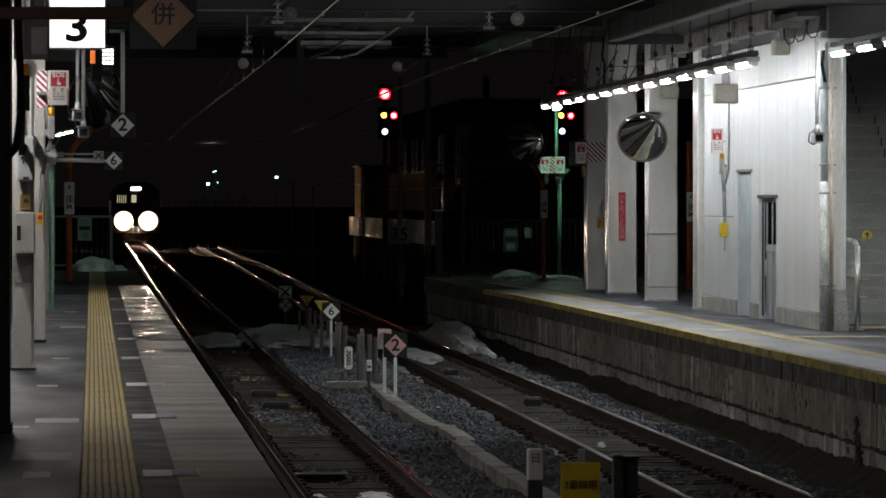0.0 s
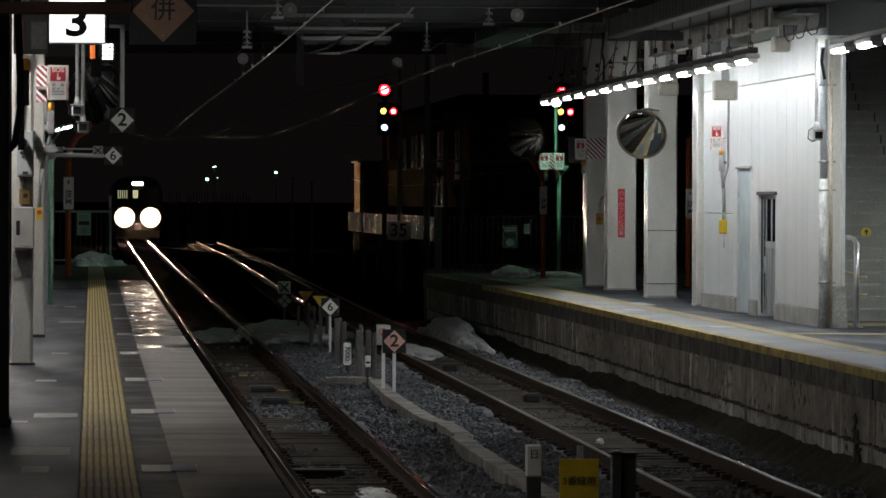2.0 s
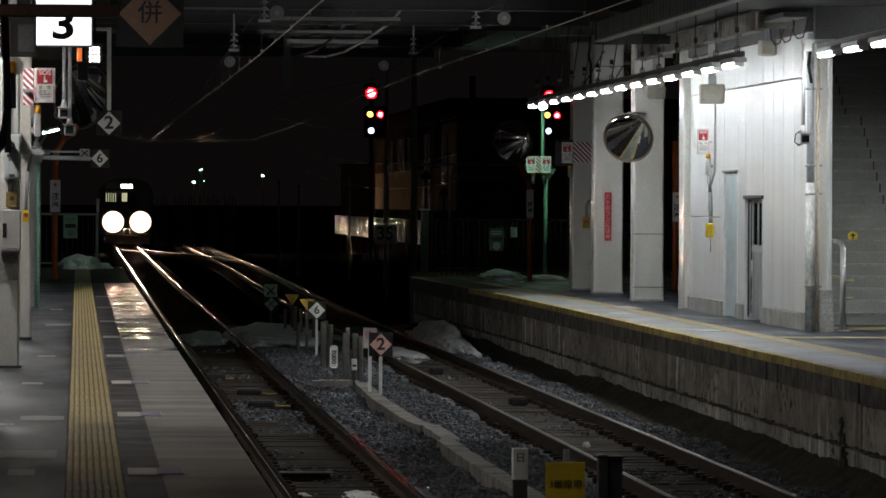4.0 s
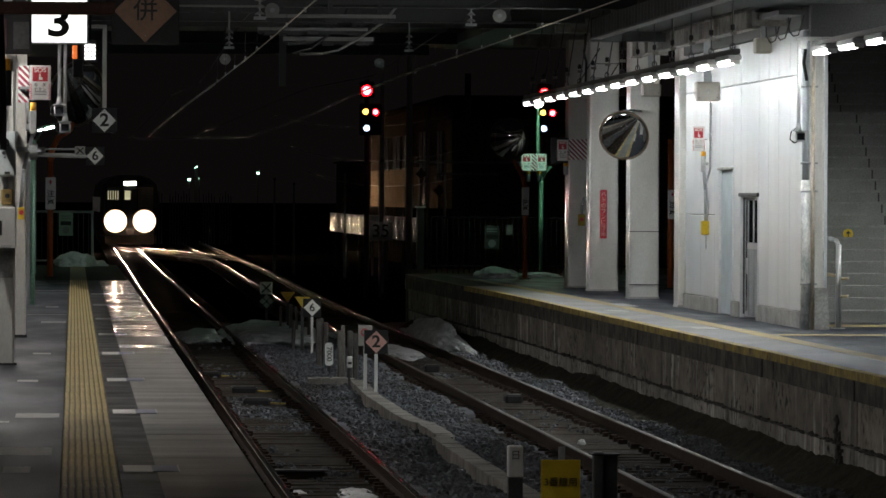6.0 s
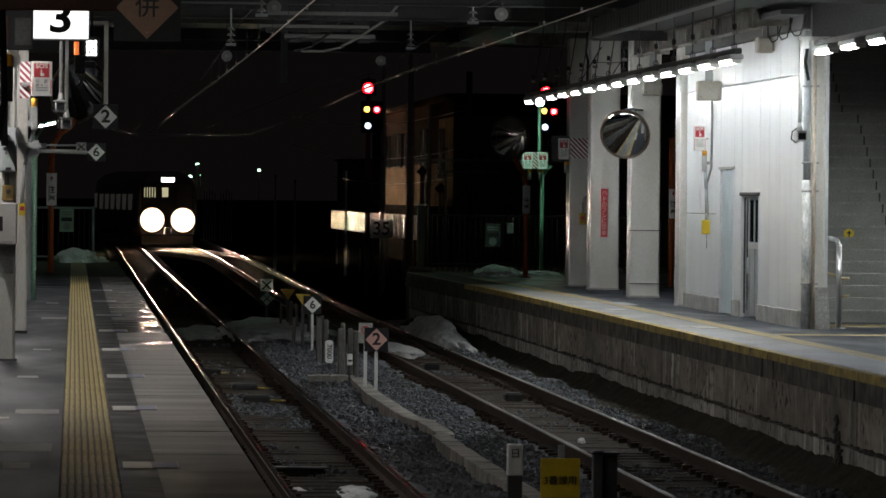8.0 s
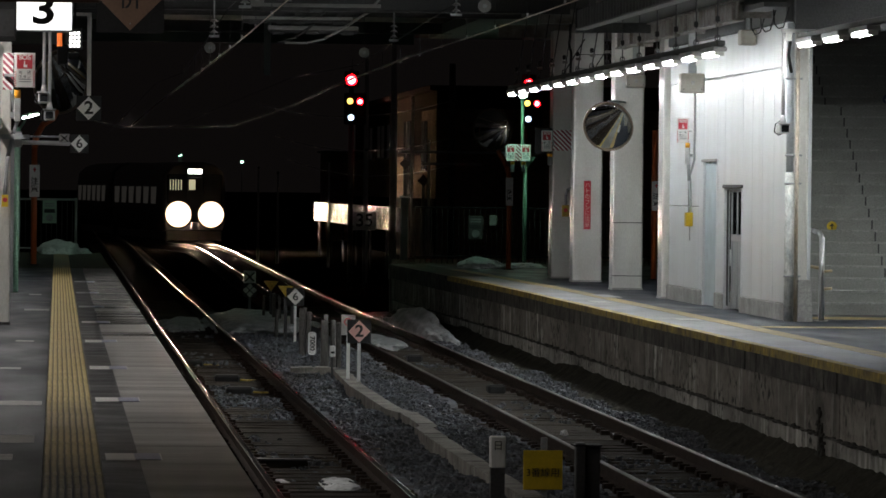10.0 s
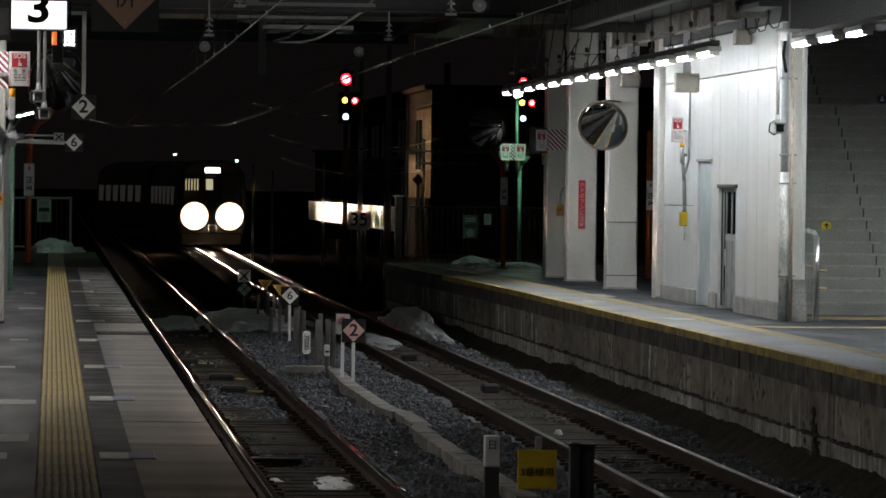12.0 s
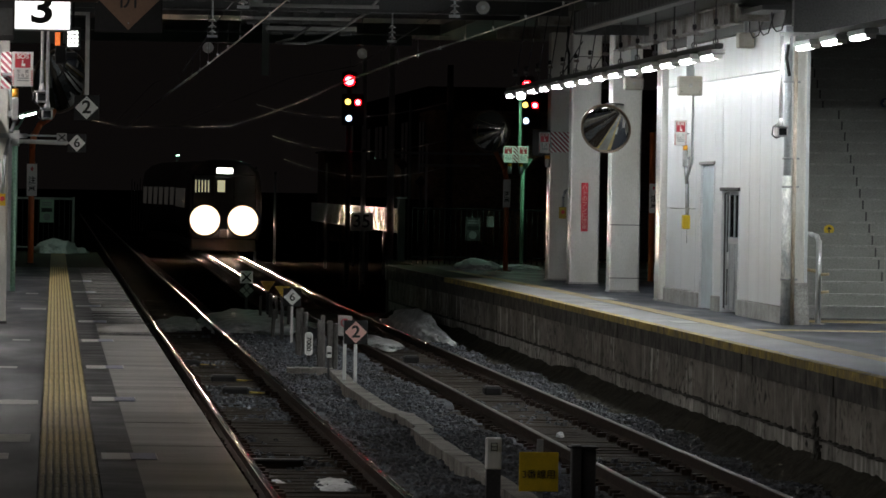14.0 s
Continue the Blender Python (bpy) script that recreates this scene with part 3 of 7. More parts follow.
def ballast():
    """Loose stones: low broken blocks with random size and turn."""
    rnd = np.random.RandomState(7)
    base = np.array([(-1, -1, -0.6), (1, -0.9, -0.6), (0.9, 1, -0.6), (-1, 0.8, -0.6), (-0.6, -0.5, 0.6), (0.7, -0.6, 0.45), (0.5, 0.6, 0.7), (-0.7, 0.5, 0.4)])
    quads = np.array([(4, 5, 6, 7), (0, 1, 5, 4), (1, 2, 6, 5), (2, 3, 7, 6), (3, 0, 4, 7)])
    zones = ((3.28, 4.95, 44, 112, 15500, 0.0), (6.62, 7.3, 44, 112, 6500, 0.0), (4.6, 5.0, 44, 112, 3000, -0.02), (1.02, 1.65, 44, 100, 3000, -0.05),
             (2.05, 2.9, 64, 74, 700, -0.055), (5.4, 6.2, 44, 110, 900, -0.06), (2.05, 2.9, 44, 110, 800, -0.06))
    vs, fs, base_i = [], [], 0
    for x0, x1, y0, y1, n, dz in zones:
        y = y0 + (y1 - y0) * rnd.rand(n) ** 1.25
        x = x0 + (x1 - x0) * rnd.rand(n)
        s = rnd.uniform(0.018, 0.042, n)
        a = rnd.uniform(0, 2 * np.pi, n)
        lump = 0.05 * np.sin(x * 2.1 + y * 0.4) + 0.04 * np.sin(y * 1.3)
        z = RAIL - 0.14 + dz + lump * 0.6 + rnd.uniform(-0.02, 0.02, n)
        shape = base[None] * (1 + rnd.uniform(-0.35, 0.35, (n, 8, 3)))
        shape = shape * s[:, None, None]
        c, si = np.cos(a)[:, None], np.sin(a)[:, None]
        px = shape[:, :, 0] * c - shape[:, :, 1] * si + x[:, None]
        py = shape[:, :, 0] * si + shape[:, :, 1] * c + y[:, None]
        pz = shape[:, :, 2] + z[:, None]
        vs.append(np.stack([px, py, pz], -1).reshape(-1, 3))
        fs.append((quads[None] + (base_i + np.arange(n) * 8)[:, None, None]).reshape(-1, 4))
        base_i += n * 8
    me = bpy.data.meshes.new("ballast")
    me.from_pydata(np.concatenate(vs).tolist(), [], np.concatenate(fs).tolist())
    me.materials.append(STONE)
    tagged(new("ballast", me), "grey crushed stone ballast beside the rails", "gravel", kind="stuff")


def soil_bank():
    """Loose dark soil heaped unevenly against the foot of the far platform's wall."""
    bm = bmesh.new()
    nx, ny = 10, 1100
    rows = []
    for j in range(ny + 1):
        y = 30 + 82 * j / ny
        row = []
        for i in range(nx + 1):
            u = i / nx
            x = far_edge(y) - 0.42 + 0.5 * u
            h = -1.33 + 0.35 * u ** 1.2 * (0.95 + 0.30 * noise.noise((y * 0.13, 3.1, 0)) + 0.12 * noise.noise((y * 0.55, u * 2, 5)))
            row.append(bm.verts.new((x, y, h + 0.022 * noise.noise((x * 9, y * 3, 1)) + 0.012 * noise.noise((x * 20, y * 8, 4)))))
        rows.append(row)
    for a, b in zip(rows, rows[1:]):
        for i in range(nx):
            bm.faces.new((a[i], a[i + 1], b[i + 1], b[i]))
    solid("soil_bank", bm, SOIL_BANK, "dark mossy soil banked against the platform wall", "soil", kind="structure")


def ballast_bed():
    for name, x0, x1 in (("ballast_bed", 3.17, 5.11), ("ballast_bed", 6.52, 7.4), ("ballast_bed", 0.9, 1.77), ("track_bed", A_X - 0.99, A_X + 0.99), ("track_bed", B_X - 0.99, B_X + 0.99)):
        bm = bmesh.new()
        nx, ny = 10, 320
        grid = [[bm.verts.new((x0 + (x1 - x0) * i / nx, 30 + 90 * j / ny,
                 RAIL - 0.155 + 0.03 * math.sin((x0 + (x1 - x0) * i / nx) * 2.1 + (30 + 90 * j / ny) * 0.4) + 0.024 * math.sin((30 + 90 * j / ny) * 1.3)
                 + 0.02 * noise.noise((i * 0.9, j * 0.6, 0)))) for i in range(nx + 1)] for j in range(ny + 1)]
        for j in range(ny):
            for i in range(nx):
                bm.faces.new((grid[j][i], grid[j][i + 1], grid[j + 1][i + 1], grid[j + 1][i]))
        bmesh.ops.extrude_face_region(bm, geom=list(bm.faces))
        for v in list(bm.verts)[: (nx + 1) * (ny + 1)]:
            v.co.z = -1.5
        bmesh.ops.recalc_face_normals(bm, faces=bm.faces)
        if name == "track_bed":
            for v in bm.verts:
                v.co.z = max(v.co.z, -1.4) if v.co.z < -1.45 else RAIL - 0.176 + 0.012 * noise.noise(v.co * 3)
        solid(name, bm, MUD if name == "track_bed" else STONE, "bed of muddy ballast between the rails" if name == "track_bed" else "bed of dirty grey ballast between the tracks", "gravel", kind="structure")


# ---- white building and pillars on the far platform ----
WX = 9.1             # the face of the white wall towards the tracks


def pillar(name, x0, x1, y0, y1, top, label):
    p = thing(name, label, "pillar", kind="structure")
    part("shaft", bm_box(x0, x1, y0, y1, LOW, top, bevel=0.035, segments=4), PILLAR_PAINT, p)
    part("plinth", bm_box(x0 - 0.012, x1 + 0.012, y0 - 0.012, y1 + 0.012, LOW - 0.02, LOW + 0.03, bevel=0.01), SKIRTING, p)
    return p


def white_building():
    wall = thing("wall_building", "white panelled wall of the platform building on a concrete base", "wall", kind="structure")
    # openings along the wall: (from, to, foot, head)
    gaps = ((71.05, 72.85, LOW, 1.55), (73.8, 75.28, LOW, 1.92))
    bays = [(66.6, 67.9), (67.9, 69.0), (69.0, 70.0), (70.0, 71.0), (71.0, 72.9), (72.9, 73.75), (73.75, 75.33),
            (75.33, 75.9), (75.9, 77.6), (77.6, 79.55)]
    for y0, y1 in bays:
        foot = 0.11
        for g0, g1, f, h in gaps:
            if y0 <= g0 + 0.06 and y1 >= g1 - 0.06:
                foot = h
        cuts = [foot] + [c for c in (1.29 if y0 > 75.5 else 0, 3.08) if c > foot + 0.1] + [3.64]
        for z0, z1 in zip(cuts, cuts[1:]):
            part("wall_panel", bm_box(WX, WX + 0.06, y0 + 0.006, y1 - 0.006, z0 + 0.005, z1 - 0.005, bevel=0.006), PANEL_WHITE, wall)
        if foot < 1:
            part("base", bm_box(WX - 0.035, WX + 0.1, y0, y1, LOW - 0.02, 0.11, bevel=0.008), SKIRTING, wall)
    part("backing", bm_box(WX + 0.07, WX + 0.1, 66.6, 71.05, LOW, 3.64), DARK_METAL, wall)
    part("backing", bm_box(WX + 0.07, WX + 0.1, 75.28, 79.6, LOW, 3.64), DARK_METAL, wall)
    part("backing", bm_box(WX + 0.07, WX + 0.1, 71.05, 75.28, 1.95, 3.64), DARK_METAL, wall)
    part("soffit_beam", bm_box(WX - 0.04, WX + 0.1, 66.6, 79.55, 3.645, 3.93, bevel=0.01), STEEL_BEAM, wall, "dark beam over the panels")
    part("room_back", bm_box(WX + 0.55, WX + 0.6, 70.5, 76.0, LOW, 3.5), GREY_METAL, wall)
    for y in (71.01, 72.89, 73.76, 75.32):
        part("jamb", bm_box(WX - 0.01, WX + 0.5, y - 0.03, y + 0.03, LOW, 1.94 if y > 73.5 else 1.57), PANEL_WHITE, wall)
    part("lintel", bm_box(WX - 0.03, WX + 0.5, 70.95, 72.95, 1.55, 1.60, bevel=0.008), DARK_METAL, wall)
    part("lintel", bm_box(WX - 0.03, WX + 0.5, 73.7, 75.38, 1.92, 1.96, bevel=0.008), SKIRTING, wall)
    part("end_wall", bm_box(WX + 0.06, 9.3, 66.45, 66.6, LOW, 3.5), PILLAR_PAINT, wall)
    part("side_wall", bm_box(9.30, 9.40, 66.6, 80.2, LOW, 3.9), PANEL_WHITE, wall)
    pillar("pillar_end", 9.08, 9.3, 66.15, 66.4, 3.5, "slim white painted post at the foot of the stairs")
    bm = bm_box(9.13, 9.36, 66.06, 66.46, LOW, 0.42)
    for v in bm.verts:
        if v.co.z > 0.3:
            v.co.x = 9.2 + (v.co.x - 9.2) * 0.82
    solid("post_base", bm, SKIRTING, "concrete base block under the white post", "concrete base", kind="structure")
    door = thing("door_1", "grey steel service door with a glazed upper half, closed", "door", kind="structure")
    part("door_leaf", bm_box(WX + 0.04, WX + 0.07, 71.06, 72.84, LOW + 0.03, 1.54), GREY_METAL, door)
    for y in (71.10, 71.72, 72.30, 72.80):
        part("door_rib", bm_box(WX + 0.022, WX + 0.04, y - 0.035, y + 0.035, LOW + 0.05, 1.53), GREY_METAL if y < 72.5 else DARK_METAL, door)
    for y0, y1, z0 in ((71.14, 71.68, 0.93), (71.76, 72.26, 0.93), (72.34, 72.76, 0.0)):
        part("door_glass", bm_box(WX + 0.030, WX + 0.0385, y0, y1, z0, 1.50), GLASS, door)
    part("door_rail", bm_box(WX + 0.015, WX + 0.04, 71.10, 72.30, 0.84, 0.92), LIGHT_METAL, door)
    part("door_handle", bm_rod((WX + 0.0, 72.2, 0.5), (WX + 0.0, 72.2, 0.72), 0.012), CHROME, door)
    solid("door_2", bm_box(WX + 0.02, WX + 0.06, 73.82, 75.26, LOW + 0.01, 1.91), mat("pale blue door paint", (0.55, 0.64, 0.68), 0.4, fine=0.05),
          "pale blue steel door in a deep recess", "door", kind="structure")
    pillar("pillar_corner", 9.0, 9.3, 79.58, 80.2, 4.3, "white painted corner pillar of the building")
    pillar("pillar_3", 8.97, 9.46, 86.4, 86.95, 4.4, "white painted pillar with a seam round it")
    pillar("pillar_2", 9.0, 9.52, 93.5, 94.0, 4.4, "white painted pillar with a red warning strip")
    pillar("pillar_1", 8.95, 9.33, 97.0, 97.6, 4.4, "white painted pillar with striped board")
    fit = thing("pillar_fittings", "dark conduits and slanting stay rods on the upper pillars", "conduit", kind="structure")
    part("conduit", bent(bmesh.new(), [(8.90, 93.3, 4.40), (8.90, 93.3, 4.2), (8.88, 93.3, 4.05), (8.92, 93.3, 3.9), (8.91, 93.3, 3.50)], 0.022, 8), BLACK, fit)
    part("stay_rod", bm_rod((9.165, 93.38, 4.145), (8.772, 93.38, 3.49), 0.011, seg=6), DARK_METAL, fit)
    part("stay_rod", bm_rod((9.523, 93.38, 3.92), (9.365, 93.38, 3.67), 0.011, seg=6), DARK_METAL, fit)
    for z in (3.87, 3.62):
        part("seam", bm_box(9.02, 9.50, 93.482, 93.498, z, z + 0.012), DARK_METAL, fit)
    part("header", bm_box(8.94, 9.53, 92.9, 93.49, 4.25, 4.42), GIRDER, fit)
    for z in (0.98, 0.12):
        solid("pillar_seam", bm_box(8.96, 9.47, 86.385, 86.4, z, z + 0.012), DARK_METAL, "dark seam across the pillar paint", "seam", kind="structure")


def stairs():
    s = thing("stairs", "grey concrete station stairs going up behind the white post", "stairs", kind="structure")
    for n in range(30):
        y = 70.0 + 0.3 * n + (1.3 if n >= 18 else 0)
        z = LOW + 0.158 * n
        deep = 1.62 if n == 17 else 0.32
        part("step", bm_box(9.45, 14.5, y, y + deep, z - 0.03, z + 0.158, bevel=0.012), STAIR, s)
        part("nosing", bm_box(9.45, 14.5, y - 0.012, y + 0.03, z + 0.132, z + 0.16), mat_nosing, s)
        if n > 2:
            # Thin dark upright tick on each riser.
            part("riser_tick", bm_box(11.0, 11.02, y - 0.014, y - 0.002, z + 0.01, z + 0.13), DARK_METAL, s)
    part("soffit_fill", bm_box(9.45, 14.5, 80.5, 82, LOW, 5.0), STAIR, s)
    solid("wall_stairs", bm_box(14.5, 14.7, 60, 82, LOW, 6.0), STAIR, "plain grey wall beside the stairs", "wall", kind="structure")
    r = thing("handrail", "steel handrail post with tan rails going up the stairs", "handrail", at=(0.06, 0, 0))
    part("post", bm_rod((9.47, 66.5, LOW), (9.47, 66.5, 0.95), 0.036, seg=14), CHROME, r, "brushed steel post")
    part("post", bm_rod((9.56, 70.4, LOW), (9.56, 70.4, 0.9), 0.025, seg=12), CHROME, r, "brushed steel post")
    part("top_bend", bent(bmesh.new(), [(9.47, 66.5, 0.93), (9.47, 66.7, 1.0), (9.47, 67.2, 1.02), (9.47, 70.0, 1.05)], 0.03, 12), CHROME, r)
    part("upper_rail", bent(bmesh.new(), [(9.5, 69.9, 0.9), (9.5, 76, 4.0)], 0.022), BRASS, r, "tan covered rail")
    part("lower_rail", bent(bmesh.new(), [(9.5, 66.6, 0.55), (9.5, 70.0, 0.6), (9.5, 76, 3.7)], 0.02), BRASS, r, "tan covered rail")
    for z in (0.3, 0.52):
        part("bracket", bm_rod((9.47, 66.49, z), (9.6, 66.49, z + 0.01), 0.018), BRASS, r)
    part("foot_plate", bm_rod((9.47, 66.5, LOW), (9.47, 66.5, LOW + 0.012), 0.09, seg=16), SKIRTING, r)
    disc = thing("arrow_sign", "round yellow floor sticker with a black arrow on a stair riser", "sign", at=(10.46, 72.07, 1.05))
    part("disc", bm_rod((0, 0.02, 0), (0, -0.002, 0), 0.068, seg=24), YELLOW, disc)
    bm = bm_box(-0.009, 0.009, -0.006, -0.003, -0.04, 0.03)
    for k in (-1, 1):
        v = [bm.verts.new((a, b, c)) for b in (-0.006, -0.003) for a, c in ((0, 0.045), (k * 0.034, 0.008), (k * 0.022, -0.002), (0, 0.022))]
        for q in ((0, 1, 2, 3), (4, 7, 6, 5), (0, 4, 5, 1), (1, 5, 6, 2), (2, 6, 7, 3), (3, 7, 4, 0)):
            bm.faces.new([v[i] for i in q])
    bmesh.ops.recalc_face_normals(bm, faces=bm.faces)
    arrow = part("arrow", bm, PRINT_BLACK, disc)
    blue = thing("arrow_sign", "round dark blue sticker with a white arrow on an upper riser", "sign", at=(11.9, 76.62, 2.86))
    part("disc", bm_rod((0, 0.03, 0), (0, -0.02, 0), 0.068, seg=24), mat("navy sticker", (0.03, 0.05, 0.12), 0.5), blue)
    a2 = new("arrow", arrow.data.copy())
    a2.data.materials.clear()
    a2.data.materials.append(SIGN_WHITE)
    a2.parent, a2.matrix_basis = blue, pose(0, -0.02, 0, 0, 180, 0) @ Matrix.Diagonal((1, 1, 1, 1))


mat_nosing = mat("worn stair nosing", (0.31, 0.31, 0.29), 0.7, second=(0.24, 0.24, 0.225), scale=8, amount=0.8, bump=0.2)


def canopy():
    solid("ceiling_canopy", bm_box(7.6, 30, -10, 77.8, 3.95, 4.15), CEILING, "dark grey underside of the platform canopy", "ceiling", kind="structure")
    solid("ceiling_upper", bm_box(8.0, 30, 77.9, 116, 4.75, 4.95), CEILING, "dark upper canopy roof over the pillars", "ceiling", kind="structure")
    fascia = thing("canopy_fascia", "pale corrugated metal edge of the canopy", "fascia", kind="structure")
    prof, bm = [], bmesh.new()
    n = 420
    for i in range(n + 1):
        y = 36 + (77.8 - 36) * i / n
        prof.append((7.55 - (0.03 if i % 4 < 2 else 0.0), y))
    low = [bm.verts.new((x, y, 3.86)) for x, y in prof]
    high = [bm.verts.new((x, y, 4.12)) for x, y in prof]
    for i in range(n):
        bm.faces.new((low[i], low[i + 1], high[i + 1], high[i]))
    bmesh.ops.solidify(bm, geom=list(bm.faces), thickness=0.01)
    part("corrugated_sheet", bm, FASCIA, fascia)
    part("gutter", bm_box(7.5, 7.66, 36, 77.8, 3.83, 3.86, bevel=0.006), FASCIA, fascia)
    part("end_cap", bm_box(7.5, 9.0, 77.81, 77.9, 3.8, 4.15), STEEL_BEAM, fascia)
    girder = thing("girder", "rust-stained grey steel girder above the white wall", "girder", kind="structure")
    part("web", bm_box(8.60, 8.63, 67.8, 82.2, 3.70, 3.925), GIRDER, girder)
    for z in (3.68, 3.925):
        part("flange", bm_box(8.54, 8.69, 67.8, 82.2, z, z + 0.02), GIRDER, girder)
    for i in range(9):
        y = 68 + i * 1.75
        part("stiffener", bm_box(8.55, 8.60, y, y + 0.02, 3.7, 3.925), GIRDER, girder)
    for y in (68.0, 75.0, 82.0):
        part("bracket", bm_box(8.63, 9.1, y, y + 0.08, 3.72, 3.9), GIRDER, girder)
    for y in (80.5, 90.0, 98.5):
        b = thing("cross_beam", "grey steel beam across the canopy", "beam", kind="structure")
        part("beam", bm_box(8.08, 14, y, y + 0.16, 4.3, 4.54, bevel=0.01), GIRDER, b)
    solid("beam_near", bm_box(9.1, 14, 66.0, 66.2, 3.52, 3.94), STEEL_BEAM, "grey beam above the stairs", "beam", kind="structure")


def tube_light(m, glow_mat, label, group, length=1.2, wide=0.085):
    lamp = thing("tube_light", label, "light fixture", group=group)
    part("housing", bm_box(-wide, wide, -length / 2 - 0.05, length / 2 + 0.05, 0.03, 0.09, bevel=0.012), LIGHT_METAL, lamp)
    for s in (-1, 1):
        part("tube", bm_rod((s * 0.035, -length / 2, 0.005), (s * 0.035, length / 2, 0.005), 0.018, seg=8), glow_mat, lamp, "glowing tube")
        part("socket", bm_box(-0.06, 0.06, s * length / 2 - 0.015, s * length / 2 + 0.015, -0.02, 0.03), WHITE_PAINT, lamp)
    lamp.matrix_basis = m
    return lamp


def far_lamps():
    first = tube_light(pose(7.8, 63.75, 3.13), TUBE, "double fluorescent tube light hanging from a rail, lit", "lamps along the far platform")
    for k in range(1, 14):
        copy_thing(first, pose(7.8, 63.75 + 2.15 * k, 3.13))
    for y in (59.1, 56.9, 54.7):
        copy_thing(first, pose(9.0, y + 4.95, 3.28))
    rail = thing("lamp_rail", "dark conduit rail carrying the row of tube lights", "lamp rail", kind="structure")
    part("rail", bm_box(7.75, 7.85, 63.0, 92.5, 3.225, 3.29, bevel=0.01), DARK_METAL, rail)
    part("rail", bm_box(8.95, 9.05, -6, 64.8, 3.375, 3.44, bevel=0.01), DARK_METAL, rail)
    for k in range(14):
        y = 63.35 + 2.15 * k
        z = 3.95 if y < 77.8 else 4.75
        part("hanger", bm_rod((7.8, y, 3.29), (7.8 if y < 77.8 else 8.02, y, z), 0.009, seg=6), DARK_METAL, rail)
        part("clamp", bm_box(7.775, 7.825, y - 0.03, y + 0.03, 3.52, 3.59, bevel=0.01), BLACK, rail)
        part("clamp_plate", bm_box(7.775, 7.85, y - 0.03, y + 0.03, 3.46, 3.50), GIRDER, rail)
        loop = [(7.8 + 0.03 * math.cos(u), y, 3.325 + 0.04 * math.sin(u)) for u in (math.pi * k / 4 for k in range(9))]
        part("turnbuckle", bent(bmesh.new(), loop, 0.008, 6), DARK_METAL, rail)


def near_lamps():
    first = tube_light(pose(-1.2, 38, 3.2), TUBE_NEAR, "double fluorescent tube light under the near canopy, lit", "lamps over the near platform", wide=0.13)
    part("hanger", bm_rod((0, 0, 0.09), (0, 0, 0.7), 0.02), DARK_METAL, first)
    # Added lamp, never in view, that lifts the nearest paving a little.
    old = tube_light(pose(-1.2, 31.5, 3.2), TUBE_FILL, "added weak tube light, out of view, brightening the near paving", "lamps over the near platform", wide=0.13)
    part("hanger", bm_rod((0, 0, 0.09), (0, 0, 0.7), 0.02), DARK_METAL, old)
    for y in (42.5, 47, 51.5, 56, 61, 66):
        copy_thing(first, pose(-1.2, y, 3.2))
    for y in (71, 76, 81, 86):
        copy_thing(first, pose(-1.75, y, 3.2))
    solid("ceiling_near", bm_box(-8, 0.2, -14, 92, 3.9, 4.05), CEILING, "dark underside of the near platform canopy", "ceiling", kind="structure")


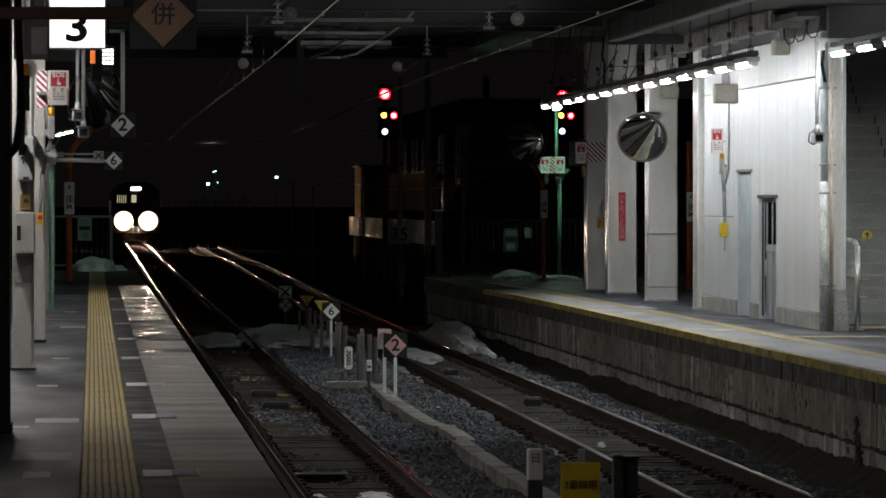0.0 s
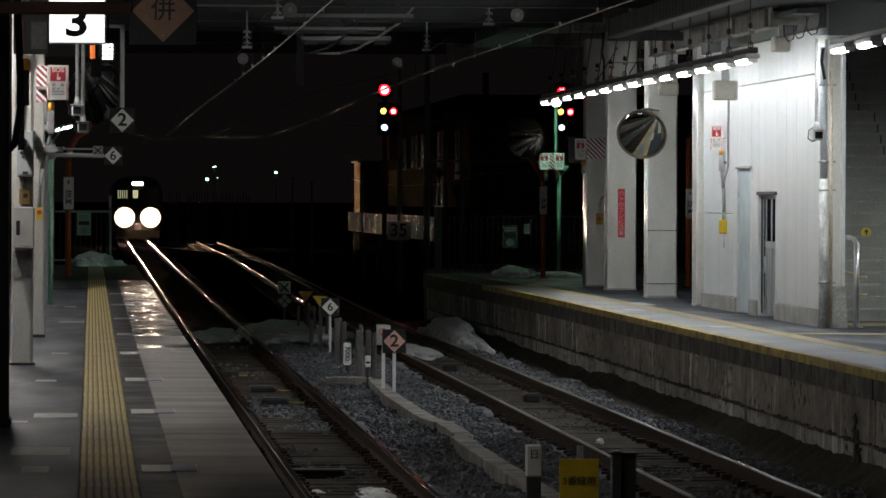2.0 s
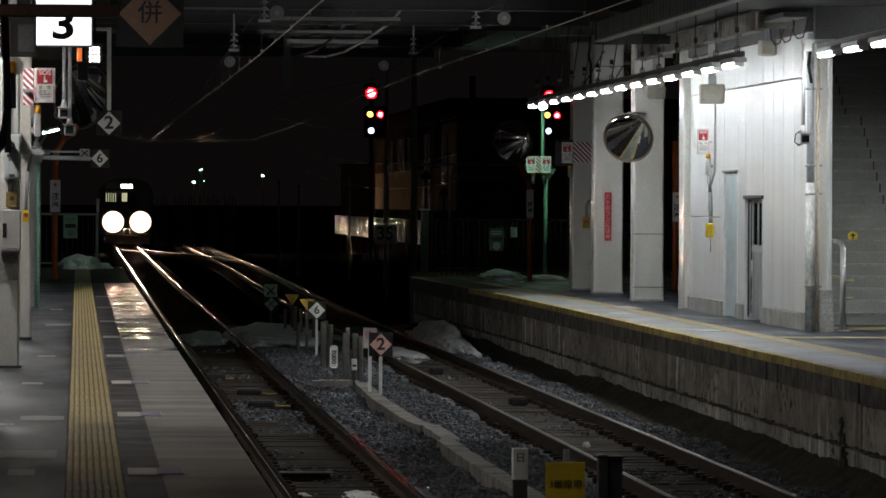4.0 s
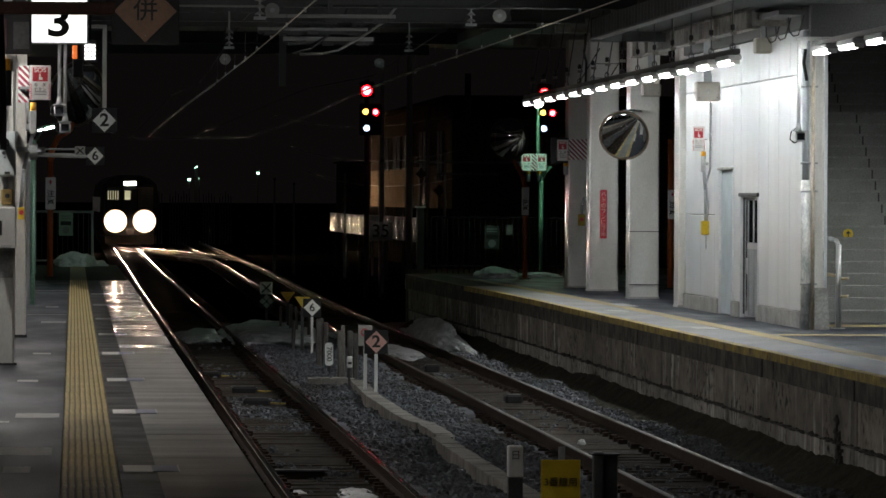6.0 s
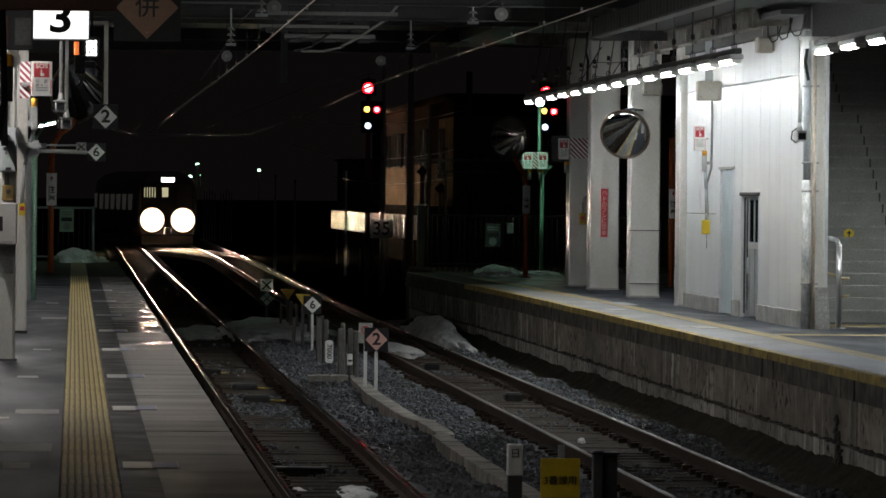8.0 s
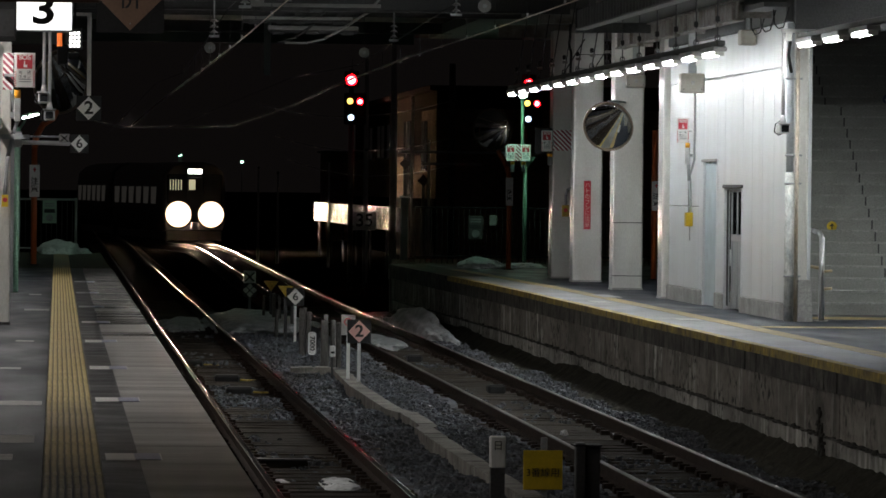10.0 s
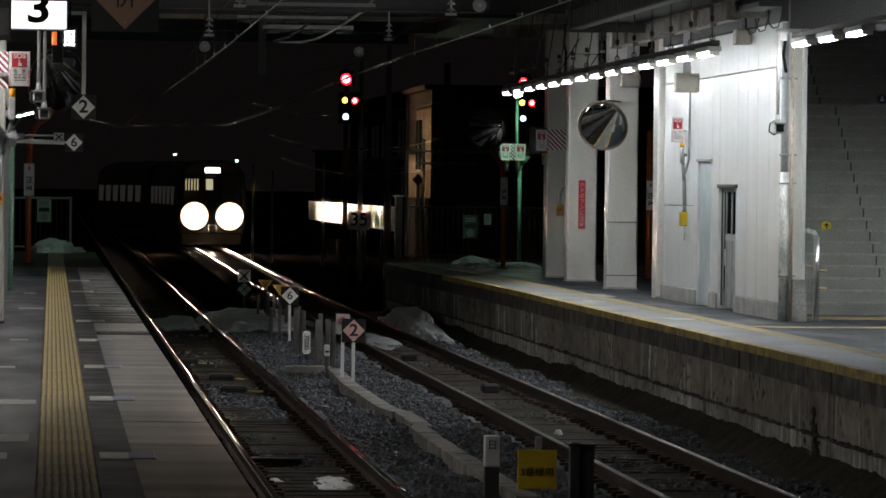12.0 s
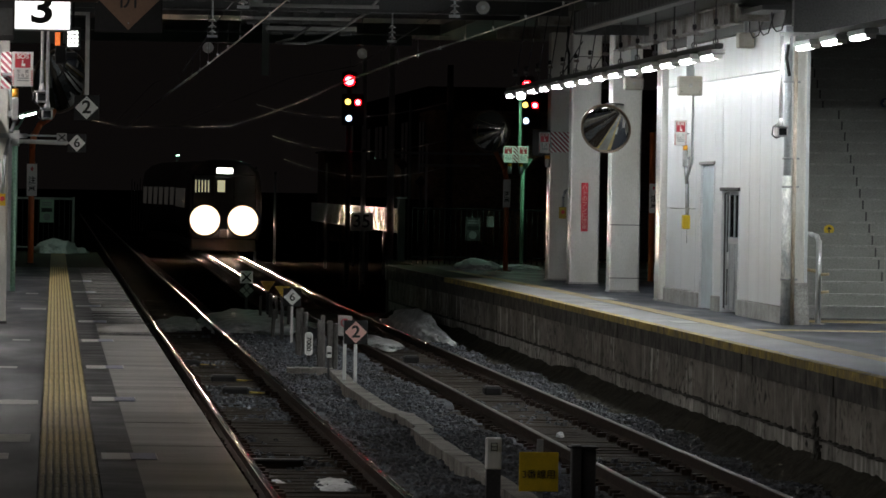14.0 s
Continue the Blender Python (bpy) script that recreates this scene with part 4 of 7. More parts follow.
# ---- wires and steelwork over the tracks ----
def overhead():
    lines = (("near", 2.45, 3.48, ((20, 3.55), (55, 3.515), (73, 3.478), (94, 3.485)), ((94, 3.485), (115, 3.52), (137, 3.542), (177, 3.51))),
             ("opposite", 5.85, 3.66, ((20, 3.62), (55, 3.65), (77, 3.67), (90, 3.705)), ((90, 3.705), (107, 3.68), (114, 3.655), (131, 3.565), (150, 3.534), (180, 3.54))))
    for label, x, z, near, far in lines:
        w = thing("overhead_wire", "thin contact wire with droppers over the %s track" % label, "overhead wire", kind="structure")
        part("contact_wire", wire([(x, y, h) for y, h in near], 0.0075), WIRE, w, "shiny copper-coloured wire")
        part("contact_wire", wire([(x, y, h) for y, h in far], 0.019), WIRE, w, "shiny copper-coloured wire")
        part("messenger_wire", bent(bmesh.new(), [(x, 20, z + 0.55), (x, 45, z + 0.32), (x, 71, z + 0.6), (x, 78, z + 0.6), (x, 105, z + 0.25), (x, 135, z + 0.6), (x + 0.6, 320, z + 1.2)], 0.006, 6),
             DARK_METAL, w)
        for k in range(12):
            y = 52 + 5 * k
            part("dropper", bm_rod((x, y, z), (x, y, z + 0.42), 0.004, seg=5), DARK_METAL, w)
            part("clip", bm_rod((x, y, z - 0.005), (x, y, z + 0.05), 0.014, seg=6), LIGHT_METAL, w)
    cw = thing("overhead_wire", "contact wire swinging over to the opposite track", "overhead wire", kind="structure")
    part("wire_length", wire([(0.99, 165, 3.50), (2.31, 185, 3.51), (3.57, 205, 3.75), (6.05, 240, 4.22)], 0.008), WIRE, cw, "shiny copper-coloured wire")
    part("wire_length", wire([(5.85, 180, 3.54), (5.2, 200, 3.72), (4.6, 215, 3.9)], 0.019), WIRE, cw, "shiny copper-coloured wire")
    for i, (y, z, tint) in enumerate(((64, 4.5, STEEL_BEAM), (72, 4.42, STEEL_BEAM), (78, 4.3, STEEL_BEAM), (86, 4.35, STEEL_BEAM), (95, 4.55, STEEL_BEAM), (112, 4.75, STEEL_BEAM), (124, 4.85, STEEL_BEAM))):
        g = thing("overhead_beam", "dark steel beam spanning the tracks", "beam", group="beams over the tracks", kind="structure")
        part("beam", bm_box(-6, 8.2, y, y + 0.2, z, z + 0.22, bevel=0.01), tint, g)
        part("lower_angle", bm_box(-6, 8.2, y - 0.03, y + 0.23, z - 0.02, z), tint, g)
    solid("bridge_deck", bm_box(-10, 30, 60, 128, 5.1, 5.4), STEEL_BEAM, "dark deck of the bridge over the tracks", "bridge", kind="structure")
    for x, y, z in ((2.45, 71, 4.03), (2.45, 85, 4.03), (5.8, 78.4, 4.2), (5.8, 93, 4.22)):
        ins = thing("insulator", "pale ribbed insulator hanging from a beam", "insulator", at=(x, y, z), group="insulators")
        for k in range(3):
            part("disc", bm_rod((0, 0, -0.1 + k * 0.09), (0, 0, -0.06 + k * 0.09), 0.07, 0.025, seg=14), INSULATOR, ins)
        part("stem", bm_rod((0, 0, -0.16), (0, 0, 0.5), 0.014), GREY_METAL, ins)
        part("foot", bm_box(-0.08, 0.08, -0.03, 0.03, -0.17, -0.13), GREY_METAL, ins)
    for x, y, z in ((2.43, 66, 3.81), (5.79, 73, 4.0), (2.5, 89, 3.8), (5.4, 95, 3.9)):
        b = thing("tension_pulley", "pale round pulley on the overhead wire", "pulley", at=(x, y, z), group="pulleys")
        part("wheel", bm_rod((0, 0, 0), (0, 0.05, 0), 0.09, seg=20), INSULATOR, b)
        part("hub", bm_rod((0, -0.02, 0), (0, 0.07, 0), 0.03, seg=12), GREY_METAL, b)
        part("strap", bm_rod((0, 0.02, 0.05), (0, 0.02, 0.7), 0.008, seg=6), DARK_METAL, b)
    for x0, x1, y, z, h in ((2.565, 4.311, 72, 3.92, 0.05), (2.72, 4.37, 80, 4.0, 0.045), (3.26, 4.68, 84, 3.965, 0.065), (1.3, 2.4, 70, 3.985, 0.03)):
        br = thing("wire_bracket", "pale steel bar hung under the bridge beams", "bracket", group="wire brackets", kind="structure")
        part("bar", bm_box(x0, x1, y, y + 0.1, z, z + h, bevel=0.006), INSULATOR, br)
        part("bar_foot", bm_box(x0 + 0.02, x1 - 0.02, y + 0.02, y + 0.08, z - 0.05, z), STEEL_BEAM, br)
        for k in (0.12, 0.5, 0.88):
            x = x0 + (x1 - x0) * k
            part("hanger", bm_box(x - 0.03, x + 0.03, y + 0.02, y + 0.06, z + h, 5.1), STEEL_BEAM, br)
            part("clamp", bm_box(x - 0.09, x + 0.09, y - 0.01, y + 0.11, z - 0.07, z - 0.01, bevel=0.01), STEEL_BEAM, br)
    arms = thing("registration_arm", "bent grey steel arms reaching out over the wires", "bracket", group="wire arms", kind="structure")
    part("arm", bent(bmesh.new(), [(4.83, 80, 4.40), (4.62, 80, 4.14), (4.28, 80, 3.91), (3.95, 80, 3.72), (3.70, 80, 3.655), (3.36, 80, 3.653)], 0.018, 8), INSULATOR, arms)
    part("strut", bm_box(4.81, 4.87, 79.97, 80.03, 4.35, 5.1), STEEL_BEAM, arms)
    part("arm", bent(bmesh.new(), [(4.34, 84, 4.58), (4.19, 84, 4.31), (3.97, 84, 4.05), (3.70, 84, 3.85), (3.42, 84, 3.76)], 0.02, 8), STEEL_BEAM, arms)
    part("strut", bm_box(4.31, 4.37, 83.97, 84.03, 4.55, 5.1), STEEL_BEAM, arms)
    solid("drop_post", bm_box(4.2, 4.34, 110, 110.14, 3.8, 5.1), GREY_METAL, "grey steel post hanging from the bridge", "post", kind="structure")


# ---- signals ----
def signal(x, y, z, red, label):
    s = thing("railway_signal", label, "signal", at=(x, y, 0))
    part("mast", bm_rod((0.02, 0.3, -1.33), (0.02, 0.3, z + 0.3), 0.07, seg=12), DARK_METAL, s)
    part("backboard", bm_box(-0.2, 0.22, 0.06, 0.1, z - 0.2, z + 0.25, bevel=0.03), BLACK, s)
    part("backboard", bm_box(-0.2, 0.42, 0.06, 0.1, z - 1.25, z - 0.36, bevel=0.03), BLACK, s)
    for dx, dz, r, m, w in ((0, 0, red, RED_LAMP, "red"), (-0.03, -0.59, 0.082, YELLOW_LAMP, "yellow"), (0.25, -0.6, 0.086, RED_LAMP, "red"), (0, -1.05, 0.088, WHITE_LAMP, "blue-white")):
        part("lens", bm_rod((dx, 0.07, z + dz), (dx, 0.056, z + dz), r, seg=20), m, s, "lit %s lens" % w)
        # A pale disc inside the wide red ring imitates glare and halo.
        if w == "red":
            part("glare_disc", bm_rod((dx, 0.056, z + dz), (dx, 0.050, z + dz), r * 0.74, seg=18), RED_GLARE, s, "pale disc painted as glare in the red lens")
        part("hood", bm_rod((dx, 0.06, z + dz + r + 0.02), (dx, -0.12, z + dz + r + 0.02), 0.02, seg=6), BLACK, s)
    return s


# ---- train ----
def railcar(front, label):
    """A rail car whose nose stands at its origin and looks towards -y; 20 m long."""
    t = thing("rail_car", label, "train")
    prof = [(-1.3, 0.55), (-1.42, 0.95), (-1.46, 1.8), (-1.42, 2.6), (-1.33, 3.15), (-1.0, 3.45), (-0.5, 3.6), (0.5, 3.6), (1.0, 3.45), (1.33, 3.15), (1.42, 2.6), (1.46, 1.8), (1.42, 0.95), (1.3, 0.55)]
    rings = []
    for y, k, lift in ((0.0, 0.9, 0.0), (0.12, 0.96, 0.0), (0.5, 1.0, 0.0), (19.5, 1.0, 0.0), (19.9, 0.95, 0.0)):
        rings.append([(x * k, y + (0.25 * max(0, z - 1.6) / 2 if y < 1 else 0), 0.55 + (z - 0.55) * (0.97 if y == 0 else 1)) for x, z in prof])
    part("body", loft(rings), TRAIN_BODY, t)
    part("underframe", bm_box(-1.2, 1.2, 0.6, 19.4, 0.2, 0.56), TRAIN_DARK, t)
    for y in (2.8, 5.0, 14.8, 17.0):
        part("wheelset", bm_rod((-0.6, y, 0.43), (0.6, y, 0.43), 0.42, seg=20), DARK_METAL, t)
    for s in (-1, 1):
        for k in range(6):
            y = 2.2 + k * 2.9
            part("side_window", bm_box(s * 1.44 - 0.03, s * 1.44 + 0.03, y, y + 1.7, 1.75, 2.5), SALOON, t, "dimly lit saloon window")
    if front:
        part("skirt", bm_box(-1.25, 1.25, -0.05, 0.6, 0.12, 0.62, bevel=0.04), TRAIN_DARK, t)
        part("coupler", bm_box(-0.16, 0.16, -0.45, 0.2, 0.62, 0.95, bevel=0.03), DARK_METAL, t)
        part("front_mask", bm_box(-1.22, 1.22, -0.02, 0.16, 1.55, 3.05, bevel=0.05), TRAIN_DARK, t, "black front with cab windows")
        part("gangway_door", bm_box(-0.38, 0.38, -0.06, 0.1, 0.95, 2.95, bevel=0.02), TRAIN_DARK, t)
        part("cab_window", bm_box(-1.15, -0.5, -0.035, -0.02, 2.35, 2.9), GLASS, t)
        part("cab_window", bm_box(0.5, 1.15, -0.035, -0.02, 2.0, 2.9), GLASS, t)
        part("door_window", bm_box(-0.26, 0.02, -0.075, -0.06, 2.38, 2.82), CABIN, t, "lit window in the front door")
        for k in range(5):
            part("cabin_glow", bm_box(-1.1 + k * 0.12, -1.06 + k * 0.12, -0.045, -0.036, 2.36, 2.82), CABIN, t, "strip of cabin light in the cab window")
        part("destination_display", bm_box(-0.31, 0.31, -0.09, -0.03, 3.08, 3.29, bevel=0.03), DISPLAY, t, "white lit destination display")
        part("display_case", bm_box(-0.36, 0.36, -0.06, 0.2, 3.03, 3.34, bevel=0.03), TRAIN_DARK, t)
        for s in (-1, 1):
            # Lens and housing are wider than a real lamp, to cover its glare.
            lamp = part("headlight", bm_rod((0, 0.16, 0), (0, 0, 0), 0.655, seg=36), TRAIN_DARK, t, "round headlight housing, oversized to hold the glare")
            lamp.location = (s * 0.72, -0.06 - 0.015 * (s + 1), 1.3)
            part("lens", bm_rod((0, 0, 0), (0, -0.01, 0), 0.58, 0.575, seg=36), HEADLAMP, lamp, "warm white lens with glare painted in, fading to the rim")
    return t


# ---- signs ----
def diamond(host, x, y, z, half, face, text, size, back=0.0, plate=True):
    """A square board on its corner with a numeral, facing -y."""
    if plate:
        part("backplate", bm_box(x - half * 1.08, x + half * 1.08, y + 0.012, y + 0.03, z - half * 1.08, z + half * 1.08, bevel=0.004), BLACK, host)
    bm = bmesh.new()
    vs = [bm.verts.new((x + a * half, b, z + c * half)) for b in (y - 0.004, y + 0.01) for a, c in ((0, 1), (1, 0), (0, -1), (-1, 0))]
    for q in ((0, 1, 2, 3), (7, 6, 5, 4), (0, 4, 5, 1), (1, 5, 6, 2), (2, 6, 7, 3), (3, 7, 4, 0)):
        bm.faces.new([vs[i] for i in q])
    bmesh.ops.recalc_face_normals(bm, faces=bm.faces)
    part("board", bm, face, host, "diamond board")
    lettering("numeral", text, size, PRINT_BLACK, host, Matrix.Translation((x, y - 0.007, z)), "black numeral", 1.05, {"2": 0.006, "6": 0.003}.get(text, 0.002))
    for s in (-1, 1):
        part("bolt", bm_rod((x, y - 0.009, z + s * half * 0.78), (x, y, z + s * half * 0.78), 0.006, seg=8), GREY_METAL, host)


def sos_sign(x0, x1, y, z0, z1, label, reach=0.02):
    s = thing("emergency_sign", label, "sign")
    w, h = x1 - x0, z1 - z0
    part("plate", bm_box(x0, x1, y, y + 0.012, z0, z1, bevel=0.004), SIGN_WHITE, s)
    part("red_panel", bm_box(x0 + 0.14 * w, x1 - 0.14 * w, y - 0.003, y - 0.0005, z0 + 0.54 * h, z1 - 0.06 * h), RED, s)
    lettering("heading", "SOS", 0.30 * w, SIGN_WHITE, s, Matrix.Translation(((x0 + x1) / 2, y - 0.005, z1 - 0.14 * h)), "white letters", 1.1, 0.002)
    hand = bm_box(x0 + 0.44 * w, x0 + 0.62 * w, y - 0.005, y - 0.003, z0 + 0.58 * h, z0 + 0.66 * h)
    box(hand, x0 + 0.46 * w, x0 + 0.52 * w, y - 0.005, y - 0.003, z0 + 0.655 * h, z0 + 0.76 * h)
    part("pointing_mark", hand, SIGN_WHITE, s)
    lettering("words", "非　常\nボタン", 0.2 * w, PRINT_BLACK, s, Matrix.Translation(((x0 + x1) / 2, y - 0.003, z0 + 0.36 * h)), "black characters", 1.0, 0.0)
    part("bracket", bm_box((x0 + x1) / 2 - 0.02, x1 + reach, y + 0.012, y + 0.03, z0 + 0.45 * h, z0 + 0.5 * h), GREY_METAL, s)
    for k in range(2):
        part("small_print", bm_box(x0 + 0.24 * w, x1 - 0.2 * w, y - 0.003, y - 0.001, z0 + (0.15 + 0.07 * k) * h, z0 + (0.18 + 0.07 * k) * h), GREY_METAL, s)
    for k in range(7):
        for side in (0, 1):
            a = x0 + (0.02 if side == 0 else 0.90) * w
            z = z0 + (0.02 + 0.065 * k) * h
            bm = bmesh.new()
            vs = [bm.verts.new(p) for p in ((a, y - 0.002, z), (a + 0.08 * w, y - 0.002, z + 0.03 * h), (a + 0.08 * w, y - 0.002, z + 0.06 * h), (a, y - 0.002, z + 0.03 * h))]
            bm.faces.new(vs)
            part("border_stripe", bm, RED, s)
    return s


def stripe_board(x0, x1, y, z0, z1, n, label):
    s = thing("striped_board", label, "sign")
    part("plate", bm_box(x0, x1, y, y + 0.01, z0, z1, bevel=0.003), SIGN_WHITE, s)
    w, h = x1 - x0, z1 - z0
    step = (w + h) / n
    for k in range(n):
        a = k * step
        pts = []
        for t in (a, a + step * 0.5):
            t = min(t, w + h)
            pts.append(((t, 0) if t <= w else (w, t - w), (0, t) if t <= h else (t - h, h)))
        bm = bmesh.new()
        try:
            vs = [bm.verts.new((x0 + p[0], y - 0.003, z0 + p[1])) for p in (pts[0][0], pts[1][0], pts[1][1], pts[0][1])]
            bm.faces.new(vs)
        except ValueError:
            pass
        part("stripe", bm, STRIPE_RED, s)
    return s


def notice_board(x0, x1, y, z0, z1, text, label, red_mark=True, face=None):
    s = thing("notice_board", label, "sign")
    part("plate", bm_box(x0, x1, y, y + 0.012, z0, z1, bevel=0.004), face or SIGN_WHITE, s)
    lettering("characters", text, (x1 - x0) * 0.75, PRINT_BLACK, s, Matrix.Translation(((x0 + x1) / 2, y - 0.004, z0 + (z1 - z0) * 0.36)), "black characters", 1.0, 0.003)
    if red_mark:
        c, r = (x0 + x1) / 2, (x1 - x0) * 0.2
        bm = bmesh.new()
        vs = [bm.verts.new((c + a * r, y - 0.003, z1 - 0.2 * (z1 - z0) * 0.8 + b * r)) for a, b in ((0, 1.3), (1, 0), (0.35, 0), (0.35, -1), (-0.35, -1), (-0.35, 0), (-1, 0))]
        bm.faces.new(vs)
        part("red_arrow", bm, RED, s)
    return s


def poster(x0, x1, y, z0, z1, face, label):
    s = thing("notice_board", label, "sign")
    w, h = x1 - x0, z1 - z0
    part("plate", bm_box(x0, x1, y, y + 0.012, z0, z1, bevel=0.004), face, s)
    part("heading_bar", bm_box(x0 + 0.15 * w, x1 - 0.15 * w, y - 0.003, y - 0.001, z0 + 0.82 * h, z0 + 0.88 * h), GREY_METAL, s)
    part("heading_bar", bm_box(x0 + 0.15 * w, x1 - 0.15 * w, y - 0.003, y - 0.001, z0 + 0.72 * h, z0 + 0.78 * h), GREY_METAL, s)
    part("dark_band", bm_box(x0 + 0.12 * w, x1 - 0.12 * w, y - 0.003, y - 0.001, z0 + 0.45 * h, z0 + 0.62 * h), DARK_METAL, s)
    part("picture_patch", bm_rod((x0 + 0.5 * w, y, z0 + 0.24 * h), (x0 + 0.5 * w, y - 0.003, z0 + 0.24 * h), 0.26 * w, seg=14), GREY_METAL, s)


# ---- mirrors, cameras ----
def convex_mirror(x, y, z, rx, rz, yaw, tilt, bulge, label):
    mi = thing("convex_mirror", label, "mirror", at=(x, y, z), rz=yaw)
    rings, n = [], 40
    for k in range(9):
        u = k / 8
        rings.append([(rx * max(u, 0.004) * math.cos(a), -bulge * (1 - u * u), rz * max(u, 0.004) * math.sin(a)) for a in (2 * math.pi * i / n for i in range(n))])
    bm = loft(rings)
    bmesh.ops.recalc_face_normals(bm, faces=bm.faces)
    face = part("mirror_face", bm, MIRROR, mi, "bulging mirror glass")
    rim = bmesh.new()
    loops = []
    for i in range(n):
        a = 2 * math.pi * i / n
        loops.append([rim.verts.new(((rx + 0.010 * math.cos(t)) * math.cos(a), 0.01 + 0.02 * math.sin(t), (rz + 0.010 * math.cos(t)) * math.sin(a)))
                      for t in (2 * math.pi * j / 8 for j in range(8))])
    for i in range(n):
        for j in range(8):
            rim.faces.new((loops[i][j], loops[(i + 1) % n][j], loops[(i + 1) % n][(j + 1) % 8], loops[i][(j + 1) % 8])).smooth = True
    bmesh.ops.recalc_face_normals(rim, faces=rim.faces)
    part("rim", rim, MIRROR_RIM, mi, "dull brown rim")
    part("back", bm_rod((0, 0.02, 0), (0, 0.09, 0), min(rx, rz) * 0.97, min(rx, rz) * 0.6, seg=32), GREY_METAL, mi)
    part("bracket", bm_box(-0.03, 0.03, 0.06, 0.16, -0.12, 0.12), DARK_METAL, mi)
    for o in mi.children:
        o.rotation_euler = (radians(tilt), 0, 0)
    return mi


def cctv(x, y, z, top, label, arm=0.0):
    c = thing("security_camera", label, "camera")
    part("drop_pipe", bm_rod((x, y, z + 0.12), (x, y, top), 0.022, seg=10), LIGHT_METAL, c)
    part("collar", bm_rod((x, y, z + 0.06), (x, y, z + 0.16), 0.04, 0.024, seg=12), LIGHT_METAL, c)
    part("case", bm_box(x - 0.065, x + 0.065, y - 0.22, y + 0.1, z - 0.065, z + 0.055, bevel=0.014), LIGHT_METAL, c)
    part("sun_hood", bm_box(x - 0.078, x + 0.078, y - 0.29, y + 0.06, z + 0.056, z + 0.068), LIGHT_METAL, c)
    part("lens_window", bm_box(x - 0.045, x + 0.045, y - 0.226, y - 0.22, z - 0.045, z + 0.035), GLASS, c)
    part("cable", bent(bmesh.new(), [(x - 0.02, y + 0.05, z + 0.1), (x - 0.09, y, z + 0.05), (x - 0.1, y, z - 0.04), (x - 0.05, y, z - 0.08), (x, y, z - 0.06)], 0.008, 6), BLACK, c)
    if arm:
        part("arm", bm_box(x - 0.03, x + arm, y - 0.025, y + 0.025, top, top + 0.045), LIGHT_METAL, c)
        part("gusset", bm_box(x - 0.012, x + 0.1, y - 0.006, y + 0.006, top - 0.1, top), LIGHT_METAL, c)
    return c


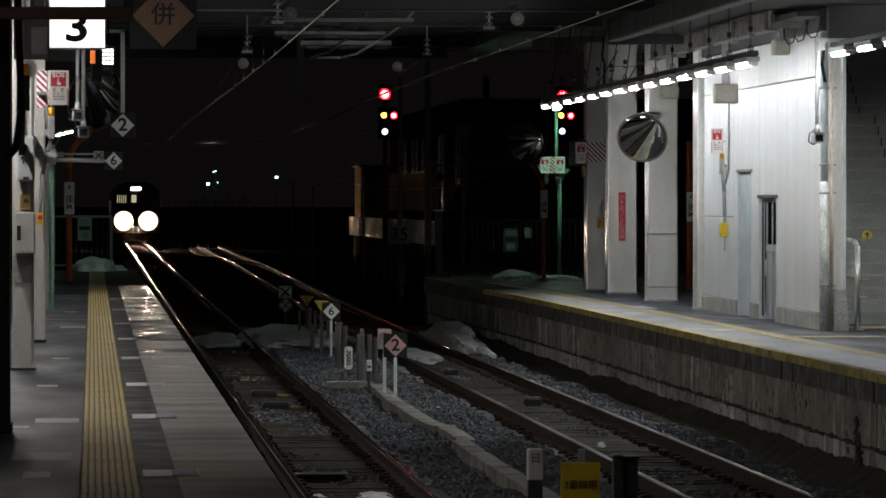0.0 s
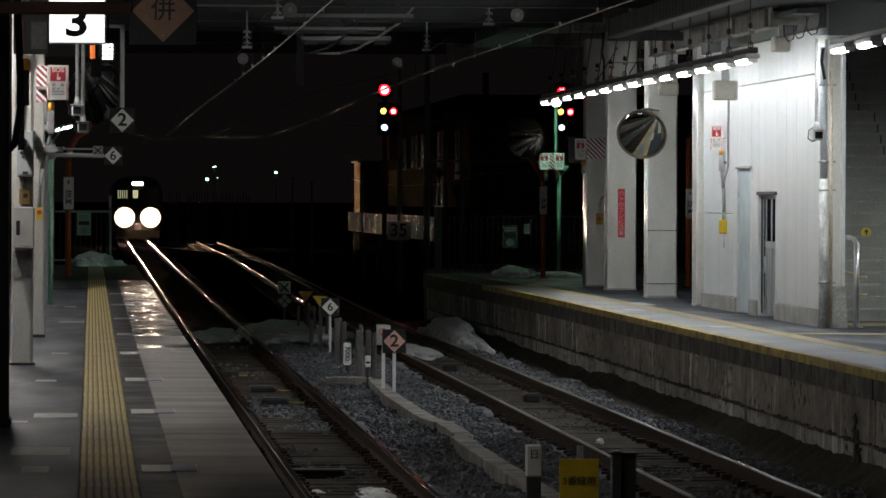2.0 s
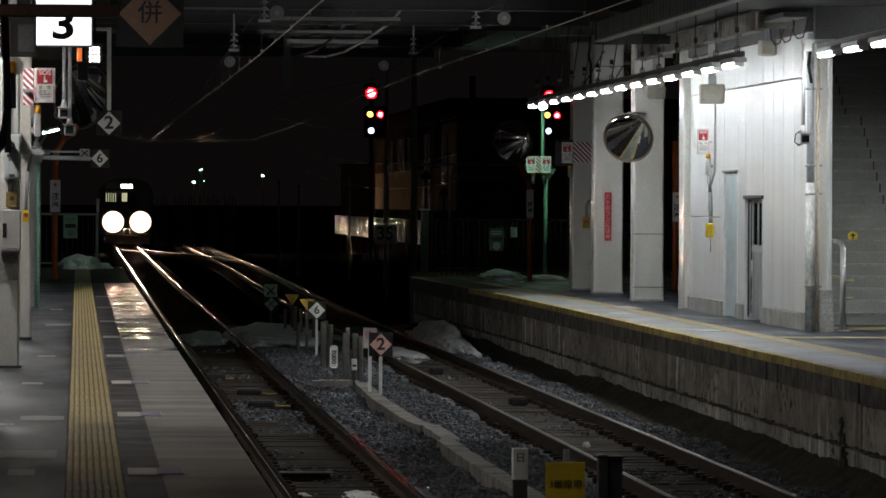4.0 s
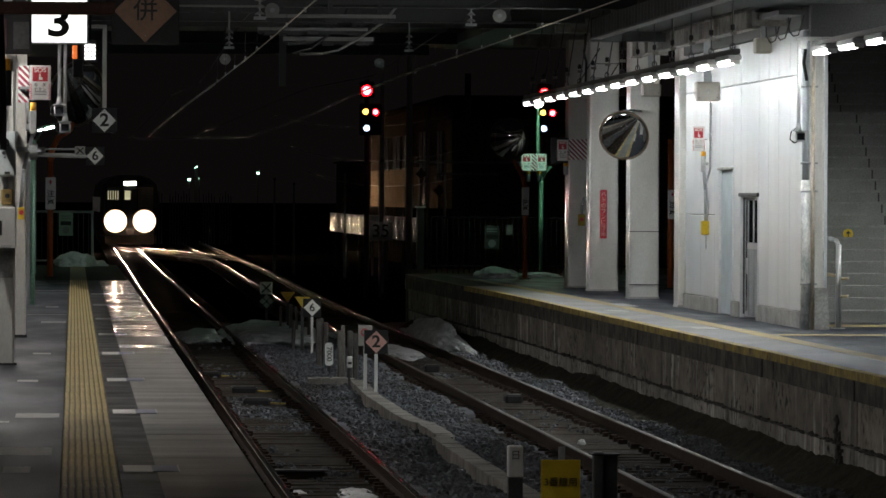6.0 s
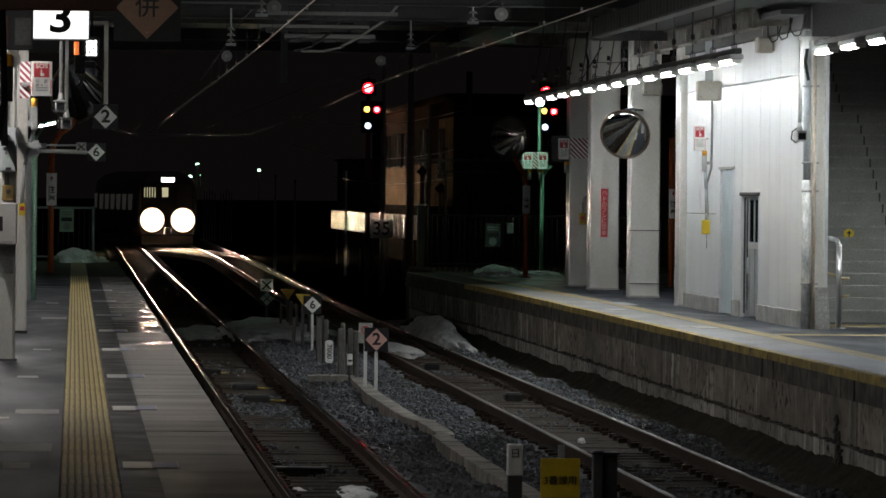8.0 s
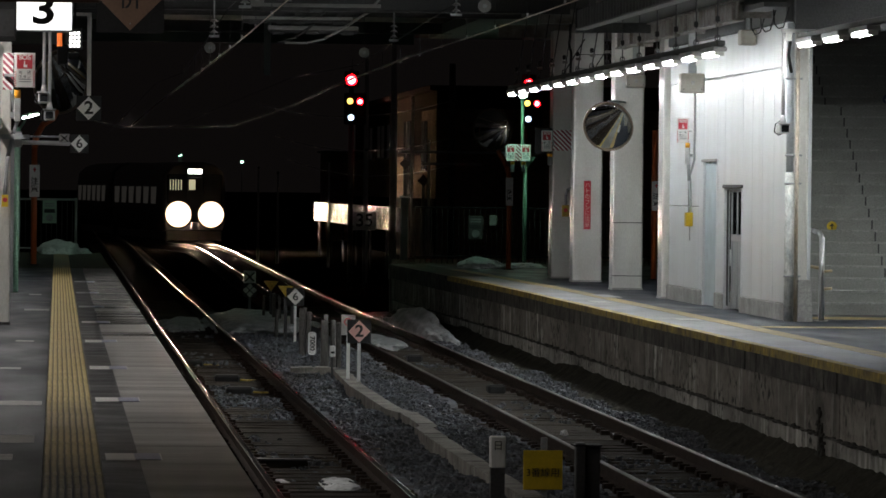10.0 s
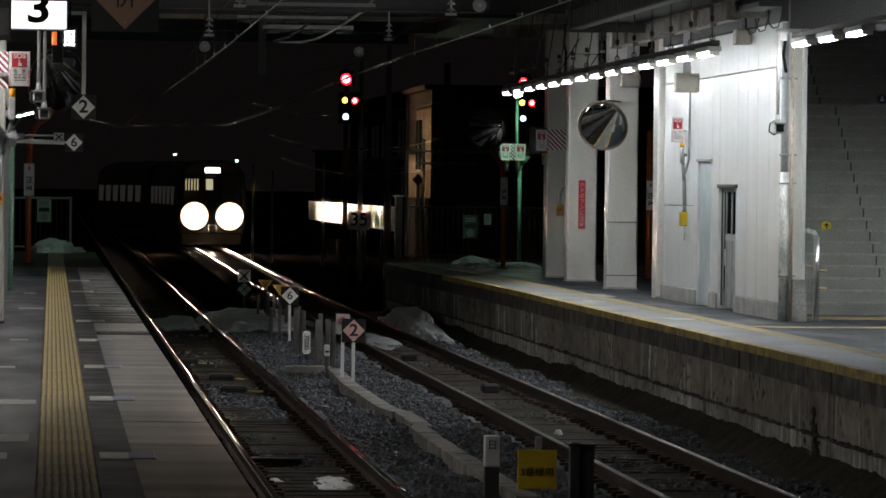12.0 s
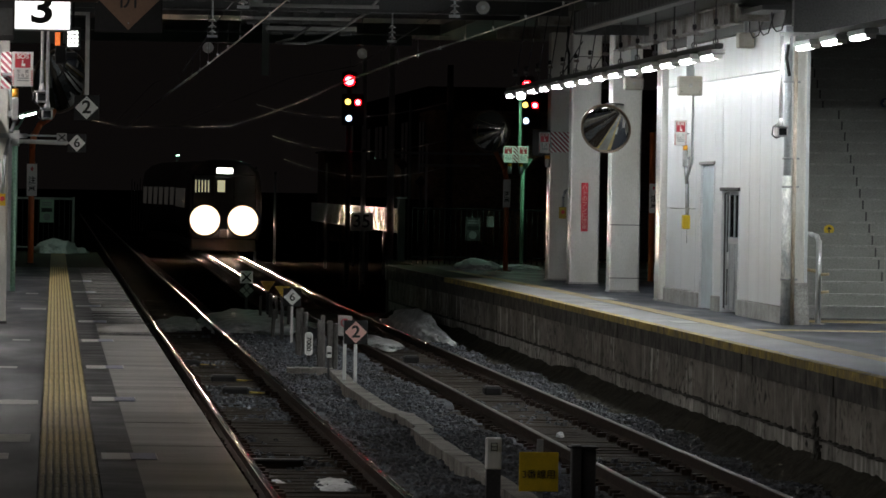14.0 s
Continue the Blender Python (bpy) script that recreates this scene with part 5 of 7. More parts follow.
# ---- the near platform's equipment ----
def near_equipment():
    post = thing("black_post", "thick unlit dark post at the platform's back", "post")
    part("shaft", bm_box(-0.95, -0.535, 35.0, 35.4, 0, 3.9, bevel=0.02), BLACK, post)
    part("base", bm_box(-0.98, -0.52, 34.96, 35.44, 0, 0.06, bevel=0.01), BLACK, post)
    part("cable", bent(bmesh.new(), [(-0.5, 35.2, 3.2), (-0.47, 35.2, 2.4), (-0.46, 35.2, 2.1), (-0.5, 35.2, 1.85), (-0.6, 35.2, 1.74)], 0.024, 8), BLACK, post)
    pipe = thing("rusty_beam", "dim rust-brown beam across the platform roof", "beam", kind="structure")
    part("beam", bm_box(-2.2, 0.26, 34.0, 34.1, 2.655, 2.735, bevel=0.01), mat("rust paint", (0.09, 0.04, 0.03), 0.7), pipe)
    part("hanger", bm_box(0.2, 0.26, 34.02, 34.08, 2.73, 3.9), BLACK, pipe)
    part("hanger", bm_box(-2.2, -2.14, 34.02, 34.08, 2.73, 3.9), BLACK, pipe)
    hei = thing("coupling_sign", "dim tan diamond sign on a black square, hung from the roof", "sign")
    diamond(hei, 0.595, 45.0, 3.06, 0.262, SIGN_TAN, "併", 0.2)
    part("hanger", bm_box(0.57, 0.62, 45.04, 45.07, 3.3, 3.7), BLACK, hei)
    part("arm", bm_box(-1.2, 0.64, 45.03, 45.08, 3.7, 3.76), BLACK, hei)
    part("hanger", bm_box(-0.6, -0.55, 45.03, 45.08, 3.76, 3.92), BLACK, hei)

    # Board, panel and stripe colours are darkened in place of missing light.
    hb = thing("hanging_signboard", "unlit dark signboard with dim stripes hung from the roof", "sign")
    part("board", bm_box(-0.58, -0.315, 40.0, 40.06, 2.56, 2.86, bevel=0.006), BLACK, hb)
    part("dim_panel", bm_box(-0.45, -0.33, 39.99, 40.0, 2.6, 2.8), DARK_METAL, hb)
    part("dim_stripe", bm_box(-0.57, -0.5, 39.99, 40.0, 2.6, 2.82), mat("dim maroon", (0.06, 0.02, 0.02), 0.7), hb)
    part("hanger", bm_box(-0.46, -0.43, 40.02, 40.04, 2.86, 3.92), BLACK, hb)

    col = thing("steel_column", "white painted steel column with scuffed foot", "column", group="columns of the near platform", kind="structure")
    part("shaft", bm_box(-0.71, -0.52, 48.0, 48.2, 0, 3.9, bevel=0.02), PILLAR_PAINT, col)
    part("foot", bm_box(-0.73, -0.5, 47.98, 48.22, 0, 0.02), DARK_METAL, col)
    part("grey_band", bm_box(-0.70, -0.535, 47.985, 47.998, 0.78, 1.02), SIGN_DIM, col, "grey patch below the equipment box")
    for x in (-0.668, -0.64, -0.61):
        part("conduit", bm_rod((x, 47.96, 2.08), (x, 47.96, 3.4), 0.011, seg=8), LIGHT_METAL, col)
    col2 = thing("steel_column", "slim white painted column with cables", "column", group="columns of the near platform", kind="structure")
    part("shaft", bm_box(-0.62, -0.5, 57.5, 57.7, 0, 4.2, bevel=0.015), PILLAR_PAINT, col2)
    part("foot", bm_box(-0.63, -0.49, 57.48, 57.72, 0, 0.03), DARK_METAL, col2)
    part("cable", bent(bmesh.new(), [(-0.50, 57.4, 2.6), (-0.47, 57.4, 2.3), (-0.43, 57.4, 2.18), (-0.47, 57.4, 2.05), (-0.53, 57.4, 1.8), (-0.56, 57.4, 1.35)], 0.02, 8), GREY_METAL, col2, "looped grey cable")
    cab = thing("control_box", "pale grey equipment box on the column", "equipment box")
    part("case", bm_box(-0.66, -0.51, 47.72, 47.99, 1.68, 2.08, bevel=0.01), mat("pale blue-grey enamel", (0.52, 0.57, 0.58), 0.45, fine=0.06), cab)
    part("door", bm_box(-0.648, -0.522, 47.708, 47.72, 1.7, 2.06), mat("pale enamel door", (0.56, 0.61, 0.62), 0.45, fine=0.06), cab)
    part("lock", bm_rod((-0.615, 47.71, 1.89), (-0.615, 47.695, 1.89), 0.018, seg=12), DARK_METAL, cab)
    part("lock", bm_rod((-0.608, 47.71, 1.85), (-0.608, 47.70, 1.85), 0.008, seg=10), DARK_METAL, cab)
    part("label", bm_box(-0.61, -0.56, 47.704, 47.708, 1.70, 1.725), DARK_METAL, cab)
    cab2 = thing("control_box", "white equipment box with a black slot on the column", "equipment box")
    part("case", bm_box(-0.69, -0.505, 47.7, 47.99, 1.04, 1.41, bevel=0.01), mat("off-white enamel", (0.62, 0.61, 0.59), 0.5, fine=0.06), cab2)
    part("slot", bm_box(-0.665, -0.63, 47.695, 47.7, 1.16, 1.29), BLACK, cab2)
    part("label", bm_box(-0.64, -0.54, 47.697, 47.7, 1.06, 1.07), GREY_METAL, cab2)
    ph = thing("alarm_box", "dull yellow alarm box between the equipment boxes", "equipment box")
    part("case", bm_box(-0.64, -0.535, 47.8, 47.99, 1.43, 1.57, bevel=0.01), mat("dull ochre", (0.36, 0.24, 0.08), 0.6), ph)
    part("button", bm_rod((-0.585, 47.8, 1.51), (-0.585, 47.785, 1.51), 0.022, seg=12), DARK_METAL, ph)
    part("conduit", bm_rod((-0.6, 47.9, 1.57), (-0.6, 47.9, 1.68), 0.02, seg=8), GREY_METAL, ph)
    bell = thing("warning_lamp", "amber capped black alarm lamp with a horn on the column", "alarm lamp")
    part("cap", bm_rod((-0.585, 46.0, 2.58), (-0.585, 46.0, 2.68), 0.05, 0.045, seg=16), AMBER, bell)
    part("body", bm_rod((-0.585, 46.0, 2.28), (-0.585, 46.0, 2.58), 0.055, seg=14), BLACK, bell)
    part("stem", bm_rod((-0.6, 46.0, 1.9), (-0.6, 46.0, 2.28), 0.028, seg=10), BLACK, bell)
    part("clamp", bm_box(-0.63, -0.57, 46.0, 48.0, 1.95, 2.0), BLACK, bell)
    part("horn", bm_rod((-0.54, 46.4, 2.64), (-0.54, 46.1, 2.64), 0.03, 0.075, seg=18), LIGHT_METAL, bell)
    stripe_board(-0.585, -0.475, 57.0, 2.5, 2.89, 7, "maroon and white striped board on the column")
    sos_sign(-0.46, -0.24, 56.0, 2.51, 2.87, "white and red emergency button sign above its alarm lamp")
    mt = thing("sign_post", "thin grey arm carrying the emergency sign", "post")
    part("arm", bm_box(-0.52, -0.34, 56.03, 56.05, 2.62, 2.65), GREY_METAL, mt)
    part("stay", bm_box(-0.56, -0.52, 56.03, 57.55, 2.62, 2.65), GREY_METAL, mt)
    al = thing("alarm_lamp", "amber emergency lamp on a grey housing", "alarm lamp")
    part("cap", bm_rod((-0.425, 56.3, 2.4), (-0.425, 56.3, 2.49), 0.034, seg=14), AMBER, al)
    part("housing", bm_box(-0.46, -0.39, 56.26, 56.34, 2.16, 2.4, bevel=0.008), LIGHT_METAL, al)
    part("bracket", bm_box(-0.5, -0.44, 56.3, 57.55, 2.2, 2.26), GREY_METAL, al)
    part("pole", bm_rod((-0.43, 56.3, 2.5), (-0.43, 56.3, 2.56), 0.012), GREY_METAL, al)
    w = thing("warning_plate", "small yellow plate with a red dot on the column", "sign")
    part("plate", bm_box(-0.59, -0.52, 57.3, 57.31, 1.26, 1.39), YELLOW, w)
    part("dot", bm_rod((-0.553, 57.3, 1.335), (-0.553, 57.292, 1.335), 0.026, seg=14), RED, w)

    three = thing("platform_number_sign", "lit white box sign with the platform number three", "sign")
    part("case", bm_box(-0.485, 0.155, 60.02, 60.2, 3.205, 3.77, bevel=0.01), GREY_METAL, three)
    part("lit_face", bm_box(-0.47, 0.14, 60.0, 60.02, 3.225, 3.75), LIT_SIGN, three, "lit white face")
    lettering("numeral", "3", 0.46, PRINT_BLACK, three, Matrix.Translation((-0.17, 59.99, 3.44)), "black numeral", 1.25, 0.012)
    part("hanger", bm_box(-0.4, -0.36, 60.08, 60.12, 3.77, 5.1), DARK_METAL, three)
    part("hanger", bm_box(0.04, 0.08, 60.08, 60.12, 3.77, 5.1), DARK_METAL, three)
    cctv(-0.165, 62.0, 2.5, 5.1, "pale dome-capped security camera on a long drop pipe")
    cctv(-0.10, 62.4, 2.31, 5.1, "pale boxed security camera looking down the platform")
    h2 = thing("stop_sign_two", "white diamond stop sign with a two, hung on an angled pole", "sign")
    part("pole", bm_box(0.37, 0.425, 70.0, 70.04, 2.6, 3.74), PILLAR_PAINT, h2)
    part("arm", bm_box(0.1, 0.425, 70.0, 70.04, 3.7, 3.745), PILLAR_PAINT, h2)
    part("strut", bm_box(0.1, 0.14, 70.0, 70.04, 3.74, 5.1), DARK_METAL, h2)
    diamond(h2, 0.398, 69.98, 2.5, 0.152, SIGN_WHITE, "2", 0.23)
    led = thing("led_indicator", "small hanging indicator with white lit dots", "indicator")
    part("case", bm_box(0.1, 0.29, 65.02, 65.2, 3.13, 3.4, bevel=0.01), BLACK, led)
    for i in range(3):
        for j in range(4):
            part("lit_bar", bm_box(0.13 + i * 0.045, 0.165 + i * 0.045, 65.0, 65.02, 3.165 + j * 0.05, 3.20 + j * 0.05, bevel=0.006), LED_WHITE, led)
    part("hanger", bm_box(0.18, 0.21, 65.1, 65.13, 3.4, 5.1), BLACK, led)
    dk = thing("hanging_speaker", "black camera housing with a hanging cord", "camera")
    part("case", bm_box(-0.02, 0.12, 64.9, 65.2, 2.95, 3.17, bevel=0.015), BLACK, dk)
    part("snout", bm_box(0.1, 0.25, 64.95, 65.1, 3.02, 3.1, bevel=0.01), BLACK, dk)
    part("cord", bent(bmesh.new(), [(0.09, 65, 2.96), (0.09, 65, 2.88), (0.04, 65, 2.8), (0.0, 65, 2.79)], 0.012, 6), BLACK, dk)
    part("hanger", bm_box(0.04, 0.07, 65.1, 65.13, 3.17, 5.1), BLACK, dk)
    ol = thing("orange_lamp", "glowing orange alarm lamp", "alarm lamp")
    part("lens", bm_rod((0.015, 66, 3.2), (0.015, 66, 3.36), 0.035, seg=12), glow("orange glow", (1.0, 0.22, 0.05), 0.7), ol)
    part("stem", bm_rod((0.015, 66, 3.36), (0.015, 66, 5.1), 0.012), BLACK, ol)
    h6 = thing("stop_sign_six", "white diamond stop sign with a six on a side arm", "sign")
    part("arm", bm_rod((-0.56, 75.0, 2.09), (0.2, 75.0, 2.075), 0.03, seg=10), LIGHT_METAL, h6)
    part("upper_arm", bm_rod((-0.56, 75.0, 2.17), (0.05, 75.0, 2.17), 0.012, seg=8), GREY_METAL, h6)
    part("pole", bm_rod((-0.57, 75.02, 0), (-0.57, 75.02, 2.3), 0.04, seg=12), GREEN_POLE, h6, "pale green pole")
    part("clamp", bm_box(-0.64, -0.5, 74.95, 75.06, 2.02, 2.24, bevel=0.01), LIGHT_METAL, h6)
    part("cross_plate", bm_box(0.02, 0.16, 74.97, 74.985, 2.09, 2.21), SIGN_DIM, h6)
    for s in (-1, 1):
        part("cross_bar", bm_rod((0.09 - 0.05, 74.965, 2.15 - s * 0.045), (0.09 + 0.05, 74.965, 2.15 + s * 0.045), 0.008, seg=6), BLACK, h6)
    diamond(h6, 0.3, 74.96, 2.075, 0.12, SIGN_WHITE, "6", 0.175)
    fr = thing("framework", "grey trunking and brackets behind the columns", "bracket", kind="structure")
    part("trunking", bm_box(-0.66, -0.6, 56.5, 75, 2.1, 2.2), GREY_METAL, fr)
    part("cross_arm", bm_box(-0.62, -0.3, 57.1, 57.16, 1.98, 2.03), GREY_METAL, fr)
    part("trunk_post", bm_box(-0.66, -0.6, 74.9, 75.0, 0, 2.1), GREY_METAL, fr)

    op = thing("mirror_pole", "orange curved pole carrying a large mirror", "pole")
    part("pole", bent(bmesh.new(), [(-0.43, 100.5, 0), (-0.43, 100.5, 2.15), (-0.40, 100.5, 2.4), (-0.28, 100.5, 2.62), (-0.08, 100.5, 2.75), (0.05, 100.5, 3.1)], 0.055, 12), ORANGE, op)
    part("flange", bm_rod((-0.43, 100.5, 0), (-0.43, 100.5, 0.02), 0.12, seg=16), DARK_METAL, op)
    convex_mirror(0.06, 100.3, 3.42, 0.53, 0.64, 14, 20, 0.10, "large oval convex mirror with a dull orange rim")
    notice_board(-0.52, -0.33, 100.4, 1.27, 1.87, "注\n意", "white caution board with red arrow on the orange pole")
    fn = thing("platform_fence", "grey metal picket fence closing the platform end", "fence")
    part("top_rail", bm_rod((-1.6, 119, 1.18), (0.42, 119, 1.18), 0.025), LIGHT_METAL, fn)
    part("bottom_rail", bm_rod((-1.6, 119, 0.1), (0.42, 119, 0.1), 0.02), LIGHT_METAL, fn)
    for i in range(17):
        part("picket", bm_rod((-1.5 + i * 0.115, 119, 0.1), (-1.5 + i * 0.115, 119, 1.17), 0.011, seg=6), STEEL_BEAM, fn)
    for x in (-1.6, 0.42):
        part("post", bm_rod((x, 119, -0.05), (x, 119, 1.22), 0.032), LIGHT_METAL, fn)
    poster(-0.32, -0.01, 118.93, 0.65, 1.16, GREEN_SIGN, "pale green notice hung on the end fence")
    gp = thing("green_lamp_post", "pale green lamp post with a small lit tube", "lamp post")
    part("pole", bm_rod((-0.76, 105, 0), (-0.76, 105, 2.6), 0.04), GREEN_POLE, gp)
    part("arm", bm_rod((-0.76, 105, 2.55), (-0.6, 113.5, 3.0), 0.02), GREEN_POLE, gp)
    part("tube", bm_rod((-0.74, 114, 2.91), (-0.43, 114.6, 3.0), 0.022, seg=8), TUBE_END, gp, "lit tube")
    part("housing", bm_rod((-0.74, 114, 2.955), (-0.43, 114.6, 3.045), 0.03, seg=8), LIGHT_METAL, gp)


def near_marks():
    for x0, x1, y, d in ((-0.39, -0.09, 36.5, 0.55), (-0.38, -0.21, 51.3, 0.3), (-0.45, -0.28, 43.6, 0.35), (-0.54, -0.42, 35.7, 0.2), (-0.47, -0.12, 31.2, 0.7),
                         (-0.38, -0.23, 29.2, 0.5), (-0.38, -0.08, 64.0, 0.7), (-0.37, -0.20, 73.0, 0.5), (-0.7, -0.08, 68.5, 0.12), (-0.7, -0.1, 86.0, 0.2)):
        paint_mark(x0, x1, y, y + d * 1.35)
    for y in (29.3, 37.2, 43.8, 51.3, 58.5, 66.0, 74.5, 83.0):
        m = thing("boarding_mark", "scratched silver and blue boarding mark tape across the edge", "floor mark", group="boarding marks", kind="structure")
        part("silver_tape", bm_box(0.28, 0.44, y, y + 0.72, 0.002, 0.0055), SIGN_WHITE if y < 60 else LIGHT_METAL, m)
        part("blue_tape", bm_box(0.441, 0.58, y + 0.03, y + 0.69, 0.004, 0.0075), mat_blue, m)
        part("white_end", bm_box(0.581, 0.588, y, y + 0.72, 0.004, 0.008), SIGN_WHITE, m)


mat_blue = mat("worn blue tape", (0.30, 0.33, 0.52), 0.35, second=(0.42, 0.42, 0.46), scale=12, amount=0.9)


# ---- between the tracks ----
def post_sign(x, y, half, z, text, face, label, size):
    s = thing("stop_sign", label, "sign")
    part("pole", bm_box(x - 0.022, x + 0.022, y, y + 0.03, -1.36, z, bevel=0.004), WHITE_PAINT, s)
    diamond(s, x, y - 0.02, z, half, face, text, size)
    return s


def timber(x0, x1, y, z1, label, lean=0.0):
    bm = bm_box(x0, x1, y, y + 0.14, -1.36, z1, bevel=0.015)
    for v in bm.verts:
        v.co.x += lean * (v.co.z + 1.36)
    solid("marker_post", bm, OLD_POST, label, "post", group="old posts between the tracks")


def between_tracks():
    post_sign(4.105, 72.7, 0.15, -0.445, "2", SIGN_PINK, "pale pink diamond stop sign with a two on a white pole", 0.225)
    post_sign(4.11, 92.4, 0.145, -0.385, "6", SIGN_WHITE, "white diamond stop sign with a six on a white pole", 0.19)
    b = thing("ring_sign", "faded pinkish board with a red ring on a white pole", "sign")
    part("pole", bm_box(3.985, 4.03, 73.6, 73.63, -1.36, -0.3), WHITE_PAINT, b)
    part("board", bm_box(3.91, 4.10, 73.56, 73.58, -0.52, -0.24, bevel=0.004), SIGN_DIM, b)
    ring = bmesh.new()
    for i in range(16):
        a, c = 2 * math.pi * i / 16, 2 * math.pi * (i + 1) / 16
        rod(ring, (4.0 + 0.05 * math.cos(a), 73.556, -0.34 + 0.05 * math.sin(a)), (4.0 + 0.05 * math.cos(c), 73.556, -0.34 + 0.05 * math.sin(c)), 0.008, seg=5)
    part("ring", ring, RED, b)
    part("bar", bm_box(3.99, 4.01, 73.55, 73.56, -0.45, -0.3), RED, b)
    for x0, x1, y, z, lean in ((3.96, 4.05, 87.5, -0.47, 0), (4.06, 4.15, 87.6, -0.52, 0.02), (4.03, 4.14, 81.7, -0.52, 0), (4.19, 4.27, 81.9, -0.52, 0), (4.28, 4.36, 82.0, -0.56, 0),
                               (4.15, 4.21, 82.6, -0.45, -0.03), (4.02, 4.07, 105.0, -0.62, 0.02), (4.18, 4.25, 104, -0.55, 0), (4.28, 4.33, 103, -0.58, -0.04), (4.36, 4.46, 100, -0.55, 0),
                               (3.93, 4.0, 97, -0.7, 0.05), (4.35, 4.41, 95, -0.62, 0.03)):
        timber(x0, x1, y, z, "short weathered grey post beside the cable trough", lean)
    for x, y, z, w in ((4.245, 106.4, -0.36, 0.29), (4.02, 94.2, -0.23, 0.27)):
        t = thing("triangle_marker", "weathered yellow triangle marker pointing down on a post", "sign", group="triangle markers")
        bm = bmesh.new()
        vs = [bm.verts.new((x + a * w / 2, yy, z + c * w)) for yy in (y - 0.01, y + 0.01) for a, c in ((-1, 0), (1, 0), (0, -0.72))]
        for q in ((0, 1, 2), (5, 4, 3), (0, 3, 4, 1), (1, 4, 5, 2), (2, 5, 3, 0)):
            bm.faces.new([vs[i] for i in q])
        bmesh.ops.recalc_face_normals(bm, faces=bm.faces)
        part("board", bm, YELLOW_OLD, t)
        part("pole", bm_box(x - 0.03, x + 0.03, y + 0.012, y + 0.05, -1.36, z - 0.05), DARK_METAL, t)
    xs = thing("cross_sign", "dark board with a pale cross above a checked diamond", "sign")
    part("pole", bm_box(4.25, 4.31, 119.02, 119.06, -1.36, -0.36), DARK_METAL, xs)
    part("board", bm_box(4.14, 4.41, 119.0, 119.02, -0.63, -0.36), SIGN_DIM, xs)
    for s in (-1, 1):
        part("cross_bar", bm_rod((4.17, 118.99, -0.495 - s * 0.1), (4.38, 118.99, -0.495 + s * 0.1), 0.02, seg=6), BLACK, xs)
    for a, c in ((0, 0.085), (0.085, 0), (0, -0.085), (-0.085, 0)):
        diamond_bm = bmesh.new()
        vs = [diamond_bm.verts.new((4.28 + a + u, 118.99, -0.79 + c + v)) for u, v in ((0, 0.07), (0.07, 0), (0, -0.07), (-0.07, 0))]
        diamond_bm.faces.new(vs)
        part("check", diamond_bm, SIGN_DIM, xs)
    part("lower_board", bm_box(4.13, 4.43, 119.0, 119.015, -0.94, -0.64), BLACK, xs)
    pl = thing("distance_marker", "white upright marker plate with a sideways number", "sign")
    part("plate", bm_box(3.945, 4.07, 84.0, 84.03, -1.12, -0.76, bevel=0.03), SIGN_WHITE, pl)
    lettering("number", "7000", 0.1, PRINT_BLACK, pl, Matrix.Translation((4.007, 83.995, -0.94)) @ pose(0, 0, 0, 0, 90, 0), "sideways black number", 1.15, 0.002)
    part("stake", bm_box(3.99, 4.03, 84.03, 84.06, -1.36, -0.9), DARK_METAL, pl)
    p9 = thing("marker_post", "square white post with a dark lower half and a black numeral", "post")
    part("upper", bm_box(3.795, 3.93, 46.7, 46.83, -0.93, -0.655, bevel=0.01), WHITE_PAINT, p9)
    part("lower", bm_box(3.8, 3.925, 46.705, 46.825, -1.36, -0.93), DARK_METAL, p9, "dark lower half")
    lettering("numeral", "日", 0.09, PRINT_BLACK, p9, Matrix.Translation((3.862, 46.69, -0.74)), "black numeral", 1.0, 0.0)
    ys = thing("track_sign", "yellow square sign with black writing on a grey post", "sign")
    part("board", bm_box(4.04, 4.38, 46.18, 46.2, -1.09, -0.75, bevel=0.004), YELLOW, ys)
    lettering("characters", "3番線用", 0.084, PRINT_BLACK, ys, Matrix.Translation((4.21, 46.17, -0.945)), "black characters", 1.0, 0.0)
    part("pole", bm_box(4.195, 4.25, 46.21, 46.25, -1.36, -0.64), GREY_METAL, ys)
    dp = thing("black_box_post", "dark trackside box on a post", "equipment box")
    part("front", bm_box(4.57, 4.66, 46.95, 47.1, -1.36, -0.72, bevel=0.01), DARK_METAL, dp)
    part("case", bm_box(4.665, 4.79, 47.0, 47.2, -1.36, -0.75, bevel=0.01), DARK_METAL, dp)
    part("cap", bm_box(4.55, 4.8, 46.93, 47.22, -0.75, -0.735), BLACK, dp)
    wb = thing("white_trackside_box", "small white trackside box with black marks", "equipment box")
    part("case", bm_box(3.88, 3.955, 76.0, 76.1, -0.9, -0.74, bevel=0.01), WHITE_PAINT, wb)
    part("stake", bm_box(3.9, 3.93, 76.1, 76.14, -1.36, -0.8), DARK_METAL, wb)
    part("mark", bm_box(3.89, 3.945, 75.99, 76.0, -0.85, -0.82), BLACK, wb)

    tr = thing("cable_trough", "zigzag line of weathered concrete cable trough lids", "cable trough", kind="structure")
    way = [(45.5, 4.08), (50.2, 4.06), (54.1, 4.03), (58.5, 4.04), (59.3, 4.13), (62.6, 4.13), (63.6, 4.02), (66.5, 4.0), (71.5, 4.0), (77.5, 4.1)]
    rnd, y = random.Random(5), 45.6
    me = mesh_of("trough_lid", bm_box(-0.1, 0.1, 0.001, 0.4895, -0.16, 0.0, bevel=0.003), TROUGH)
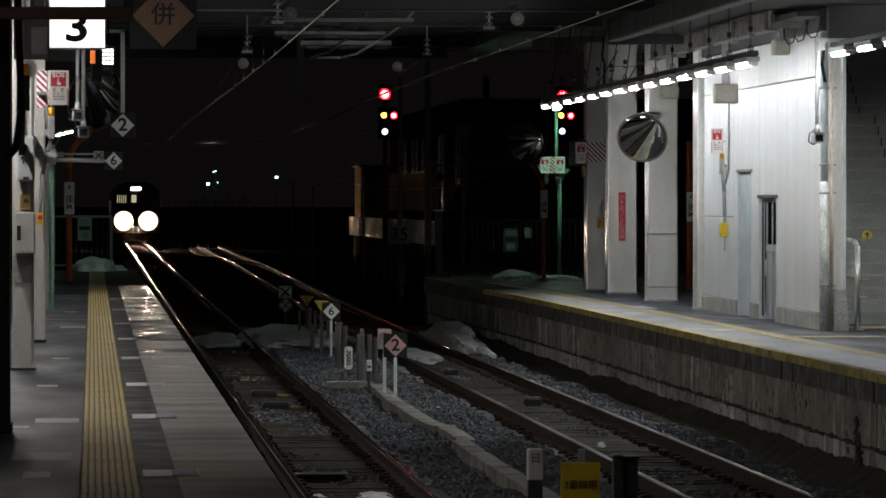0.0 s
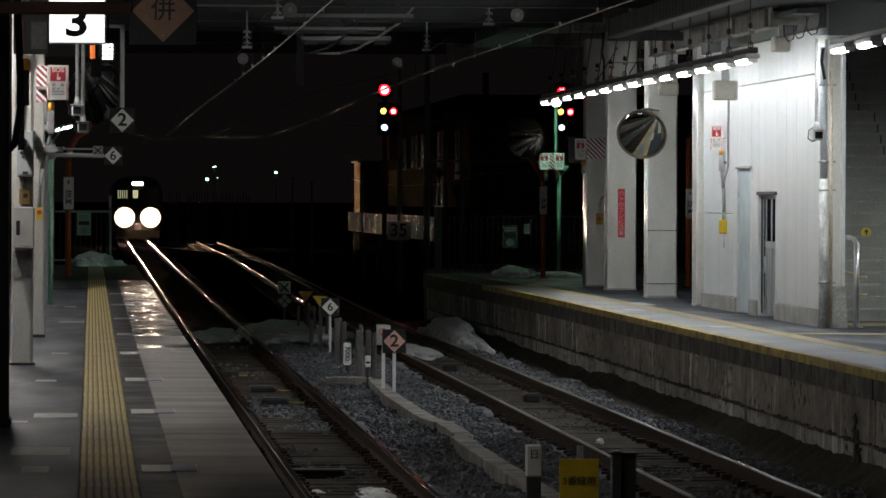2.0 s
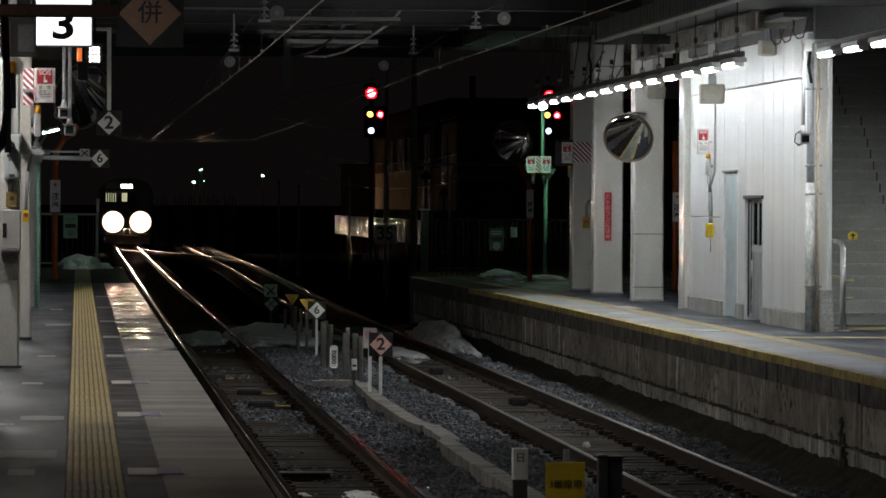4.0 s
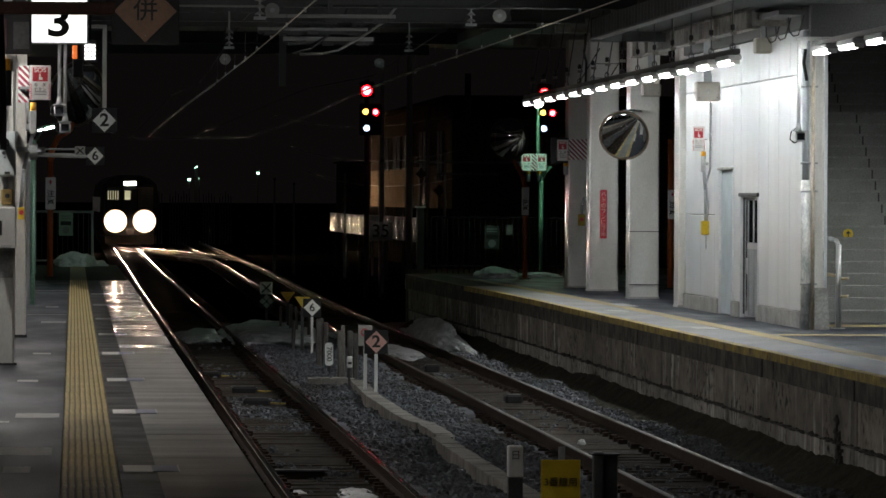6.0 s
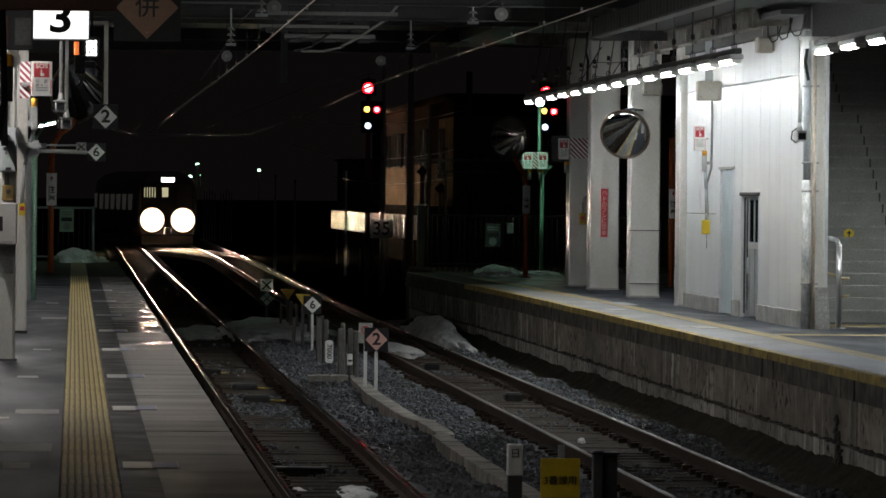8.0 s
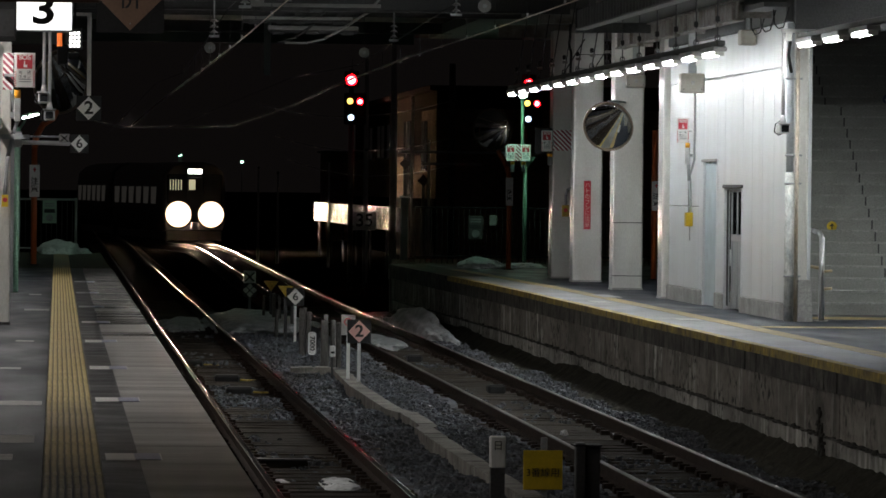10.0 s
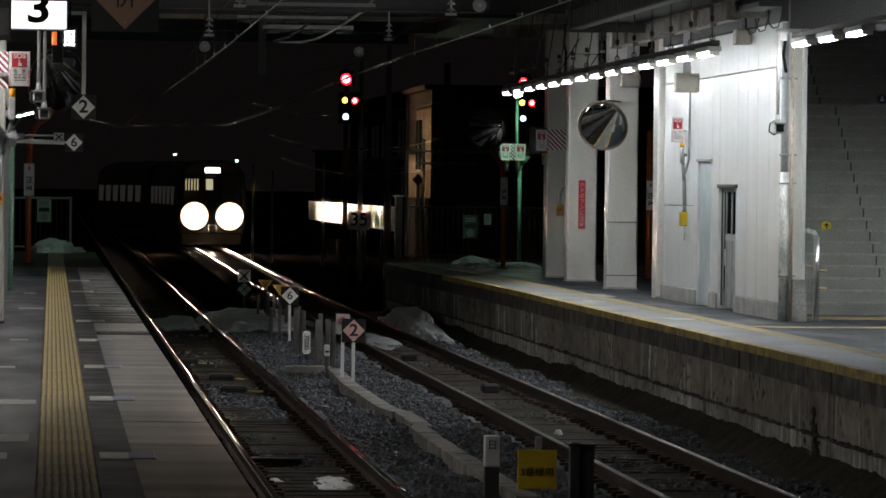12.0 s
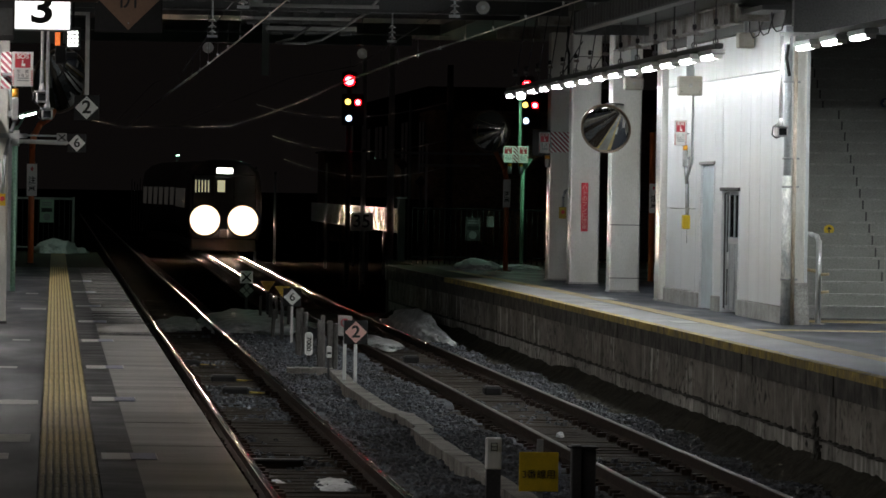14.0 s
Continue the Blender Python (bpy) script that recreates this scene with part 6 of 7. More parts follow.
    while y < 77.4:
        for (ya, xa), (yb, xb) in zip(way, way[1:]):
            if ya <= y < yb:
                x = xa + (xb - xa) * (y - ya) / (yb - ya)
                turn = -math.degrees(math.atan2(xb - xa, yb - ya))
        piece("trough_lid", me, tr, pose(x + rnd.uniform(-0.004, 0.004), y, -1.12 + rnd.uniform(-0.004, 0.004), 0, rnd.uniform(-0.8, 0.8), turn + rnd.uniform(-0.6, 0.6)))
        y += 0.49
    for k in range(5):
        piece("trough_lid", me, tr, pose(3.5 + k * 0.12, 77.6, -1.11 + rnd.uniform(-0.01, 0.01), 0, 0, rnd.uniform(-2, 2)))
    snow_heap("snow_mound", 3.9, 106, -1.33, 1.1, 7.5, 0.36, 1, "long bank of old grey snow between the tracks")
    snow_heap("snow_mound", 2.4, 105.5, -1.33, 0.62, 3.2, 0.24, 2, "patch of dirty snow between the rails")
    snow_heap("snow_mound", 6.84, 101, -1.33, 0.37, 8.0, 0.50, 3, "pile of old snow against the opposite platform")
    snow_heap("snow_mound", 5.75, 96, -1.33, 0.40, 4.2, 0.17, 8, "low snow patch between the opposite rails")
    snow_heap("snow_patch", 2.62, 50.0, -1.30, 0.19, 1.1, 0.075, 5, "small melting snow patch on the sleepers")
    snow_heap("snow_patch", 2.13, 50.6, -1.30, 0.09, 0.4, 0.04, 6, "crumb of snow beside the rail")
    snow_heap("snow_patch", 2.25, 47.2, -1.30, 0.2, 0.5, 0.04, 16, "crumb of snow on the sleepers")
    snow_heap("litter", 5.76, 60.6, -1.28, 0.045, 0.1, 0.055, 7, "pale lump of ice lying between the rails")
    snow_heap("snow_mound", 0.05, 117.2, -0.01, 0.42, 0.9, 0.3, 9, "small mound of snow before the platform fence", SNOW_CLEAN)
    snow_heap("snow_mound", 0.55, 118.2, -0.01, 0.2, 0.6, 0.13, 10, "remnant of snow at the platform edge", SNOW_CLEAN)
    ch = thing("wheel_chock_board", "dark timber board with metal plate between the rails", "trackside board")
    part("board", bm_box(2.02, 2.5, 53.0, 53.2, -1.29, -1.2, bevel=0.012), SLEEPER, ch)
    part("plate", bm_box(2.0, 2.52, 52.95, 53.25, -1.20, -1.185), DARK_METAL, ch)
    for x, y in ((2.44, 76.5), (2.1, 83), (2.46, 72)):
        d = thing("track_device", "dark metal track device on the sleepers", "track device", at=(x, y, -1.29))
        part("body", bm_box(-0.18, 0.18, -0.2, 0.2, 0, 0.11, bevel=0.03), BLACK, d)
        part("cable", bent(bmesh.new(), [(0.17, 0, 0.04), (0.3, 0.1, 0.03), (0.42, 0.3, 0.02)], 0.012, 6), YELLOW_OLD, d)
    for x, y in ((6.0, 73), (5.75, 86)):
        d = thing("track_device", "dark metal track device on the sleepers", "track device", at=(x, y, -1.29))
        part("body", bm_box(-0.12, 0.12, -0.2, 0.2, 0, 0.13, bevel=0.03), BLACK, d)
    rnd = np.random.RandomState(3)
    bm = bmesh.new()
    for _ in range(420):
        x, y = 4.35 + rnd.randn() * 0.09, 60.0 + rnd.randn() * 1.3
        h = rnd.uniform(0.04, 0.12)
        a = rnd.uniform(0, 6.28)
        v = [bm.verts.new(p) for p in ((x - 0.006 * math.cos(a), y - 0.006 * math.sin(a), -1.33), (x + 0.006 * math.cos(a), y + 0.006 * math.sin(a), -1.33), (x + rnd.uniform(-0.05, 0.05), y + rnd.uniform(-0.05, 0.05), -1.28 + h))]
        bm.faces.new(v)
    solid("grass_tuft", bm, GRASS, "sparse green grass among the ballast", "grass", kind="stuff")


# ---- the far platform's equipment ----
def far_equipment():
    convex_mirror(8.73, 85.0, 2.52, 0.40, 0.40, -17, 17, 0.07, "round convex mirror on a bracket beside a white pillar")
    mb = thing("mirror_bracket", "steel arm holding the round mirror to the pillar", "bracket")
    part("arm", bent(bmesh.new(), [(8.73, 85.15, 2.55), (8.75, 85.2, 2.92), (8.9, 85.4, 2.93), (9.15, 86.4, 2.93)], 0.016, 8), GREY_METAL, mb)
    part("strut", bm_box(9.0, 9.05, 86.3, 86.42, 2.78, 2.96), GREY_METAL, mb)
    convex_mirror(8.63, 106.5, 2.69, 0.40, 0.42, -17, 3, 0.07, "round convex mirror on an orange pole")
    op = thing("mirror_pole", "orange bent pole with a caution board", "pole")
    part("pole", bent(bmesh.new(), [(9.0, 106.8, LOW), (9.0, 106.8, 1.7), (8.95, 106.8, 1.95), (8.75, 106.75, 2.3), (8.65, 106.7, 2.6)], 0.05, 12), ORANGE, op)
    part("flange", bm_rod((9.0, 106.8, LOW), (9.0, 106.8, LOW + 0.02), 0.11, seg=16), DARK_METAL, op)
    notice_board(8.92, 9.07, 106.7, 1.18, 1.74, "注\n意", "grey caution board on the orange pole", False)
    op2 = thing("mirror_pole", "orange pole with a caution board behind the pillars", "pole")
    part("pole", bm_rod((10.73, 96.2, LOW), (10.73, 96.2, 2.6), 0.05, seg=12), ORANGE, op2)
    part("flange", bm_rod((10.73, 96.2, LOW), (10.73, 96.2, LOW + 0.02), 0.11, seg=16), DARK_METAL, op2)
    notice_board(10.68, 10.84, 96.138, 1.15, 1.68, "注\n意", "white caution board on the orange pole behind the pillars")
    gp = thing("green_lamp_post", "pale green lamp post with a greenish lit lamp", "lamp post")
    part("pole", bm_rod((9.9, 113.5, LOW), (9.9, 113.5, 2.0), 0.045, seg=12), GREEN_POLE, gp)
    part("upper_pole", bm_rod((9.83, 113.5, 2.0), (9.83, 113.5, 3.6), 0.035, seg=12), GREEN_POLE, gp)
    bm = bm_box(9.88, 10.12, 113.47, 113.53, 1.95, 2.2)
    for v in bm.verts:
        if v.co.z < 2.0 and v.co.x > 10:
            v.co.x = 9.95
    part("gusset", bm, GREEN_POLE, gp)
    part("lamp", bm_rod((9.74, 112.7, 3.49), (9.74, 112.0, 3.49), 0.06, seg=12), TUBE_GREEN, gp, "greenish lit lamp")
    part("hood", bm_box(9.66, 9.9, 111.95, 113.5, 3.55, 3.58), GREEN_POLE, gp)
    sos_sign(9.469, 9.682, 113.35, 2.108, 2.46, "emergency button sign beside a striped strip")
    sos_sign(9.789, 10.002, 113.35, 2.108, 2.46, "second emergency button sign beside a striped strip")
    stripe_board(9.683, 9.788, 113.35, 2.108, 2.46, 6, "narrow striped board between emergency signs")
    sg = thing("alarm_lamp_stand", "grey arm and alarm lamps under the emergency signs", "bracket")
    part("arm", bm_box(9.44, 10.0, 113.38, 113.47, 2.2, 2.26), GREY_METAL, sg)
    for x in (9.618, 9.853):
        part("lamp", bm_rod((x, 113.42, 1.873), (x, 113.42, 2.201), 0.045, seg=12), GREY_METAL, sg)
        part("cap", bm_rod((x, 113.42, 2.03), (x, 113.42, 2.10), 0.048, seg=12), AMBER, sg)
    sos_sign(8.74, 8.94, 96.9, 2.2, 2.58, "emergency button sign beside the striped pillar board")
    stripe_board(8.96, 9.33, 96.97, 2.22, 2.59, 9, "maroon and white diagonal striped board on the pillar")
    sb = thing("alarm_lamp", "dark board behind the emergency sign", "bracket")
    part("plate", bm_box(8.62, 8.95, 96.93, 96.96, 2.15, 2.62), DARK_METAL, sb)
    part("lamp", bm_rod((8.9, 96.9, 1.95), (8.9, 96.9, 2.14), 0.045, seg=12), GREY_METAL, sb)
    part("cap", bm_rod((8.9, 96.9, 2.1), (8.9, 96.9, 2.16), 0.048, seg=12), AMBER, sb)
    part("strap", bm_box(8.9, 8.98, 96.96, 97.0, 2.3, 2.4), GREY_METAL, sb)
    eb = thing("alarm_box", "yellow emergency box with a red button on the pillar", "equipment box")
    part("case", bm_box(9.13, 9.26, 96.92, 96.99, 1.02, 1.23, bevel=0.01), YELLOW_OLD, eb)
    part("button", bm_rod((9.195, 96.92, 1.14), (9.195, 96.905, 1.14), 0.035, seg=14), RED, eb)
    part("conduit", bent(bmesh.new(), [(9.2, 96.96, 1.23), (9.2, 96.96, 1.42), (9.24, 96.96, 1.52), (9.34, 96.96, 1.54)], 0.025, 8), GREY_METAL, eb)
    ht = thing("warning_strip", "vertical red strip sign with white characters on the pillar", "sign")
    part("plate", bm_box(9.19, 9.31, 93.48, 93.498, 0.82, 1.67), RED, ht)
    lettering("characters", "ハ\nト\nの\nフ\nン\nに\n注\n意", 0.098, SIGN_PINK, ht, Matrix.Translation((9.25, 93.475, 1.245)), "pale characters", 1.0, 0.001)
    y0 = thing("danger_plate", "small yellow plate beside the pillar", "sign")
    part("plate", bm_box(9.05, 9.19, 98.5, 98.52, 0.17, 0.48), YELLOW_OLD, y0)
    part("bars", bm_box(9.09, 9.15, 98.49, 98.5, 0.22, 0.43), DARK_METAL, y0)
    part("stake", bm_box(9.1, 9.14, 98.52, 98.55, LOW, 0.4), DARK_METAL, y0)

    sos = sos_sign(9.16, 9.34, 77.3, 2.2, 2.56, "emergency button sign on the white wall", 0.1)
    sos.matrix_basis = pose(-0.28, -0.5, 0.0)
    al = thing("alarm_lamp", "amber alarm lamp with a grey cable on the white wall", "alarm lamp")
    part("cap", bm_rod((9.03, 76.7, 2.13), (9.03, 76.7, 2.2), 0.035, seg=14), AMBER, al)
    part("body", bm_rod((9.03, 76.7, 1.9), (9.03, 76.7, 2.13), 0.038, seg=14), LIGHT_METAL, al)
    part("cable", bent(bmesh.new(), [(9.04, 76.7, 1.9), (9.06, 76.7, 1.65), (9.07, 76.7, 1.3), (9.07, 76.7, 1.2)], 0.026, 8), GREY_METAL, al)
    part("side_cable", bent(bmesh.new(), [(9.07, 76.2, 3.3), (9.07, 76.2, 1.95), (9.05, 76.5, 1.75)], 0.016, 8), GREY_METAL, al)
    part("bracket", bm_box(9.03, 9.1, 76.68, 76.72, 2.0, 2.04), GREY_METAL, al)
    yb = thing("alarm_box", "yellow emergency box on the white wall", "equipment box")
    part("case", bm_box(9.0, 9.1, 76.55, 76.75, 1.0, 1.2, bevel=0.01), YELLOW, yb)
    part("drop_cord", bm_rod((9.06, 76.6, 0.8), (9.06, 76.6, 1.0), 0.006, seg=6), GREY_METAL, yb)
    dpipe = thing("drainpipe", "grey drainpipe with peeling paint and brackets", "pipe")
    part("upper", bm_rod((9.05, 66.05, 1.75), (9.05, 66.05, 3.6), 0.046, seg=16), mat("pale blue-grey pipe paint", (0.50, 0.54, 0.57), 0.45, fine=0.1), dpipe)
    part("lower", bm_rod((9.05, 66.05, LOW), (9.05, 66.05, 1.75), 0.056, seg=16), mat_peel, dpipe, "pipe with peeling white paint")
    part("rusty_pipe", bm_rod((9.135, 66.0, LOW), (9.135, 66.0, 3.3), 0.024, seg=12), mat("rust-streaked pipe", (0.60, 0.57, 0.51), 0.6, second=(0.45, 0.34, 0.22), scale=4, amount=0.9, stretch=(1, 1, 0.3)), dpipe, "thin pipe with rust streaks")
    for z in (0.45, 1.6, 1.95, 2.9):
        part("bracket", bm_rod((9.05, 66.05, z), (9.05, 66.05, z + 0.025), 0.064, seg=16), GREY_METAL, dpipe)
        part("strap", bm_box(9.05, 9.2, 66.04, 66.06, z, z + 0.025), GREY_METAL, dpipe)
    part("cable", bent(bmesh.new(), [(9.03, 65.9, 3.45), (9.0, 65.9, 3.2), (9.04, 65.9, 2.98)], 0.02, 8), BLACK, dpipe)
    cctv(8.68, 64.0, 2.27, 3.42, "pale security camera hanging on a long pipe from an arm", 0.5)
    for x0, x1, y, z0, z1, tilt in ((8.55, 8.88, 73.5, 2.86, 3.13, 0), (8.95, 9.25, 84.3, 3.13, 3.33, 0)):
        sp = thing("loudspeaker", "grey-beige box loudspeaker hung from the roof", "loudspeaker")
        part("case", bm_box(x0, x1, y, y + 0.25, z0, z1, bevel=0.02), mat_beige, sp)
        part("badge", bm_box((x0 + x1) / 2 - 0.025, (x0 + x1) / 2 + 0.025, y - 0.006, y, (z0 + z1) / 2 - 0.02, (z0 + z1) / 2 + 0.03), SIGN_DIM, sp)
        for a in (x0 + 0.04, x1 - 0.04):
            part("screw", bm_rod((a, y - 0.004, z0 + 0.05), (a, y, z0 + 0.05), 0.008, seg=6), DARK_METAL, sp)
        part("bracket", bm_box((x0 + x1) / 2 - 0.05, (x0 + x1) / 2 + 0.05, y + 0.1, y + 0.14, z1, 4.0 if y < 77 else 4.8), GREY_METAL, sp)
    jb = thing("junction_box", "pale metal junction box with bent conduits under the roof", "equipment box")
    part("case", bm_box(8.87, 9.08, 69.55, 69.85, 3.42, 3.62, bevel=0.015), mat_beige, jb)
    part("lid", bm_box(8.885, 9.065, 69.535, 69.55, 3.435, 3.605, bevel=0.006), mat_beige, jb)
    for k in range(3):
        y = 69.2 - 0.8 * k - 0.15 * k * k
        part("cable_loop", bent(bmesh.new(), [(8.95, y, 3.85), (8.95, y - 0.1, 3.62), (8.97, y - 0.35, 3.53 + 0.01 * k), (9.0, y - 0.6, 3.56), (9.04, y - 0.8, 3.8)], 0.008, 6), BLACK, jb, "hanging black cable")
    part("tray", bm_box(8.7, 9.0, 66, 70, 3.80, 3.86), DARK_METAL, jb)
    part("strap", bm_box(8.95, 9.0, 69.65, 69.7, 3.62, 3.95), GREY_METAL, jb)
    for x0, x1, y0, y1 in ((9.55, 11.6, 67.4, 68.6), (9.9, 11.6, 63.0, 63.6), (8.35, 9.9, 63.0, 63.6)):
        pad = thing("tactile_pad", "worn yellow tactile paving before the stairs", "tactile paving", group="pads before the stairs", kind="structure")
        part("pad", bm_box(x0, x1, y0, y1, LOW - 0.02, LOW + 0.005), TACTILE_FAR, pad)
        part("border", bm_box(x0 - 0.05, x1 + 0.05, y0 - 0.06, y1 + 0.06, LOW - 0.02, LOW + 0.002), PALE_TOP, pad)
    for x0, x1, y0, y1 in ((8.2, 8.45, 80, 82), (7.65, 7.9, 76, 77.2), (7.7, 8.0, 66, 67)):
        wm = thing("floor_mark", "faded pale mark painted on the platform", "floor mark", group="marks on the far platform", kind="structure")
        part("paint", bm_box(x0, x1, y0, y1, LOW - 0.01, LOW + 0.0065), SIGN_DIM, wm)
    snow_heap("snow_mound", 8.62, 109, LOW, 0.42, 1.3, 0.2, 12, "mound of old snow at the dark platform end", SNOW_CLEAN)
    snow_heap("snow_mound", 9.5, 110, LOW, 0.5, 0.6, 0.1, 13, "thin remnant of snow near the lamp post", SNOW_CLEAN)
    fn = thing("platform_fence", "dark picket fence across the opposite platform end", "fence")
    part("top_rail", bm_rod((7.7, 115.5, 1.1), (13, 115.5, 1.1), 0.02), BLACK, fn)
    part("bottom_rail", bm_rod((7.7, 115.5, 0.05), (13, 115.5, 0.05), 0.02), BLACK, fn)
    for i in range(45):
        part("picket", bm_rod((7.7 + i * 0.118, 115.5, -0.1), (7.7 + i * 0.118, 115.5, 1.1), 0.01, seg=6), BLACK, fn)
    # The notice's grey is darkened so that it looks unlit.
    poster(8.85, 9.18, 115.478, 0.42, 0.93, mat("unlit grey notice", (0.12, 0.12, 0.12), 0.7), "notice on the end fence, coloured dark as unlit")
    cb = thing("relay_cabinet", "slim pale cabinet at the platform end", "cabinet")
    part("case", bm_box(7.67, 7.83, 119.8, 120.1, -1.34, 1.3, bevel=0.01), STEEL_BEAM, cb)
    part("cap", bm_box(7.64, 7.86, 119.75, 120.15, 1.3, 1.33), LIGHT_METAL, cb)
    bx = thing("white_box", "small pale box on the fence", "equipment box")
    part("case", bm_box(9.3, 9.45, 115.3, 115.42, 0.72, 0.95, bevel=0.01), LIGHT_METAL, bx)
    part("strap", bm_box(9.35, 9.4, 115.42, 115.5, 0.75, 0.9), DARK_METAL, bx)
    # Five added lamps, all outside the view, brighten the stair risers.
    tl = tube_light(pose(11.8, 67.6, 3.75), TUBE, "added tube light, out of view, brightening the stairs", "lamps over the stairs")
    part("hanger", bm_rod((0, 0, 0.09), (0, 0, 0.22), 0.02), DARK_METAL, tl)
    copy_thing(tl, pose(13.2, 67.6, 3.75))
    copy_thing(tl, pose(12.4, 69.4, 3.75))
    copy_thing(tl, pose(11.4, 64.8, 3.75))
    copy_thing(tl, pose(13.2, 64.8, 3.75))


mat_peel = mat("peeling white paint on steel", (0.74, 0.74, 0.71), 0.6, second=(0.26, 0.31, 0.32), scale=9, amount=0.75, bump=0.3, stretch=(1, 1, 0.5))
mat_beige = mat("grey-beige enamel", (0.40, 0.38, 0.33), 0.55, second=(0.32, 0.29, 0.24), scale=6, amount=0.7, fine=0.08)


# ---- distance ----
def distance():
    s35 = thing("speed_sign", "dull grey square speed board with black numerals on a post", "sign")
    part("board", bm_box(8.27, 8.88, 149.9, 149.93, 0.33, 0.84), mat("dull sign face", (0.75, 0.75, 0.75), 0.6), s35)
    lettering("numerals", "35", 0.5, BLACK, s35, Matrix.Translation((8.575, 149.885, 0.585)), "black numerals", 1.0, 0.008)
    part("pole", bm_box(8.54, 8.61, 149.93, 150.0, -1.36, 0.8), DARK_METAL, s35)
    fence = thing("lineside_fence", "white lineside board fence lit by the train", "fence")
    for z in (0.22, 0.84):
        part("rail", bm_box(10.84, 10.87, 167, 227, z, z + 0.05), WHITE_PAINT, fence)
    me = mesh_of("picket", bm_box(-0.02, 0.02, -0.25, 0.25, 0.13, 0.9), WHITE_PAINT)
    y, k = 168.0, 0
    while y < 226:
        piece("picket", me, fence, pose(10.8, y, 0))
        y += 1.3
    for y in range(168, 227, 9):
        part("post", bm_box(10.83, 10.9, y, y + 0.08, -1.36, 0.9), DARK_METAL, fence, "dark post")
    house = thing("house", "dim brown house with a tiled side wall beside the line", "house")
    part("wall", bm_box(14.6, 24, 207, 264, -1.34, 2.85), FAR_BRICK, house)
    # This near-black band stands in for a low dark wall before the house.
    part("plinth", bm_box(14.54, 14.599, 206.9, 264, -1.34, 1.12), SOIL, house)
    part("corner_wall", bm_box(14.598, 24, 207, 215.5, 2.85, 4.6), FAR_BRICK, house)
    # Upper walls and roof are coloured dark, as the low beam misses them.
    part("upper_wall", bm_box(14.62, 24, 215.51, 264, 2.85, 5.3), UPPER_UNLIT, house, "upper storey wall, coloured dark above the headlight beam")
    part("upper_wall", bm_box(14.62, 24, 207, 215.5, 4.6, 5.3), UPPER_UNLIT, house, "top of the upper storey, coloured dark above the beam")
    part("roof", bm_box(14.3, 24.3, 206.6, 264.5, 5.3, 5.5), UPPER_UNLIT, house)
    for y, w, z0, z1 in ((212.0, 3.0, 2.25, 4.2), (222.0, 4.0, 1.2, 4.3), (233.0, 4.4, 2.86, 4.3), (239.5, 5.2, 2.86, 4.3), (248.5, 5.2, 2.86, 4.3)):
        win = part("window", bm_box(14.55, 14.63, y, y + w, z0, z1), GLASS, house)
        part("frame", bm_box(14.52, 14.597, y - 0.1, y + w + 0.1, z0 - 0.08, z0), DARK_METAL, win)
        part("frame", bm_box(14.53, 14.549, y + w / 2 - 0.1, y + w / 2 + 0.1, z0, z1), DARK_METAL, win)
    for y in (231.0, 220.0):
        part("downpipe", bm_rod((14.53, y, -1.34), (14.53, y, 5.3), 0.06, seg=8), GREY_METAL, house, "grey downpipe")
    far = thing("shed", "narrow brown shed far beside the line", "shed")
    part("wall", bm_box(14.45, 17.0, 289, 295.5, -1.34, 3.4), FAR_BRICK, far)
    # Near-black band below the part of the shed that shows.
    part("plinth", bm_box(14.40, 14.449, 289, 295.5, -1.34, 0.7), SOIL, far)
    part("roof", bm_box(14.3, 17.2, 288.7, 295.8, 3.4, 3.5), DARK_METAL, far)
    for x, y, h, r in ((10.1, 176, 6.0, 0.09), (10.5, 168, 6.4, 0.12), (9.2, 160, 2.6, 0.06), (7.7, 206, 2.2, 0.05), (8.2, 200, 2.0, 0.05), (9.6, 190, 2.4, 0.05), (11.9, 172, 3.0, 0.05)):
        p = thing("line_pole", "thin steel pole beside the line catching the headlights", "pole", group="poles beside the line")
        part("shaft", bm_rod((x, y, -1.36), (x, y, h), r, r * 0.7, seg=12), LIGHT_METAL, p)
        part("cap", bm_rod((x, y, h), (x, y, h + 0.08), r * 0.9, seg=10), DARK_METAL, p)
    for x, y, z, half in ((12.14, 178, 1.77, 0.21), (11.72, 181, 2.34, 0.2)):
        d = thing("diamond_board", "dark diamond board on a post beside the line", "sign")
        diamond(d, x, y, z, half, BLACK, "", 0.1, plate=False)
        part("pole", bm_box(x - 0.05, x + 0.05, y + 0.02, y + 0.1, -1.36, z + 0.2), DARK_METAL, d)
    pa = thing("cross_arm_pole", "dark pole with two cross arms and sagging cables", "pole")
    part("shaft", bm_rod((11.6, 158, -1.36), (11.6, 158, 5.2), 0.12, 0.09, seg=12), DARK_METAL, pa)
    for z, w in ((2.55, 1.6), (2.2, 0.9)):
        part("arm", bm_box(11.6 - w, 11.6 + w, 157.9, 157.98, z, z + 0.07), GREY_METAL, pa)
    for z, x2 in ((3.0, 7.6), (2.2, 8.0), (4.1, 7.0)):
        pts = [(11.6 + (x2 - 11.6) * u, 158 + 30 * u, z - 0.9 * u * (1 - u) * 2 + 0.3 * u) for u in (0, 0.15, 0.3, 0.45, 0.6, 0.75, 0.9, 1)]
        for p, q in zip(pts, pts[1:]):
            part("cable_length", bm_rod(p, q, 0.010, seg=6), LIGHT_METAL, pa)
    fw = thing("slatted_screen", "pale slatted screen far along the line", "fence")
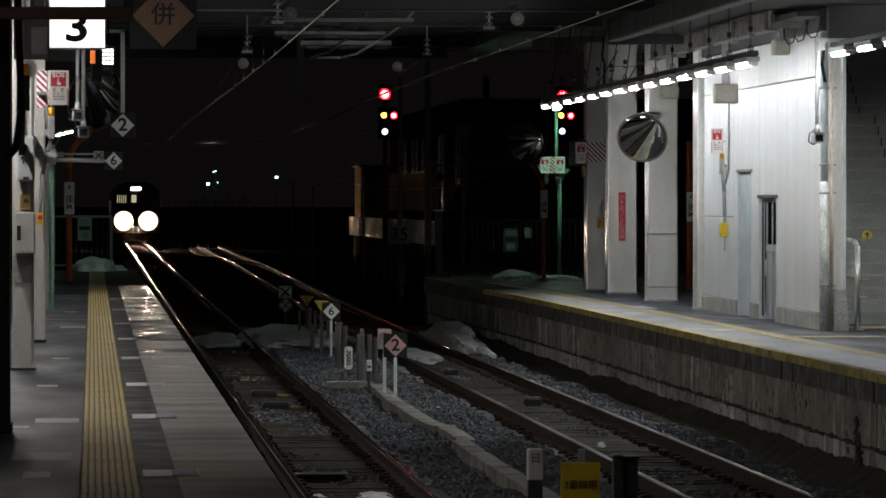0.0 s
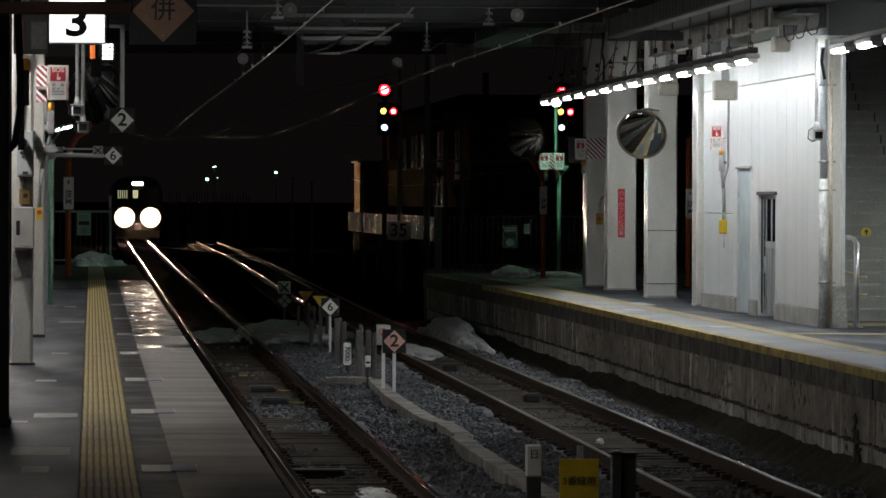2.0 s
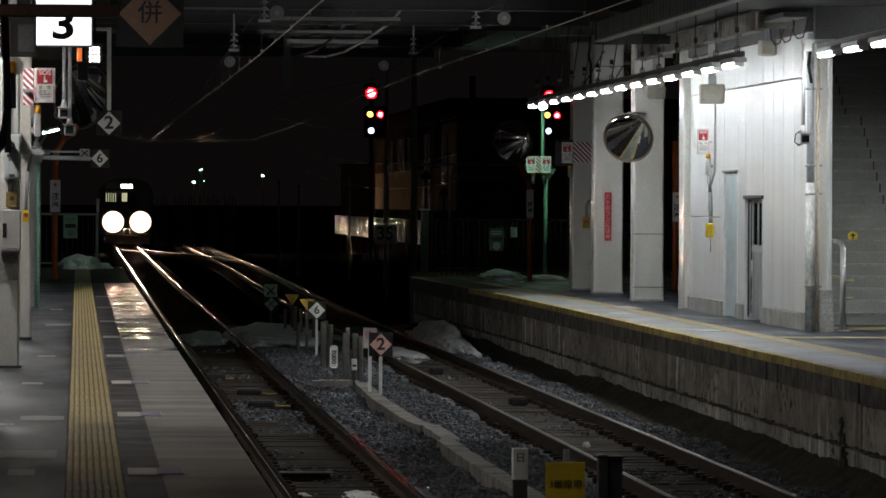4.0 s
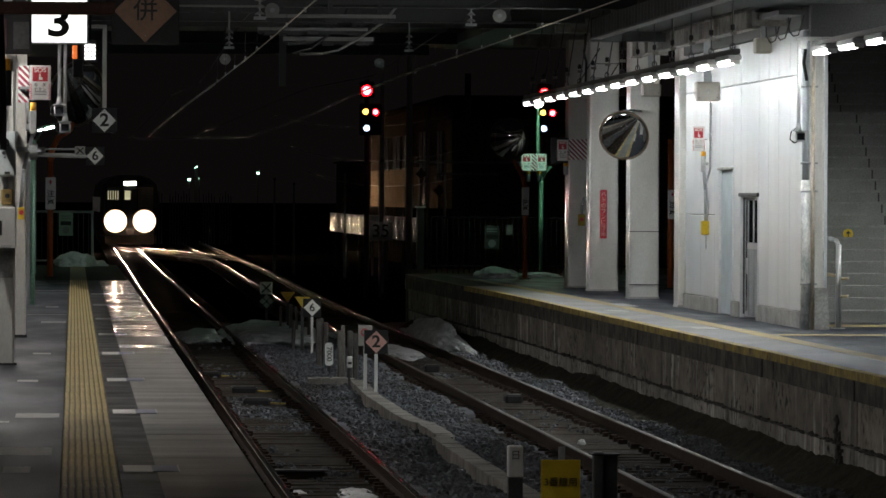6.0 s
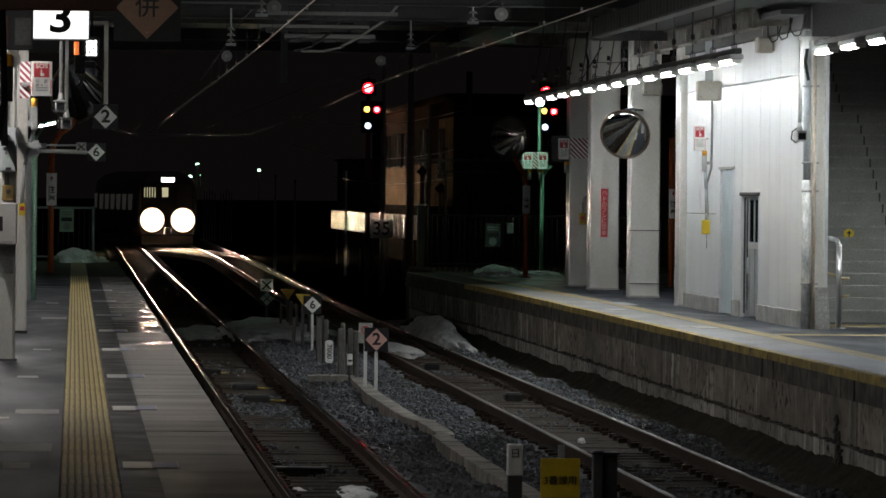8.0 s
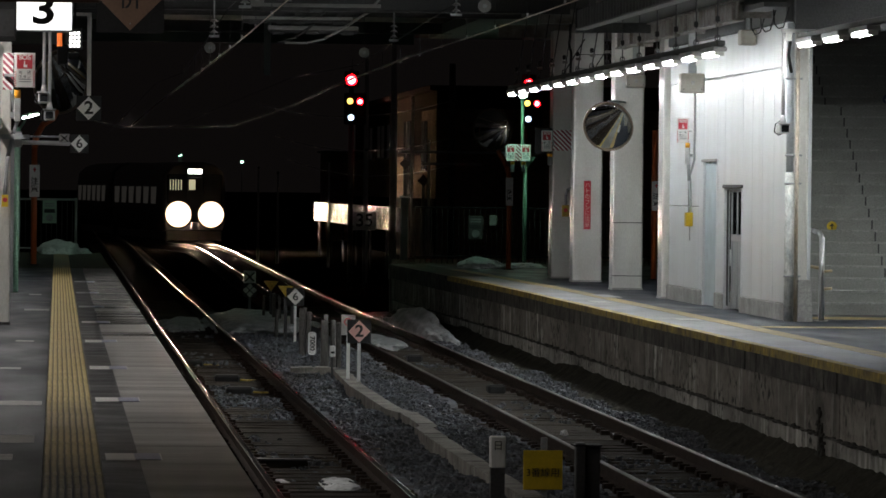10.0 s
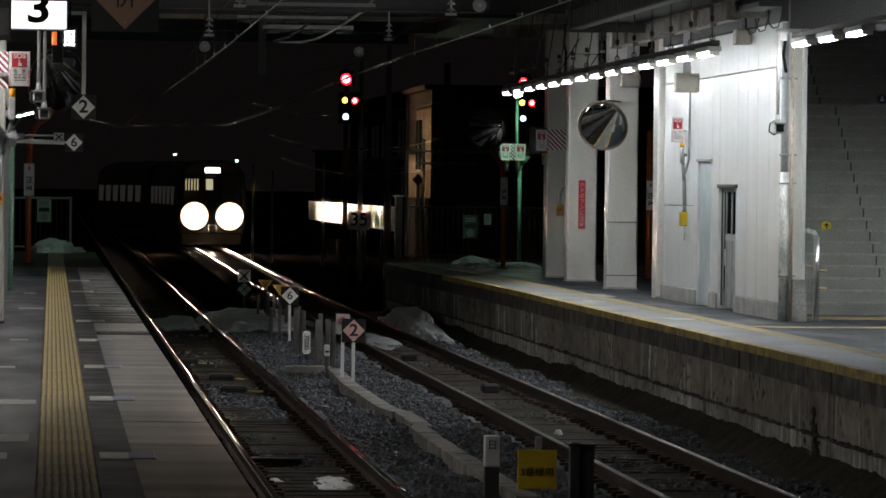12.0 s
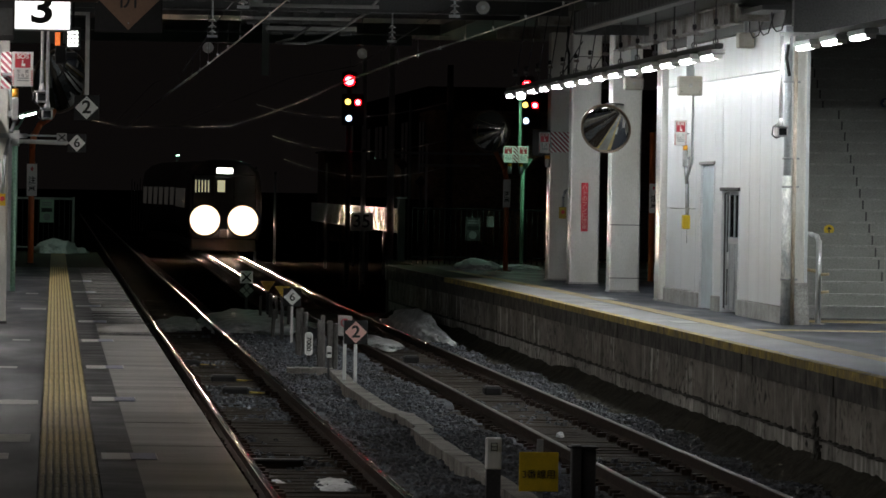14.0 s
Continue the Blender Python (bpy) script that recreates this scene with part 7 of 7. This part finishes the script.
    for i in range(30):
        if i in (5, 6, 15, 16, 17, 18, 24):
            continue
        x = 4.7 + i * 0.17
        part("slat", bm_box(x, x + 0.06, 330, 330.05, -1.34, 1.9 - 0.15 * (i % 3)), LIGHT_METAL, fw)
    for x, y, z, r in ((8.6, 400, 2.85, 0.12), (9.04, 400, 3.75, 0.06), (9.18, 400, 3.8, 0.06), (9.35, 400, 2.95, 0.04), (14.4, 420, 3.45, 0.12)):
        l = thing("street_lamp", "distant greenish street lamp, lit", "street lamp", group="distant lamps")
        part("globe", bm_rod((x, y, z - r * 0.7), (x, y, z + r * 0.7), r, seg=14), FAR_LAMP, l, "lit lamp")
        part("pole", bm_rod((x, y + 0.2, -1.34), (x, y + 0.2, z + r), 0.025, seg=8), BLACK, l)


near_platform()
far_platform()
ballast_bed()
soil_bank()
wall_moss()
white_building()
stairs()
canopy()
far_lamps()
near_lamps()
overhead()
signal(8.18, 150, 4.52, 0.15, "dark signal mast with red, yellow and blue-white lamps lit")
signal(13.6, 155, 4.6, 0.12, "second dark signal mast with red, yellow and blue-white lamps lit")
front_car = railcar(True, "dark commuter train front car with two dazzling headlights")
second_car = railcar(False, "second dark steel car of the commuter train")
near_equipment()
near_marks()
between_tracks()
far_equipment()
distance()
track(line_a, "rails on dark timber sleepers beside the near platform", 38, 420, 130, 1)
track(line_b, "rails on dark timber sleepers beside the opposite platform", 38, 300, 130, 2, head=RAIL_DULL)
track(line_cross, "crossover rails between the two tracks", 226, 276, 0, 3, 1.2, RAIL_DULL, RAIL_DULL)
ballast()


def car_pose(y):
    """The pose of a car whose nose stands at y on the way over the crossover."""
    a, b = (line_cross(y + 2.5), y + 2.5), (line_cross(y + 16.5), y + 16.5)
    turn = -math.degrees(math.atan2(b[0] - a[0], b[1] - a[1]))
    x = a[0] - (b[0] - a[0]) * 2.5 / 14
    return pose(x, y, RAIL + rise(y), 0, 0, turn)


def motions():
    walk(front_car, [(t / 2, car_pose(316 - 4.0 * t)) for t in range(29)])
    walk(second_car, [(t / 2, car_pose(336.2 - 4.0 * t)) for t in range(29)])


motions()
